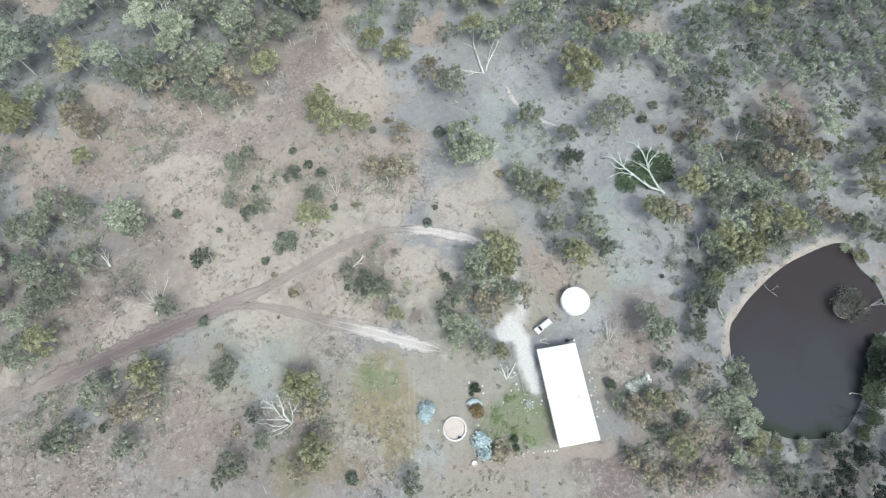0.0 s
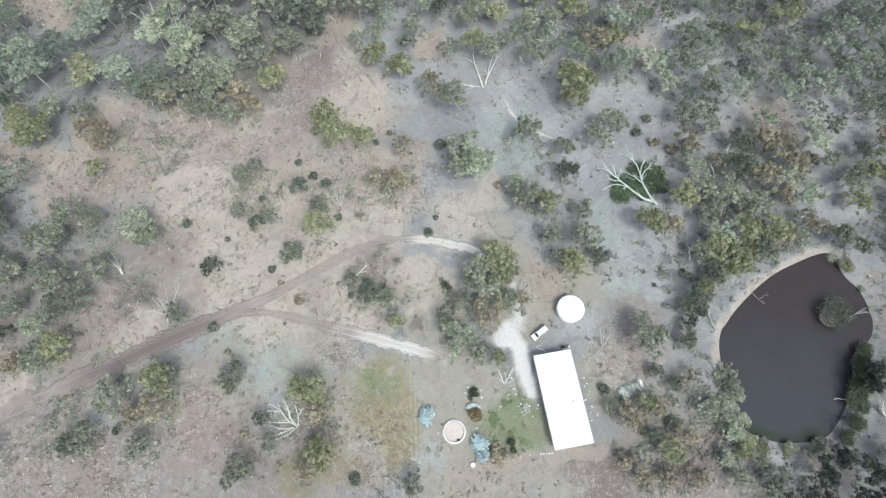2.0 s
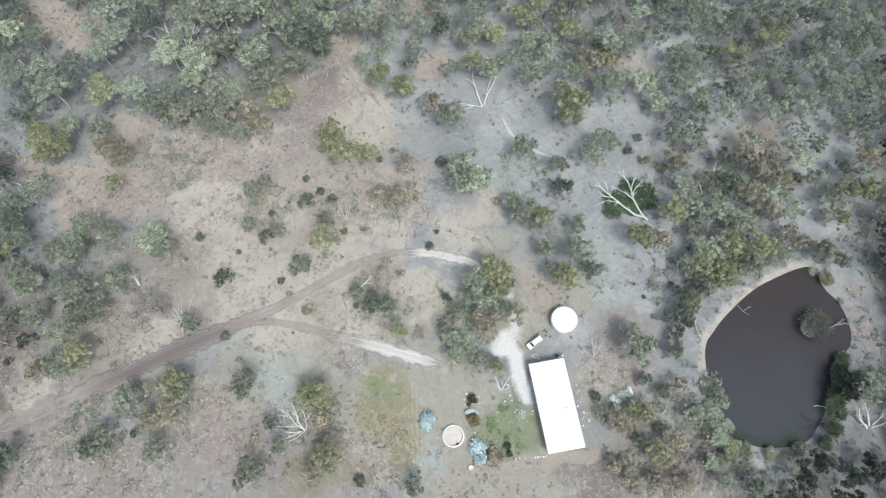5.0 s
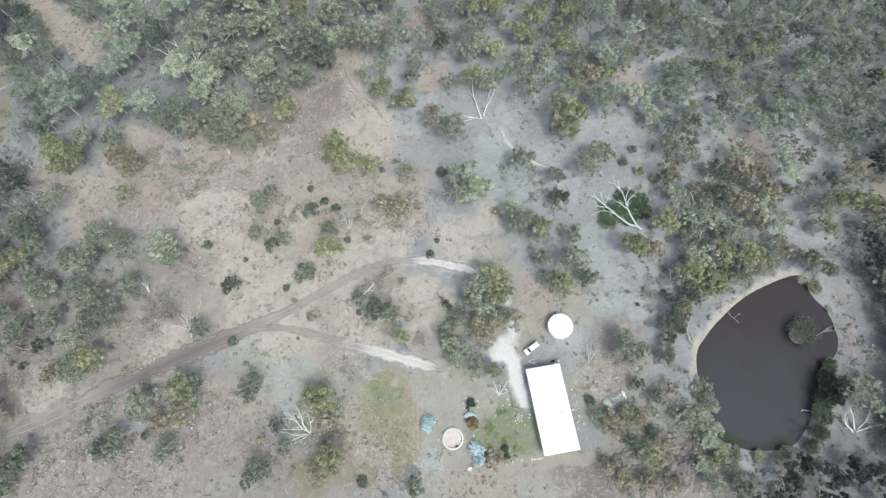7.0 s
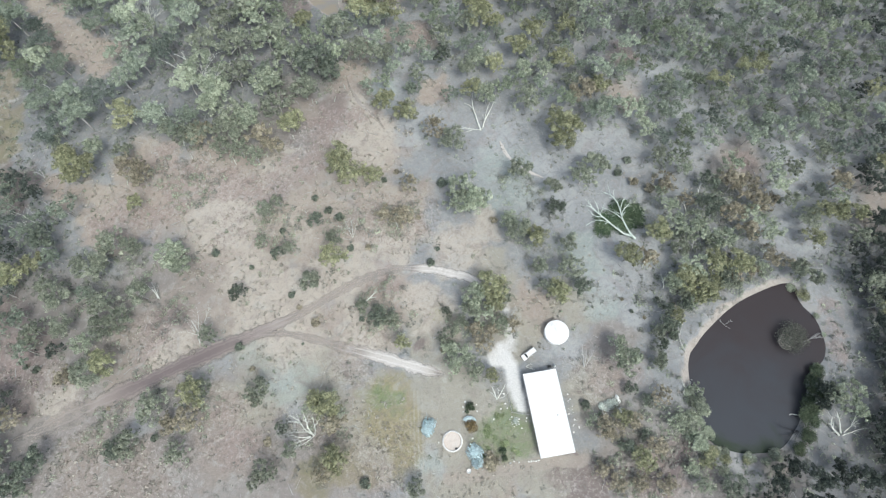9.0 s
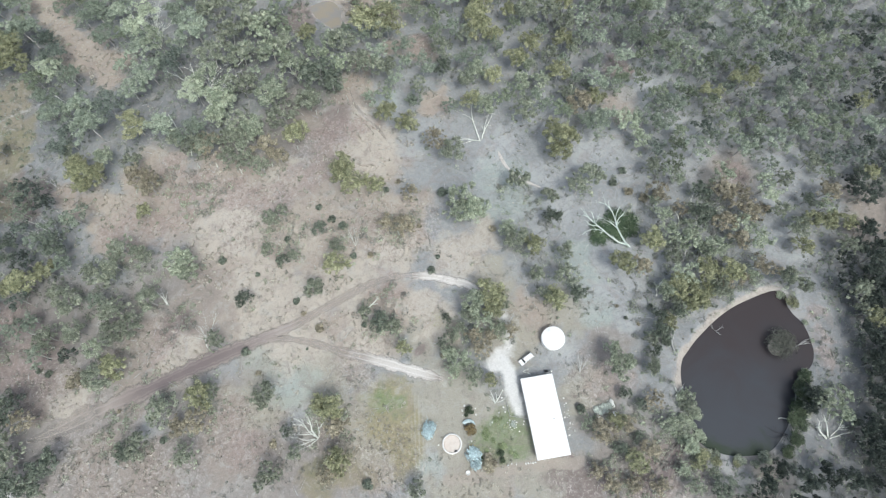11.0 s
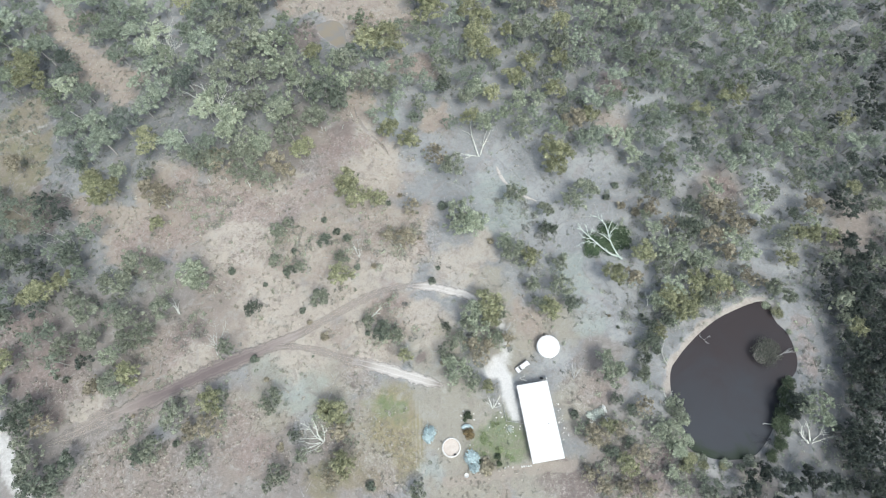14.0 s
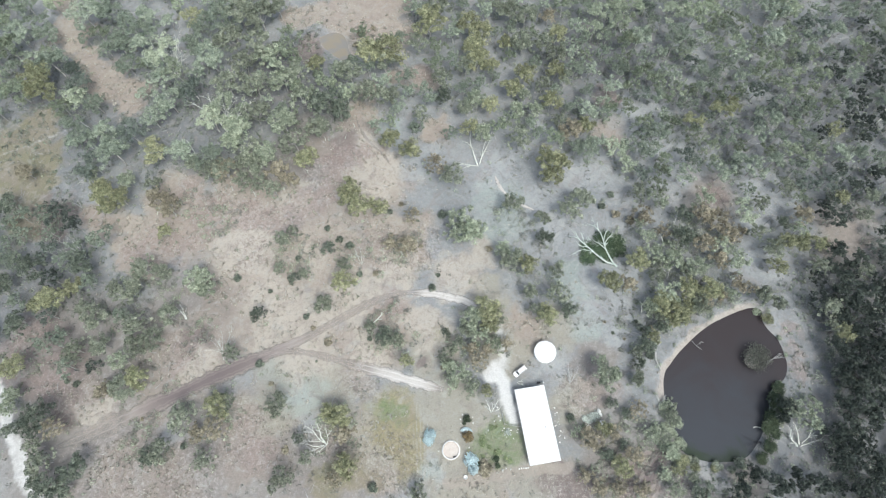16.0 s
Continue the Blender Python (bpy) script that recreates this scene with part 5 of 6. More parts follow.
bare_wood([[(-34.6, 59.8), (-36.0, 62.4), (-37.7, 65.6)], [(-34.4, 60.0), (-35.0, 63.4), (-35.8, 66.4)], [(-35.0, 59.8), (-37.5, 61.5), (-39.4, 63.2)], [(-34.1, 60.2), (-33.8, 63.4), (-33.8, 65.8)], [(-35.3, 58.9), (-37.2, 58.8), (-39.2, 59.6)]], 0.10, "bleached leafless bush with a fan of fine twigs on open ground", 14, BLEACHED, 0.2, 1.6, 9, reach=0.4)
bare_wood([[(-94.1, 35.7), (-95.9, 38.1), (-97.9, 39.6)], [(-93.8, 35.7), (-95.0, 38.1), (-96.0, 40.2)], [(-93.4, 35.7), (-93.8, 38.2), (-93.4, 39.3)]], 0.16, "pale dead tree with slender bare limbs", 13, BLEACHED, 0.5, 3.0, 4)
bare_wood([[(14.4, 10.9), (13.6, 12.7), (12.7, 14.5)], [(14.7, 11.2), (15.9, 13.4), (16.7, 15.3)], [(14.2, 11.2), (13.0, 12.4), (11.7, 13.2)], [(15.1, 11.2), (16.9, 12.0), (17.7, 13.3)], [(14.6, 11.4), (14.7, 13.2), (14.3, 14.1)]], 0.22, "small cream-coloured dead tree with splayed arms in the garden", 7, BLEACHED, 0.2, 1.0, 2, "dead_tree", 0.3)
bare_wood([[(76.5, 60.9), (77.1, 63.9), (76.6, 66.5), (75.3, 68.5)], [(77.0, 63.0), (78.1, 65.7), (78.8, 68.3)], [(76.4, 62.1), (74.2, 63.2), (71.5, 64.2)], [(76.7, 63.3), (75.3, 65.5), (73.0, 66.3)], [(77.4, 63.9), (79.5, 65.7), (80.8, 68.1)], [(76.1, 65.6), (74.4, 67.3), (73.1, 69.5)]], 0.16, "grey leafless shrub with a wide fan of fine twigs", 15, GREYWOOD, 0.3, 4.0, 12, "dead_tree", 0.5)
bare_wood([[(75.4, 73.3), (74.8, 75.4), (73.2, 77.2)]], 0.2, "white crooked dead limb above dry scrub", 16, BLEACHED, 2.5, 2.0, 4, "dead_tree", 0.3)
bare_wood([[(80.2, 79.5), (79.8, 81.5), (80.6, 84.0)]], 0.2, "white crooked dead limb above dry scrub", 28, BLEACHED, 2.5, 2.0, 3, "dead_tree", 0.3)
bare_wood([[(77.0, 48.8), (79.2, 51.5), (81.4, 54.2), (82.5, 56.2)], [(81.4, 54.2), (80.7, 56.2), (80.7, 58.7)]], 0.2, "white forked dead trunk above dry scrub", 29, BLEACHED, 2.0, 2.5, 5, "dead_tree", 0.3)
bare_wood([[(66.4, 47.7), (66.2, 50.1), (65.0, 51.7)], [(66.2, 49.6), (67.6, 51.8), (68.6, 53.5)]], 0.16, "pale forked dead sapling beside the dam", 30, BLEACHED, 0.2, 2.5, 5, "dead_tree", 0.3)
bare_wood([[(60.3, 54.5), (60.8, 56.5), (59.8, 58.2)]], 0.14, "pale dead sapling among olive scrub", 34, BLEACHED, 0.2, 2.5, 5, "dead_tree", 0.3)
bare_wood([[(112.1, 81.8), (114.5, 84.2), (116.3, 86.3)]], 0.12, "dark thin fallen trunk under dense gums", 35, DARK, 0.5, 2.5, 1, "fallen_log", 0.3)
bare_wood([[(-78.0, 22.6), (-79.3, 26.3), (-81.6, 29.3)], [(-78.4, 24.8), (-77.7, 27.9), (-76.9, 31.1), (-76.3, 33.2)], [(-78.7, 25.6), (-79.2, 29.4), (-80.5, 33.3)], [(-79.0, 24.8), (-81.7, 25.4), (-83.9, 24.9)], [(-79.6, 26.3), (-81.8, 27.7), (-83.2, 29.7)], [(-78.3, 27.1), (-77.0, 28.0), (-75.9, 28.8)]], 0.13, "bleached leafless tree with a fan of fine twigs", 12, BLEACHED, 0.2, 2.2, 9, "dead_tree", 0.45)
bare_wood([[(-93.7, 122.3), (-90.7, 126.4), (-87.7, 130.6)]], 0.22, "long pale log fallen between grey-green gums", 60, BLEACHED, 0.4, 0.8, 3, "fallen_log", 0.25)
bare_wood([[(-90.6, 132.7), (-88.1, 137.5), (-85.1, 142.4)]], 0.2, "long pale log fallen between grey-green gums", 61, BLEACHED, 0.4, 0.8, 3, "fallen_log", 0.25)
bare_wood([[(-127.1, 100.3), (-123.8, 102.8), (-119.7, 104.9)]], 0.16, "long pale log fallen between grey-green gums", 62, BLEACHED, 0.4, 0.8, 3, "fallen_log", 0.25)
bare_wood([[(-111.8, 108.8), (-107.9, 104.2), (-104.2, 99.2)]], 0.15, "long pale log fallen between grey-green gums", 63, BLEACHED, 0.4, 0.8, 3, "fallen_log", 0.25)
bare_wood([[(-65.1, 126.9), (-63.6, 129.3), (-61.8, 131.9)]], 0.15, "long pale log fallen between grey-green gums", 64, BLEACHED, 0.4, 0.8, 3, "fallen_log", 0.25)
bare_wood([[(-158.7, 115.5), (-155.2, 113.5), (-151.1, 111.2)]], 0.15, "long pale log fallen between grey-green gums", 65, BLEACHED, 0.4, 0.8, 3, "fallen_log", 0.25)
bare_wood([[(-113.7, 160.0), (-110.8, 156.0), (-108.0, 152.4)]], 0.15, "long pale log fallen between grey-green gums", 66, BLEACHED, 0.4, 0.8, 3, "fallen_log", 0.25)
bare_wood([[(-128.0, 144.4), (-125.4, 140.9), (-123.4, 138.0)]], 0.24, "long pale log fallen between grey-green gums", 67, BLEACHED, 0.4, 0.8, 3, "fallen_log", 0.25)
bare_wood([[(101.6, 7.1), (99.7, 6.2), (97.5, 5.5), (95.7, 5.7)], [(101.6, 7.1), (99.3, 7.3), (97.1, 7.9), (95.8, 8.8)], [(101.2, 6.7), (99.1, 4.8), (97.6, 3.0)], [(101.7, 7.1), (100.3, 5.0), (99.6, 2.9)], [(102.3, 7.7), (101.8, 9.5), (101.6, 11.4)]], 0.14, "dark bare boughs reaching over the dam", 70, DARK, 0.5, 0.7, 6, "fallen_bough", 0.4)
bare_wood([[(-136.8, 56.5), (-141.3, 58.8), (-146.2, 61.1), (-151.2, 62.6)], [(-136.8, 56.5), (-141.9, 57.7), (-149.5, 58.8)], [(-136.6, 56.9), (-140.8, 60.6), (-144.9, 63.4)], [(-136.7, 56.1), (-140.6, 55.4), (-146.2, 55.3)], [(-136.4, 56.9), (-138.8, 60.7), (-141.2, 63.6)]], 0.15, "silvery dead tree with many fine bare limbs", 11, BLEACHED, 0.5, 3.0, 9, "dead_tree", 0.35)
# pale bare trunks standing clear of the wood's edge
for k, (x0, y0, x1, y1) in enumerate(((-99.2, 92.1, -98.7, 93.0), (-95.0, 86.8, -94.9, 87.5), (-79.1, 85.4, -79.7, 86.9), (-55.7, 112.4, -55.3, 112.0), (-44.4, 118.9, -44.7, 119.1), (-60.4, 97.0, -60.4, 96.8), (-47.8, 113.3, -46.7, 113.4), (-54.2, 112.0, -53.8, 111.6), (-88.7, 87.8, -88.0, 87.8), (-71.3, 86.9, -70.6, 87.1), (-68.6, 89.1, -67.8, 88.6), (-108.2, 75.5, -107.3, 75.6), (-115.6, 75.8, -114.3, 76.1))):
    bare_wood([[(x0, y0), ((x0 + x1) / 2, (y0 + y1) / 2 + 0.2), (x1, y1)]], 0.17, "slender pale gum trunk leaning out of the wood's edge", 40 + k, BLEACHED, 0.0, 3.2, 1, "leaning_trunk", 0.2)

# woodland past the trees that stand singly: joined, with trunks
SMALL = [tree_shape(900 + k, clumps=38, per=26, size=0.415) for k in range(8)]


def add_tree(store, shape, x, y, z, r, w, s):
    """One more trunk and crown into the joined lists."""
    turn = np.array([[np.cos(w), -np.sin(w), 0], [np.sin(w), np.cos(w), 0], [0, 0, 0.78 + 1.2 / r]]) * s
    shift = 0.38 * math.sin(12.9 * x + 7.1 * y)
    for slot, piece in ((0, shape[0]), (1, shape[2])):
        v = np.array(piece[0]) @ turn.T + (x, y, z)
        store["verts"].append(v)
        store["faces"] += [tuple(int(q) + store["base"] for q in face) for face in piece[1]]
        store["slots"] += [slot] * len(piece[1])
        store["tones"].append(piece[2] * 0.75 + shift if slot else np.zeros(len(v)))
        store["base"] += len(v)


def fresh_store():
    return {"verts": [], "faces": [], "slots": [], "tones": [], "base": 0}


def joined_wood(store, species, label):
    me = bpy.data.meshes.new("woodland")
    me.from_pydata(np.concatenate(store["verts"]).tolist(), [], store["faces"])
    me.attributes.new("spray", "FLOAT", "POINT").data.foreach_set("value", np.concatenate(store["tones"]).astype(np.float32))
    me.materials.append(BARK)
    me.materials.append(LEAVES[species])
    me.polygons.foreach_set("material_index", np.array(store["slots"], np.int32))
    tagged(new("woodland", me), label, "woodland", kind="stuff")


FULL = [tree_shape(950 + k, clumps=70, per=46, size=0.275) for k in range(6)]
WASH_LINE = rounded(WASH, False)
for species in list(SPECIES)[:5]:
    store = fresh_store()
    for area in FAR:
        for x, y, r in GROVES[area].get(species, ()):
            if distance(np.array([(x, y)]), WASH_LINE)[0] < 4:
                continue
            add_tree(store, rng.choice(FULL), x, y, z_at(x, y), r, rng.uniform(0, 6.3), r * 1.08 / 5)
            STANDING.append((x, y, r))
    # outer groves swap to the wood_ leaf colours, grey_green to its cool-lit copy
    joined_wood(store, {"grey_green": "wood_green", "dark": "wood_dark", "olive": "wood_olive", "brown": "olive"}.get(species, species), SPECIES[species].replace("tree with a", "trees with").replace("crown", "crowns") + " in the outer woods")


# bare strips that the woods leave open
STANDING += [(122.1, 58.0, 6.0), (122.8, 45.8, 6.0), (121.5, 34.0, 6.0), (121.3, 22.9, 6.0), (114.4, 10.8, 7.0), (-145.0, 22.0, 9.0), (-135.0, 14.0, 6.0), (-186, 100, 10), (-172, 98, 9), (-180, 87, 8), (-176, 113, 8), (-195, 92, 12), (-166, 86, 6), (-69, 163, 5), (-70, 154, 4), (-64, 171, 4), (-73, 168, 4)]


def far_wood(count, seed, label, species, allowed, tight=0.72):
    rs = np.random.RandomState(seed)
    tries = max(count * 14, 9000)
    cand = np.c_[rs.uniform(-225, 215, tries), rs.uniform(-45, 214, tries)]
    cand = cand[allowed(cand)]
    ok = patches(cand, TAN, 0) < 0.55
    ok &= (distance(cand, SHORE, True) > 5) & (distance(cand, SHORE2, True) > 6) & (near(cand, "track") > 4) & (near(cand, "road") > 4)
    cand = cand[ok]
    taken = np.array(STANDING)
    store, made = fresh_store(), 0
    zs = ground_z(cand)
    for (x, y), z in zip(cand, zs):
        if made >= count:
            break
        r = rs.uniform(2.8, 5.2)
        if np.any(np.hypot(taken[:, 0] - x, taken[:, 1] - y) < tight * (taken[:, 2] + r)):
            continue
        taken = np.vstack([taken, (x, y, r)])
        STANDING.append((x, y, r))
        add_tree(store, SMALL[rs.randint(6)], x, y, z, r, rs.uniform(0, 6.3), r / 5)
        made += 1
    joined_wood(store, species, label)


def north(c):
    return (c[:, 1] > 118 - 0.08 * (c[:, 0] + 60)) & (c[:, 0] < 60)


def deep_east(c):
    return c[:, 0] > 120 + 0.28 * np.maximum(c[:, 1] - 60, 0)


def east(c):
    return ((c[:, 0] > 122) | ((c[:, 0] > 62) & (c[:, 1] > 95))) & (c[:, 1] > -45) & ~deep_east(c)


def west(c):
    return (c[:, 0] < -108) & (c[:, 1] < 72) & (c[:, 1] > 16) | (c[:, 0] < -185)


def south_east(c):
    return (c[:, 0] > 78) & (c[:, 1] < -4)


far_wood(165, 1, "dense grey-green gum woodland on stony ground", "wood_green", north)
far_wood(70, 2, "olive gum trees scattered through dense woodland", "wood_olive", north)
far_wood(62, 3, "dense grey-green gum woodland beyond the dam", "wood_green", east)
far_wood(14, 4, "dark gum trees packed beyond the dam", "wood_dark", east)
far_wood(52, 5, "olive gum trees in the thick of the wood", "wood_olive", east)
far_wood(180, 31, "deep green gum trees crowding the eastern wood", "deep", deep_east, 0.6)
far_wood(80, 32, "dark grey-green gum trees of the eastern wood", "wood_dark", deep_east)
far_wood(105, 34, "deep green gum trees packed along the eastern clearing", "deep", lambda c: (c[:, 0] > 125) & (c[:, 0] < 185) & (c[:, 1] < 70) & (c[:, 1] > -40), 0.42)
far_wood(22, 33, "olive gum trees among darker eastern woodland", "wood_olive", deep_east)
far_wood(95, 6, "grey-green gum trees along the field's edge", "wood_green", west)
far_wood(9, 21, "pale feathery trees crowding the dam's upper bank", "pale", lambda c: (c[:, 0] > 64) & (c[:, 0] < 104) & (c[:, 1] > 48) & (c[:, 1] < 92), 0.5)
far_wood(5, 22, "brownish trees crowding the dam's upper bank", "brown", lambda c: (c[:, 0] > 66) & (c[:, 0] < 104) & (c[:, 1] > 52) & (c[:, 1] < 96), 0.5)
far_wood(45, 8, "dark shady trees in the western wood", "wood_dark", west)
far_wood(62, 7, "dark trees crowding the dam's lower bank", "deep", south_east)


# low scrub, tussocks and litter
def scatter(name, count, seed, key, low, high, allowed, label, blades=7, flat=0.7, spare=0.0):
    rs = np.random.RandomState(seed)
    c = np.c_[rs.uniform(-225, 205, count), rs.uniform(-40, 220, count)]
    c = c[allowed(c)]
    c = c[waves(c, 24, seed + 5) + 0.6 * waves(c, 7, seed + 9) + rs.uniform(-0.5, 0.5, len(c)) > spare]
    keep = (distance(c, SHORE, True) > 0.8) & (distance(c, SHORE2, True) > 1) & (near(c, "track") > 2.0) & (near(c, "drive") > 2.6) & (near(c, "road") > 3)
    keep &= ~((np.abs(c[:, 0] - 29) < 9) & (np.abs(c[:, 1] - 8) < 14)) & (np.hypot(c[:, 0] - 32.1, c[:, 1] - 31.6) > 4.2) & (np.hypot(c[:, 0] - 23.8, c[:, 1] - 24.8) > 3.4) & (np.hypot(c[:, 0] - 1.8, c[:, 1] + 1.5) > 3.2)
    if name not in ("lawn_grass", "dry_grass", "garden_turf"):
        keep &= patches(c, STRAW, 0) < 0.35
    c = c[keep]
    r = rs.uniform(low, high, len(c)) * rs.uniform(0.6, 1.0, len(c))
    centres = np.c_[c, ground_z(c) + r * 0.25]
    parts = leaves_round(rs, centres, r, blades, 1.0)
    verts = parts[0].reshape(-1, 3, 3)
    mid = verts.mean(axis=1, keepdims=True)
    verts = mid + (verts - mid) * (np.repeat(r, blades) * flat)[:, None, None]
    me = bpy.data.meshes.new(name)
    me.from_pydata(verts.reshape(-1, 3).tolist(), [], parts[1].tolist())
    me.attributes.new("spray", "FLOAT", "POINT").data.foreach_set("value", (parts[2] * 0.7).astype(np.float32))
    me.materials.append(LEAVES[key])
    tagged(new(name, me), label, name.replace("_", " "), kind="stuff")


def anywhere(c):
    return np.ones(len(c), bool)


def shaded(c):
    return patches(c, TAN, 0) < 0.4


def opened(c):
    return patches(c, TAN, 0) > 0.25


scatter("low_scrub", 22000, 11, "scrub", 0.3, 1.2, shaded, "low grey-brown scrub and fallen twigs on woodland soil", 10, 0.38, 0.65)
scatter("low_bushes", 3600, 12, "grey_green", 0.3, 1.1, anywhere, "small low grey-green bushes dotted over dry ground", 22, 0.36, 0.5)
scatter("dry_grass", 60000, 13, "grass", 0.2, 0.7, opened, "tufts of dry tan grass over open ground", 8)
scatter("grass_tussocks", 9000, 14, "grass", 0.2, 0.5, shaded, "sparse dry grass tussocks between the trees", 8)


scatter("dry_tussocks", 40000, 20, "scrub", 0.25, 0.8, opened, "brownish dry tussocks clumped over open tan ground", 9, 0.45, 0.75)


def lawn(c):
    return np.maximum(patches(c, GREEN, 0), patches(c, STRAW, 0)) > 0.35


LEAVES["lawn"] = foliage("lawn_grass", (0.28, 0.30, 0.18), (0.33, 0.32, 0.20), (0.41, 0.39, 0.27))
scatter("lawn_grass", 120000, 17, "lawn", 0.15, 0.36, lawn, "patchy green and straw-coloured lawn grass", 6, 0.6)


def turfed(c):
    return (patches(c, GREEN, 0) > 0.45) & (c[:, 1] < 30) & (c[:, 0] < 40)


scatter("garden_turf", 260000, 25, "turf", 0.12, 0.28, turfed, "lush green grass growing in the homestead garden", 6, 0.6)


def wooded(c):
    return (patches(c, LITTER_SHADE, 0) > 0.45) & (patches(c, TAN, 0) < 0.5)


scatter("wood_scrub", 22000, 15, "wood_green", 0.5, 1.5, wooded, "dense grey-green scrub covering woodland floor", 11, 0.34, -0.4)
scatter("wood_bushes", 7000, 16, "wood_dark", 0.5, 1.3, wooded, "dark green bushes filling gaps between gums", 18, 0.30, -0.3)


def north_west(c):
    return wooded(c) & (c[:, 0] < 20) & (c[:, 1] > 70)


scatter("forest_litter", 34000, 26, "scrub", 0.3, 0.9, north_west, "grey twiggy litter and low growth under northern gums", 9, 0.42, -0.3)
THICKETS = [(78, 42, 5), (84, 47, 5), (90, 51, 5), (98, 55, 5), (71, 33, 4), (-101, 81, 7), (-93, 73, 6), (-86, 79, 5), (82, 62, 16), (70, 62, 10), (92, 76, 12), (62, 72, 8), (62, 4, 13), (54, -6, 10), (70, 14, 9), (4, 34, 6), (66, 40, 8), (-22, 36, 9), (-38, 2, 9), (-82, 6, 12), (-95, -2, 10), (-60, 62, 8), (-34, 62, 9), (28, 66, 9), (32, 52, 9), (20, 80, 8), (-20, 68, 7), (-108, 40, 14), (-88, 30, 6)]


def thick(c):
    return patches(c, THICKETS, 0) > 0.4


scatter("thicket", 30000, 18, "pale", 0.6, 1.7, thick, "pale olive-grey thicket of waist-high bushes", 26, 0.24, -0.3)
scatter("thicket", 26000, 19, "scrub", 0.6, 1.8, thick, "dry brownish-grey thicket of tangled bushes", 26, 0.24, -0.2)


# undergrowth round the feet of the trees
def undergrowth(seed, key, share, label):
    rs = np.random.RandomState(seed)
    pick = [q for q in STANDING if rs.uniform() < share]
    c, r = [], []
    for x, y, s in pick:
        for k in range(rs.randint(1, 4)):
            w, u = rs.uniform(0, 6.3), s * rs.uniform(0.6, 1.5)
            c.append((x + u * np.cos(w), y + u * np.sin(w)))
            r.append(rs.uniform(0.5, 1.3))
    c, r = np.array(c), np.array(r)
    keep = (distance(c, SHORE, True) > 1) & (near(c, "track") > 2.2) & (near(c, "pale_track") > 2.2) & (near(c, "drive") > 3) & (distance(c, SHORE2, True) > 1.5) & (near(c, "road") > 3)
    keep &= ~((np.abs(c[:, 0] - 29) < 9) & (np.abs(c[:, 1] - 8) < 14)) & (np.hypot(c[:, 0] - 32.1, c[:, 1] - 31.6) > 5) & (np.hypot(c[:, 0] - 23.8, c[:, 1] - 24.8) > 4)
    c, r = c[keep], r[keep]
    v, f, tone = leaves_round(rs, np.c_[c, ground_z(c) + 0.45 * r], r, 20, 0.30)
    me = bpy.data.meshes.new("undergrowth")
    me.from_pydata(v.tolist(), [], f.tolist())
    me.attributes.new("spray", "FLOAT", "POINT").data.foreach_set("value", tone.astype(np.float32))
    me.materials.append(LEAVES[key])
    tagged(new("undergrowth", me), label, "undergrowth", kind="stuff")


undergrowth(61, "pale", 0.6, "pale grey-green undergrowth round the feet of gums")
undergrowth(62, "scrub", 0.9, "dry grey-brown undergrowth and fallen boughs below the trees")
undergrowth(63, "grey_green", 0.7, "grey-green saplings between the trees")


# fallen sticks and small boughs
def sticks(count, seed):
    rs = np.random.RandomState(seed)
    c = np.c_[rs.uniform(-215, 195, count), rs.uniform(-35, 215, count)]
    c = c[(waves(c, 30, 91) + rs.uniform(-0.6, 0.6, count) > 0.1) & (distance(c, SHORE, True) > 2) & (distance(c, SHORE2, True) > 2) & (near(c, "track") > 3) & (near(c, "road") > 4) & (np.hypot(c[:, 0] - 25, c[:, 1] - 10) > 26)]
    pieces = []
    for (x, y), z in zip(c, ground_z(c)):
        w, n, r = rs.uniform(0, 6.3), rs.uniform(0.8, 3.6), rs.uniform(0.04, 0.11)
        e = np.array([np.cos(w), np.sin(w), 0]) * n
        m = np.array([x, y, z + r * 1.3])
        pieces.append(tube([m, m + e * 0.5 + (*rs.normal(size=2) * 0.12, 0.08), m + e], [r, r * 0.8, r * 0.3], 4))
    v, f = joined(pieces)
    tagged(mesh_ob("fallen_sticks", v, f, GREYWOOD), "grey fallen sticks and boughs strewn over woodland floor", "sticks", kind="stuff")


sticks(3200, 92)


# pale stones lying on the eroded red ground
def rocks(count, seed):
    rs = np.random.RandomState(seed)
    c = np.c_[rs.uniform(-130, -20, count * 60), rs.uniform(-30, 130, count * 60)]
    c = c[(patches(c, RUST, 0) + 0.35 * waves(c, 8, 95) > 0.75) & (near(c, "track") > 3)][:count]
    pieces = []
    for (x, y), z in zip(c, ground_z(c)):
        n, r = 6, rs.uniform(0.12, 0.38)
        ring = [(r * rs.uniform(0.7, 1.2) * np.cos(6.283 * k / n), r * rs.uniform(0.7, 1.2) * np.sin(6.283 * k / n)) for k in range(n)]
        v = [(x + a, y + b, z - 0.05) for a, b in ring] + [(x + a * 0.6, y + b * 0.6, z + r * rs.uniform(0.4, 0.7)) for a, b in ring]
        pieces.append((v, [(k, (k + 1) % n, n + (k + 1) % n, n + k) for k in range(n)] + [tuple(range(n, 2 * n))]))
    v, f = joined(pieces)
    tagged(mesh_ob("scattered_stones", v, f, FIELD_STONE), "brownish-grey angular stones scattered over eroded reddish ground", "stones", kind="stuff")


rocks(230, 96)


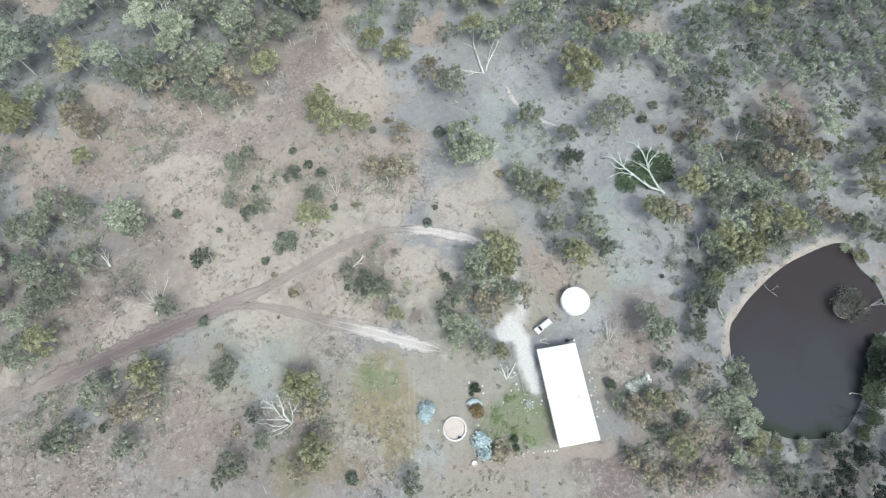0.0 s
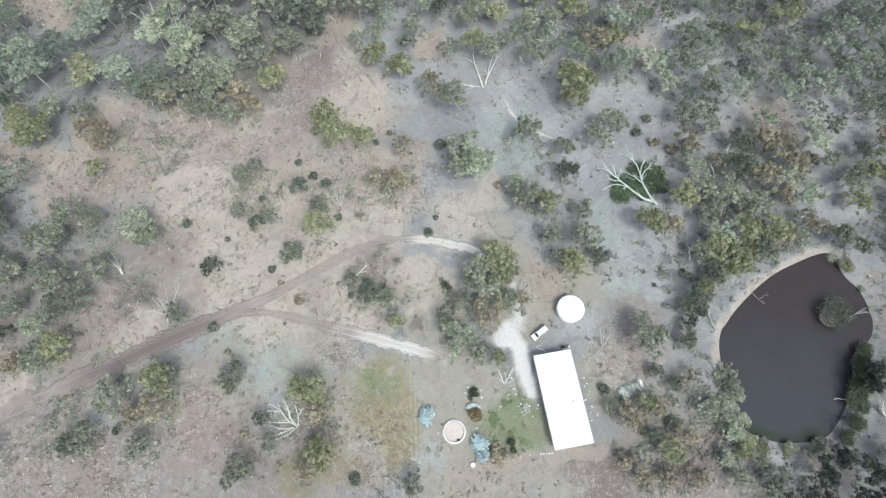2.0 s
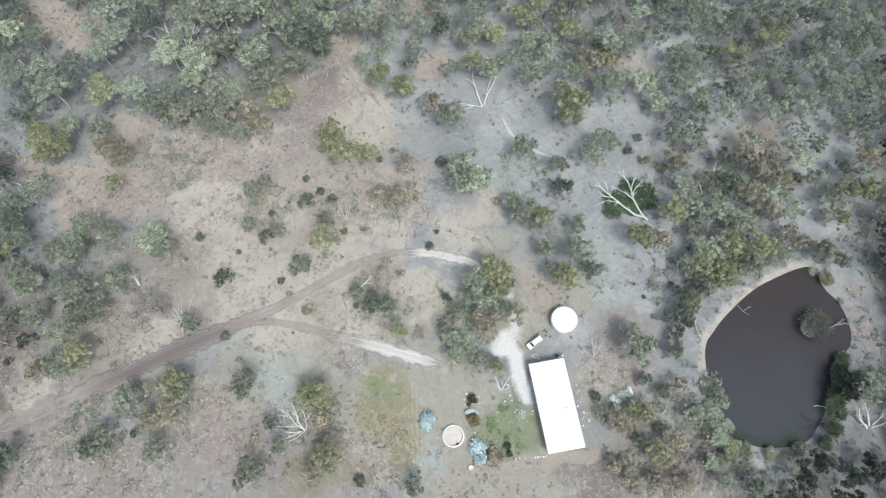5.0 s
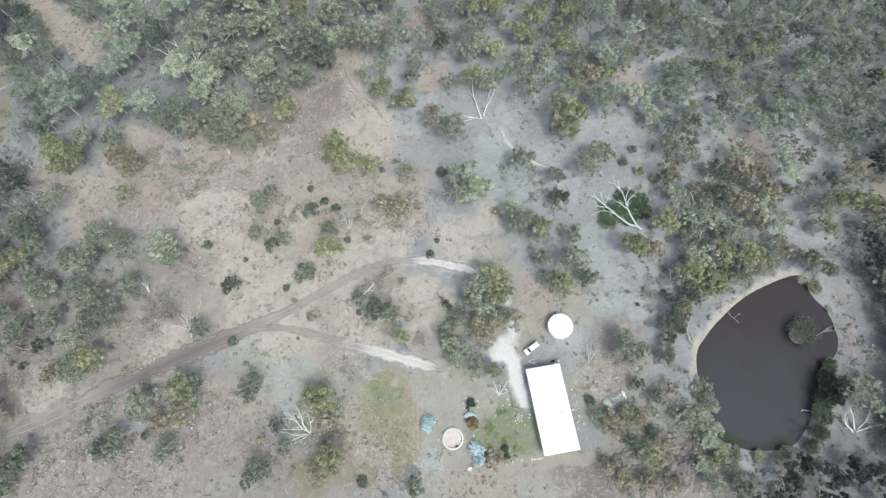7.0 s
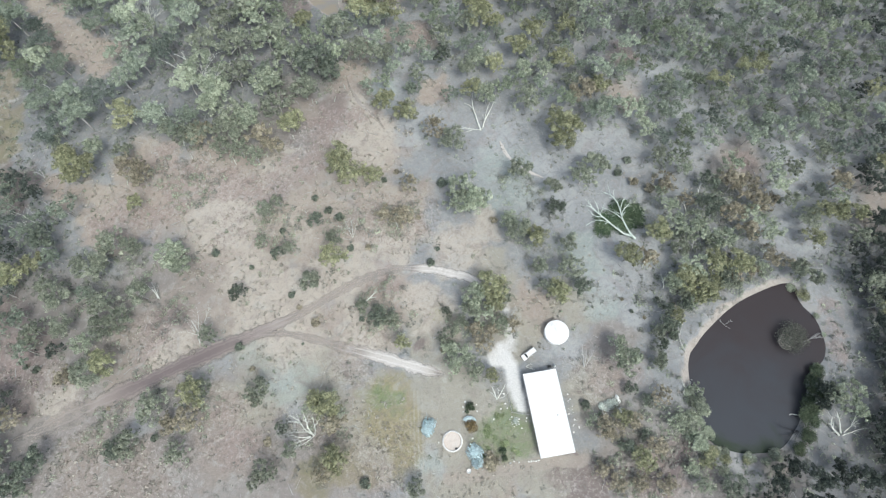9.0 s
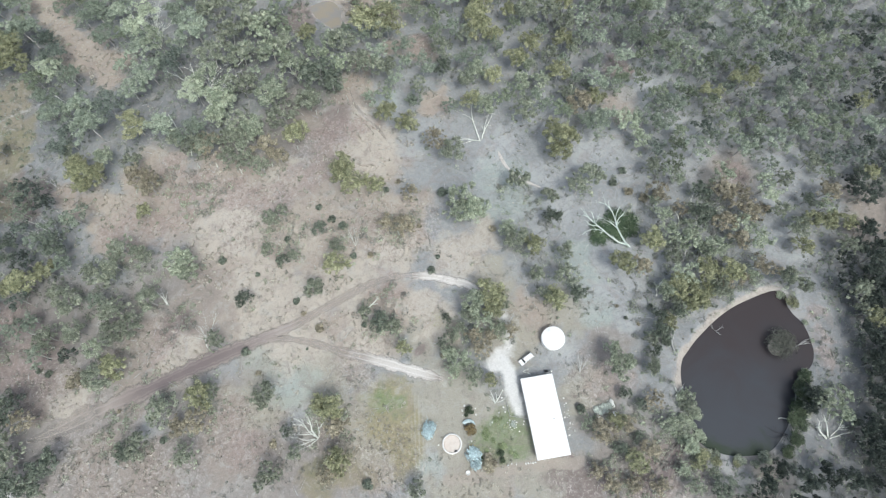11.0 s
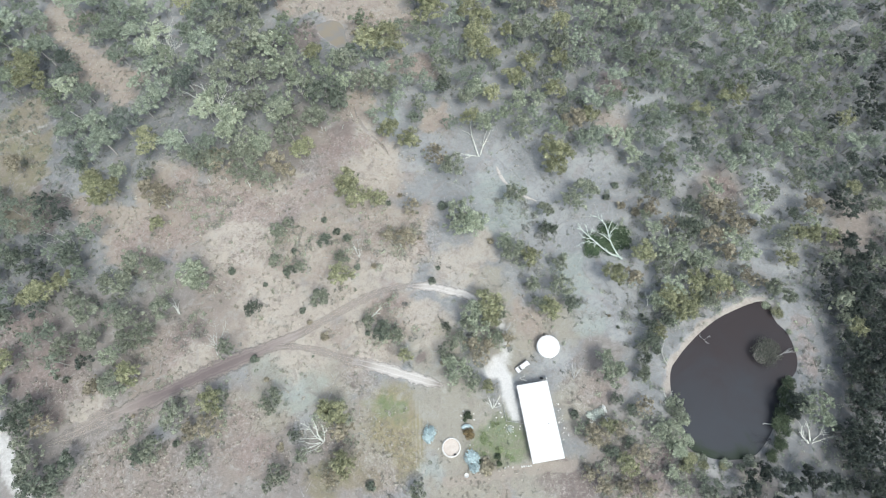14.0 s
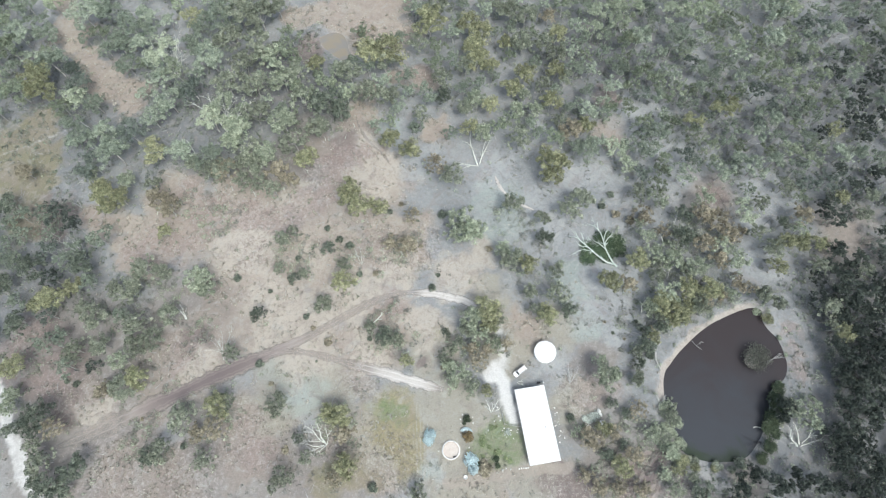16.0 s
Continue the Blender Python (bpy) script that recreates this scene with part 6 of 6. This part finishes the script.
# ---- the homestead ----
def box(bm, x, y, z, sx, sy, sz, bevel=0.0):
    m = Matrix.Translation((x, y, z)) @ Matrix.Diagonal((sx, sy, sz, 1))
    v = bmesh.ops.create_cube(bm, size=1, matrix=m)["verts"]
    if bevel:
        bmesh.ops.bevel(bm, geom=list({e for q in v for e in q.link_edges}), offset=bevel, segments=2, affect="EDGES")
    return v


def boxed(name, x, y, z, sx, sy, sz, material, parent=None, label="", bevel=0.0):
    bm = bmesh.new()
    box(bm, x, y, z, sx, sy, sz, bevel)
    return part(name, bm, material, parent, label)


def turned(name, profile, material, parent=None, label="", steps=48):
    """A round thing from (radius, height) pairs."""
    verts, faces = [], []
    for r, z in profile:
        verts += [(r * math.cos(6.2832 * k / steps), r * math.sin(6.2832 * k / steps), z) for k in range(steps)]
    for i in range(len(profile) - 1):
        faces += [(i * steps + k, i * steps + (k + 1) % steps, (i + 1) * steps + (k + 1) % steps, (i + 1) * steps + k) for k in range(steps)]
    faces.append(tuple(range((len(profile) - 1) * steps, len(profile) * steps)))
    return mesh_ob(name, verts, faces, material, parent, label)


def corrugated(length, width, waves_n, depth):
    """A ribbed sheet, ribs along y, with thickness; centred."""
    n, verts, faces = waves_n * 4, [], []
    for k in range(n + 1):
        x, z = -width / 2 + width * k / n, (0, depth, depth, 0)[k % 4]
        verts += [(x, -length / 2, z), (x, length / 2, z), (x, length / 2, z - 0.02), (x, -length / 2, z - 0.02)]
    for k in range(n):
        o = 4 * k
        faces += [(o, o + 4, o + 5, o + 1), (o + 3, o + 2, o + 6, o + 7), (o, o + 3, o + 7, o + 4), (o + 1, o + 5, o + 6, o + 2)]
    faces += [(0, 1, 2, 3), (4 * n + 3, 4 * n + 2, 4 * n + 1, 4 * n)]
    me = bpy.data.meshes.new("roof_sheet")
    me.from_pydata(verts, [], faces)
    me.materials.append(WHITE_METAL)
    return me


W, L, EAVE, RIDGE = 9.9, 23.4, 3.2, 3.55
house = new("house")
house.matrix_basis = pose(29.1, 7.95, 0, 0, 0, 12.7)
tagged(house, "long low homestead shed under a bright white metal gable roof", "house")
wall_w, wall_l = W - 0.9, L - 0.9
for side in (-1, 1):
    boxed("wall", side * (wall_w / 2 - 0.06), 0, EAVE / 2 - 0.05, 0.12, wall_l, EAVE, WALL_METAL, house)
    bm = bmesh.new()
    y0 = side * (wall_l / 2 - 0.06)
    h = RIDGE - 0.12
    prof = [(-wall_w / 2, 0), (wall_w / 2, 0), (wall_w / 2, EAVE - 0.05), (0, h), (-wall_w / 2, EAVE - 0.05)]
    a = [bm.verts.new((x, y0 - 0.06, z)) for x, z in prof]
    b = [bm.verts.new((x, y0 + 0.06, z)) for x, z in prof]
    bm.faces.new(a), bm.faces.new(b[::-1])
    for k in range(5):
        bm.faces.new((a[k], b[k], b[(k + 1) % 5], a[(k + 1) % 5]))
    bmesh.ops.recalc_face_normals(bm, faces=bm.faces)
    part("wall", bm, WALL_METAL, house)
slope = math.atan2(RIDGE - EAVE, W / 2)
half = W / 2 / math.cos(slope)
sheets = 26
sheet_mesh = corrugated(half, L / sheets + 0.02, 4, 0.045)
for side in (-1, 1):
    for k in range(sheets):
        o = new("roof_sheet", sheet_mesh)
        o.parent = house
        o.matrix_basis = Matrix.Translation((side * W / 4, -L / 2 + (k + 0.5) * L / sheets, (EAVE + RIDGE) / 2 + 0.004 * (k % 2))) @ Matrix.Rotation(side * slope, 4, "Y") @ Matrix.Rotation(radians(90), 4, "Z")
    boxed("gutter", side * (W / 2 + 0.05), 0, EAVE - 0.06, 0.13, L, 0.12, STEEL, house, "white metal gutter", 0.02)
    boxed("barge_board", 0, side * (L / 2 + 0.02), EAVE - 0.03, W - 0.2, 0.03, 0.14, WHITE_METAL, house)
boxed("ridge_cap", 0, 0, RIDGE + 0.05, 0.45, L + 0.05, 0.05, WHITE_METAL, house, "white folded ridge capping", 0.02)
vent = turned("roof_vent", [(0.16, 3.5), (0.16, 3.75), (0.24, 3.78), (0.24, 3.92), (0.05, 4.0)], STEEL, house, "small round metal roof vent", 16)
vent.location = (2.3, -1.2, -0.12)
for k, y in enumerate((-7.5, -2.5, 3.0, 8.0)):
    for side in (-1, 1):
        win = boxed("window", side * (wall_w / 2 + 0.02), y, 1.55, 0.06, 1.5, 1.0, GLASS, house, "dark aluminium-framed window")
        for dy in (-0.78, 0, 0.78):
            boxed("frame", side * (wall_w / 2 + 0.04), y + dy, 1.55, 0.08, 0.06, 1.1, STEEL, win)
door = boxed("door", -(wall_w / 2 + 0.02), 0.3, 1.03, 0.06, 0.9, 2.05, PVC, house, "white entrance door")
boxed("door_handle", -(wall_w / 2 + 0.07), 0.6, 1.0, 0.05, 0.03, 0.14, STEEL, door)

# flue and posts against the north gable
flue = new("stove_flue")
flue.location = (30.9, 21.3, 0)
tagged(flue, "white metal stove flue and bracket at the house's gable", "flue")
turned("pipe", [(0.14, 0), (0.14, 4.0), (0.24, 4.02), (0.24, 4.12), (0.05, 4.3)], STEEL, flue, "", 14)
boxed("bracket", 0, -0.4, 3.0, 0.06, 0.8, 0.06, DARK, flue)
boxed("fuel_box", -0.9, 0.1, 0.45, 0.9, 0.6, 0.9, DARK, flue, "black fuel box", 0.03)
boxed("gas_bottle_rack", 0.6, 0.2, 0.7, 0.5, 0.5, 1.4, PVC, flue, "white cabinet", 0.04)

# water tank
tank = new("water_tank")
tank.location = (32.1, 31.6, 0)
tagged(tank, "big round white water tank with a shallow cone roof", "water tank")
wall_profile = [(3.60, 0.0)]
for k in range(12):
    wall_profile += [(3.60, 0.1 + 0.18 * k), (3.64, 0.19 + 0.18 * k)]
turned("tank_wall", wall_profile + [(3.6, 2.30)], WHITE_METAL, tank, "ribbed white tank wall", 64)
for k in range(16):
    a0, a1 = 6.2832 * k / 16, 6.2832 * (k + 1) / 16
    v, f = [], []
    for a in (a0 + 0.004, (a0 + a1) / 2, a1 - 0.004):
        for r, z in ((0.3, 2.82), (2.0, 2.62), (3.72, 2.30), (3.72, 2.24)):
            v.append((r * math.cos(a), r * math.sin(a), z + (0.03 if a != (a0 + a1) / 2 else 0)))
    f = [(4 * i + j, 4 * i + j + 1, 4 * i + 5 + j, 4 * i + 4 + j) for i in range(2) for j in range(3)]
    mesh_ob("roof_panel", v, [q[::-1] for q in f], WHITE_METAL, tank)
turned("roof_cap", [(0.42, 2.80), (0.40, 2.90), (0.1, 2.95)], WHITE_METAL, tank, "", 20)
hatch = boxed("hatch", 2.4, -1.6, 2.58, 0.7, 0.7, 0.1, WHITE_METAL, tank, "square access hatch", 0.02)
boxed("hatch_handle", 2.4, -1.9, 2.66, 0.2, 0.03, 0.05, STEEL, hatch)
pipe_v, pipe_f = tube([(0.8, -3.75, 0.0), (0.8, -3.75, 2.2), (0.75, -3.3, 2.5)], [0.06, 0.06, 0.06], 8)
mesh_ob("inlet_pipe", pipe_v, pipe_f, PVC, tank, "white inlet pipe")


# parked wagon
def wagon(x, y, turn):
    car = new("car")
    car.matrix_basis = pose(x, y, 0, 0, 0, turn)
    tagged(car, "white long-roofed wagon parked beside the water tank", "car")

    def slab(name, prof, w, material, parent, label="", top=None):
        bm = bmesh.new()
        n = len(prof)
        a = [bm.verts.new((px, -(w if top is None or pz < top[0] else top[1]) / 2, pz)) for px, pz in prof]
        b = [bm.verts.new((px, (w if top is None or pz < top[0] else top[1]) / 2, pz)) for px, pz in prof]
        bm.faces.new(a), bm.faces.new(b[::-1])
        for k in range(n):
            bm.faces.new((a[k], b[k], b[(k + 1) % n], a[(k + 1) % n]))
        bmesh.ops.recalc_face_normals(bm, faces=bm.faces)
        bmesh.ops.bevel(bm, geom=bm.edges[:], offset=0.05, segments=2, affect="EDGES")
        return part(name, bm, material, parent, label)

    slab("body", [(-2.45, 0.42), (2.5, 0.42), (2.52, 0.78), (2.35, 0.98), (1.35, 1.10), (-2.45, 1.10), (-2.5, 0.7)], 1.82, CAR_PAINT, car)
    slab("cabin", [(1.45, 1.05), (0.72, 1.74), (-2.25, 1.80), (-2.48, 1.05)], 1.78, CAR_PAINT, car, "white roof and pillars", (1.5, 1.46))
    glass = bmesh.new()
    q = [(1.36, -0.70, 1.21), (1.36, 0.70, 1.21), (0.92, 0.62, 1.62), (0.92, -0.62, 1.62)]
    glass.faces.new([glass.verts.new((px + 0.02, py, pz + 0.03)) for px, py, pz in q])
    ext = bmesh.ops.extrude_face_region(glass, geom=glass.faces[:])
    bmesh.ops.translate(glass, vec=(-0.03, 0, -0.03), verts=[g for g in ext["geom"] if isinstance(g, bmesh.types.BMVert)])
    part("windscreen", glass, GLASS, car)
    boxed("rear_window", -2.38, 0, 1.5, 0.05, 1.3, 0.42, GLASS, car, "", 0.01)
    for side in (-1, 1):
        for k, (cx, w) in enumerate(((0.35, 0.85), (-0.65, 0.95), (-1.65, 0.8))):
            s = boxed("side_window", 0, 0, 0, w, 0.03, 0.42, GLASS, car)
            s.matrix_basis = Matrix.Translation((cx, side * 0.805, 1.42)) @ Matrix.Rotation(side * 0.24, 4, "X")
        for cx in (1.55, -1.5):
            wheel = new("wheel")
            wheel.parent = car
            wheel.matrix_basis = pose(cx, side * 0.80, 0.36, 90, 0, 0)
            turned("tyre", [(0.20, -0.12), (0.33, -0.12), (0.36, -0.08), (0.36, 0.08), (0.33, 0.12), (0.20, 0.12)], DARK, wheel, "", 20)
            turned("rim", [(0.05, -0.125), (0.20, -0.11), (0.20, 0.11), (0.05, 0.125)], STEEL, wheel, "", 16)
        boxed("headlight", 2.46, side * 0.65, 0.80, 0.12, 0.34, 0.16, LAMP_GLASS, car, "clear headlight", 0.03)
        boxed("tail_light", -2.47, side * 0.82, 0.95, 0.08, 0.14, 0.34, RED_GLASS, car, "red tail light", 0.02)
        boxed("mirror", 1.05, side * 1.0, 1.18, 0.12, 0.2, 0.16, DARK, car, "black door mirror", 0.03)
        boxed("roof_rail", -0.8, side * 0.62, 1.82, 2.2, 0.04, 0.04, STEEL, car)
    boxed("bumper", 2.5, 0, 0.52, 0.14, 1.8, 0.22, DARK, car, "dark front bumper", 0.04)
    boxed("bumper", -2.5, 0, 0.52, 0.14, 1.8, 0.22, DARK, car, "dark rear bumper", 0.04)
    return car


wagon(23.8, 24.75, 219.5)

# round sand-filled ring
ring = new("stock_tank")
ring.location = (1.8, -1.5, z_at(1.8, -1.5))
tagged(ring, "round low concrete tank with white rim and sandy floor", "stock tank")
turned("rim_wall", [(2.78, -0.1), (2.80, 0.66), (2.77, 0.70), (2.62, 0.71), (2.58, 0.66), (2.56, 0.16), (2.56, 0.1)], PVC, ring, "white-rimmed concrete ring")
turned("sand_floor", [(2.56, 0.1), (2.50, 0.14), (2.2, 0.24), (0.6, 0.28)], SAND, ring, "pale pinkish sand")
turned("footing", [(3.05, -0.1), (3.02, 0.05), (2.80, 0.06), (2.80, -0.1)], CONCRETE, ring, "grey footing round the ring")
boxed("pump_box", 1.3, -2.0, 0.45, 0.9, 0.5, 0.5, DARK, ring, "dark pump box", 0.05)
for dx, dy in ((-0.5, 0.1), (0.4, 0.8), (0.9, -0.6)):
    boxed("stone", dx, dy, 0.25, 0.25, 0.2, 0.12, GREYWOOD, ring, "", 0.05)

# garden
for x, y, r in ((-5.5, 2.6, 1.9), (-5.4, 1.2, 1.8), (8.1, -4.3, 2.3), (9.0, -6.8, 1.7)):
    bush("blue", x, y, r * 1.28, r * 0.9, "rounded garden shrub thick with pale blue flowers", "flowering_shrub", "blue garden shrubs")
bush("garden", 6.7, 8.2, 1.6, 2.2, "dark green clipped garden shrub")
for x, y, r in ((17.0, -5.2, 1.15), (16.2, -3.3, 1.3), (5.7, 7.0, 0.8), (10.7, -5.1, 0.9)):
    bush("garden", x, y, r, r * 1.1, "dark green clipped garden shrub")
for x, y in [(12.8, -4.7), (13.2, -7.8), (14.2, -6.2), (12.3, -6.7)]:
    bush("brown", x, y, 1.7, 1.6, "straggling olive-brown garden shrub", group="olive garden shrubs")
bush("orange", 7.0, 2.8, 2.3, 2.2, "rust-brown leafy garden shrub")
bush("yellow", 7.8, -2.1, 1.4, 0.8, "low yellow-flowered plant in the garden", "flowering_plant")
bush("mint", 19.9, 5.0, 1.3, 0.5, "pale garden plant inside a ring of stones", "garden_plant")

for k in range(14):
    x, y = rng.uniform(10.5, 24.0), rng.uniform(-5.0, 8.0)
    if x > 20.5 + 0.25 * (8 - y) or math.hypot(x - 19.9, y - 5) < 2.2:
        continue
    bush("turf", x, y, rng.uniform(0.8, 1.6), rng.uniform(0.15, 0.25), "small leafy garden plant on patchy lawn", "garden_plant", "garden plants")

v, f = [], []
for i in range(13):
    a = math.radians(20 + 140 * i / 12)
    for r, z in ((0.9, 0.75), (1.4, 1.05), (1.95, 0.80), (1.98, 0.74), (1.4, 0.98), (0.92, 0.70)):
        v.append((1.1 * r * math.cos(a), r * math.sin(a), z + 0.05 * math.sin(9 * a)))
for i in range(12):
    f += [(6 * i + j, 6 * i + (j + 1) % 6, 6 * i + 6 + (j + 1) % 6, 6 * i + 6 + j) for j in range(6)]
tarp = new("shade_sail")
tarp.location = (6.5, 3.8, z_at(6.5, 3.8))
tagged(tarp, "pale blue curved tarpaulin shelter between garden shrubs", "shelter")
mesh_ob("canopy", v, f, TARP, tarp)
for a in (25, 90, 155):
    pv, pf = tube([(1.1 * 1.85 * math.cos(radians(a)), 1.85 * math.sin(radians(a)), -0.1), (1.1 * 1.85 * math.cos(radians(a)), 1.85 * math.sin(radians(a)), 0.82)], [0.04, 0.04], 6)
    mesh_ob("pole", pv, pf, STEEL, tarp)

tub = new("tub")
tub.location = (6.9, -9.2, z_at(6.9, -9.2))
tagged(tub, "white plastic tub standing on bare ground", "tub")
turned("shell", [(0.50, 0.0), (0.62, 0.55), (0.66, 0.56), (0.66, 0.6), (0.58, 0.6), (0.50, 0.1)], PVC, tub, "", 24)
boxed("handle", 0.68, 0, 0.45, 0.06, 0.2, 0.05, DARK, tub)


def stone_mesh(seed):
    bm = bmesh.new()
    bmesh.ops.create_icosphere(bm, subdivisions=2, radius=0.5)
    for q in bm.verts:
        q.co *= 0.8 + 0.5 * noise.noise(q.co * 2.2 + Vector((seed * 7.1, 0, 0)))
        q.co.z = max(q.co.z * 0.7, -0.22)
    me = bpy.data.meshes.new("stone")
    bm.to_mesh(me)
    bm.free()
    me.materials.append(STONE)
    return me


STONES = [stone_mesh(k) for k in range(5)]


def stone(x, y, s, label, group):
    o = new("stone", rng.choice(STONES))
    o.matrix_basis = Matrix.Translation((x, y, z_at(x, y) + 0.16 * s)) @ Matrix.Rotation(rng.uniform(0, 6.3), 4, "Z") @ Matrix.Diagonal((s, s * rng.uniform(0.7, 1), s, 1))
    return tagged(o, label, "stone", group)


for x, y in ((18.6, -6.4), (19.7, -5.9), (21.1, -6.1), (23.9, -5.7), (24.6, -5.6), (25.3, -5.4), (26.0, -5.4), (26.7, -5.2), (35.6, 8.0), (37.2, 6.5), (38.5, 4.4), (36.9, 3.0), (36.1, 12.2), (35.4, 13.6), (17.5, 8.5), (16.9, 9.9), (23.3, 6.1), (23.1, 5.2), (-2.2, -2.1), (5.0, 9.6), (4.4, 8.2), (4.6, 6.8), (8.4, 9.0), (8.6, 7.2), (16.4, 12.6), (15.6, 8.2), (13.6, 5.2), (7.6, -0.4), (21.9, 3.2)):
    stone(x, y, rng.uniform(0.5, 0.85), "pale rounded stone edging the homestead yard", "yard stones")
for k in range(16):
    u = rng.random()
    stone(35.6 + 2.6 * u + rng.gauss(0, 0.7), 13.2 - 11.5 * u + rng.gauss(0, 0.8), rng.uniform(0.2, 0.42), "small white stone strewn beside the house wall", "strewn stones")
for k in range(11):
    a = 0.571 * k
    ring_r = rng.uniform(1.0, 1.75)
    stone(19.9 + ring_r * math.cos(a), 5.0 + ring_r * math.sin(a), rng.uniform(0.35, 0.7), "white stone in a ring round a plant", "ring of stones")
for (x, y), s in zip([(49.9, 13.5), (50.4, 12.4), (50.9, 9.9), (45.7, 9.0), (44.9, 10.3), (46.8, 9.9)], (2.0, 1.7, 2.1, 1.6, 1.2, 1.8)):
    stone(x, y, s, "large white weathered boulder among scrub", "boulders")
for x, y in [(47.5, 11.3), (48.7, 12.2), (46.0, 10.7)]:
    bush("mint", x, y, 1.9, 1.0, "pale grey-green bush among white boulders", group="bushes among boulders")

# low garden fence by the drive
fence = new("garden_fence")
tagged(fence, "low grey post-and-rail garden fence beside the gravel drive", "fence")
corners = [(17.3, 13.5), (18.9, 7.4), (24.2, 7.0)]
for (x0, y0), (x1, y1) in zip(corners, corners[1:]):
    n = max(2, round(math.hypot(x1 - x0, y1 - y0) / 1.8))
    for k in range(n + 1 if (x1, y1) == corners[-1] else n):
        x, y = x0 + (x1 - x0) * k / n, y0 + (y1 - y0) * k / n
        boxed("post", x, y, z_at(x, y) + 0.42, 0.12, 0.12, 0.95, GREYWOOD, fence, "", 0.02)
    for h in (0.45, 0.80):
        rv, rf = tube([(x0, y0, z_at(x0, y0) + h), (x1, y1, z_at(x1, y1) + h)], [0.05, 0.05], 6)
        mesh_ob("rail", rv, rf, GREYWOOD, fence)
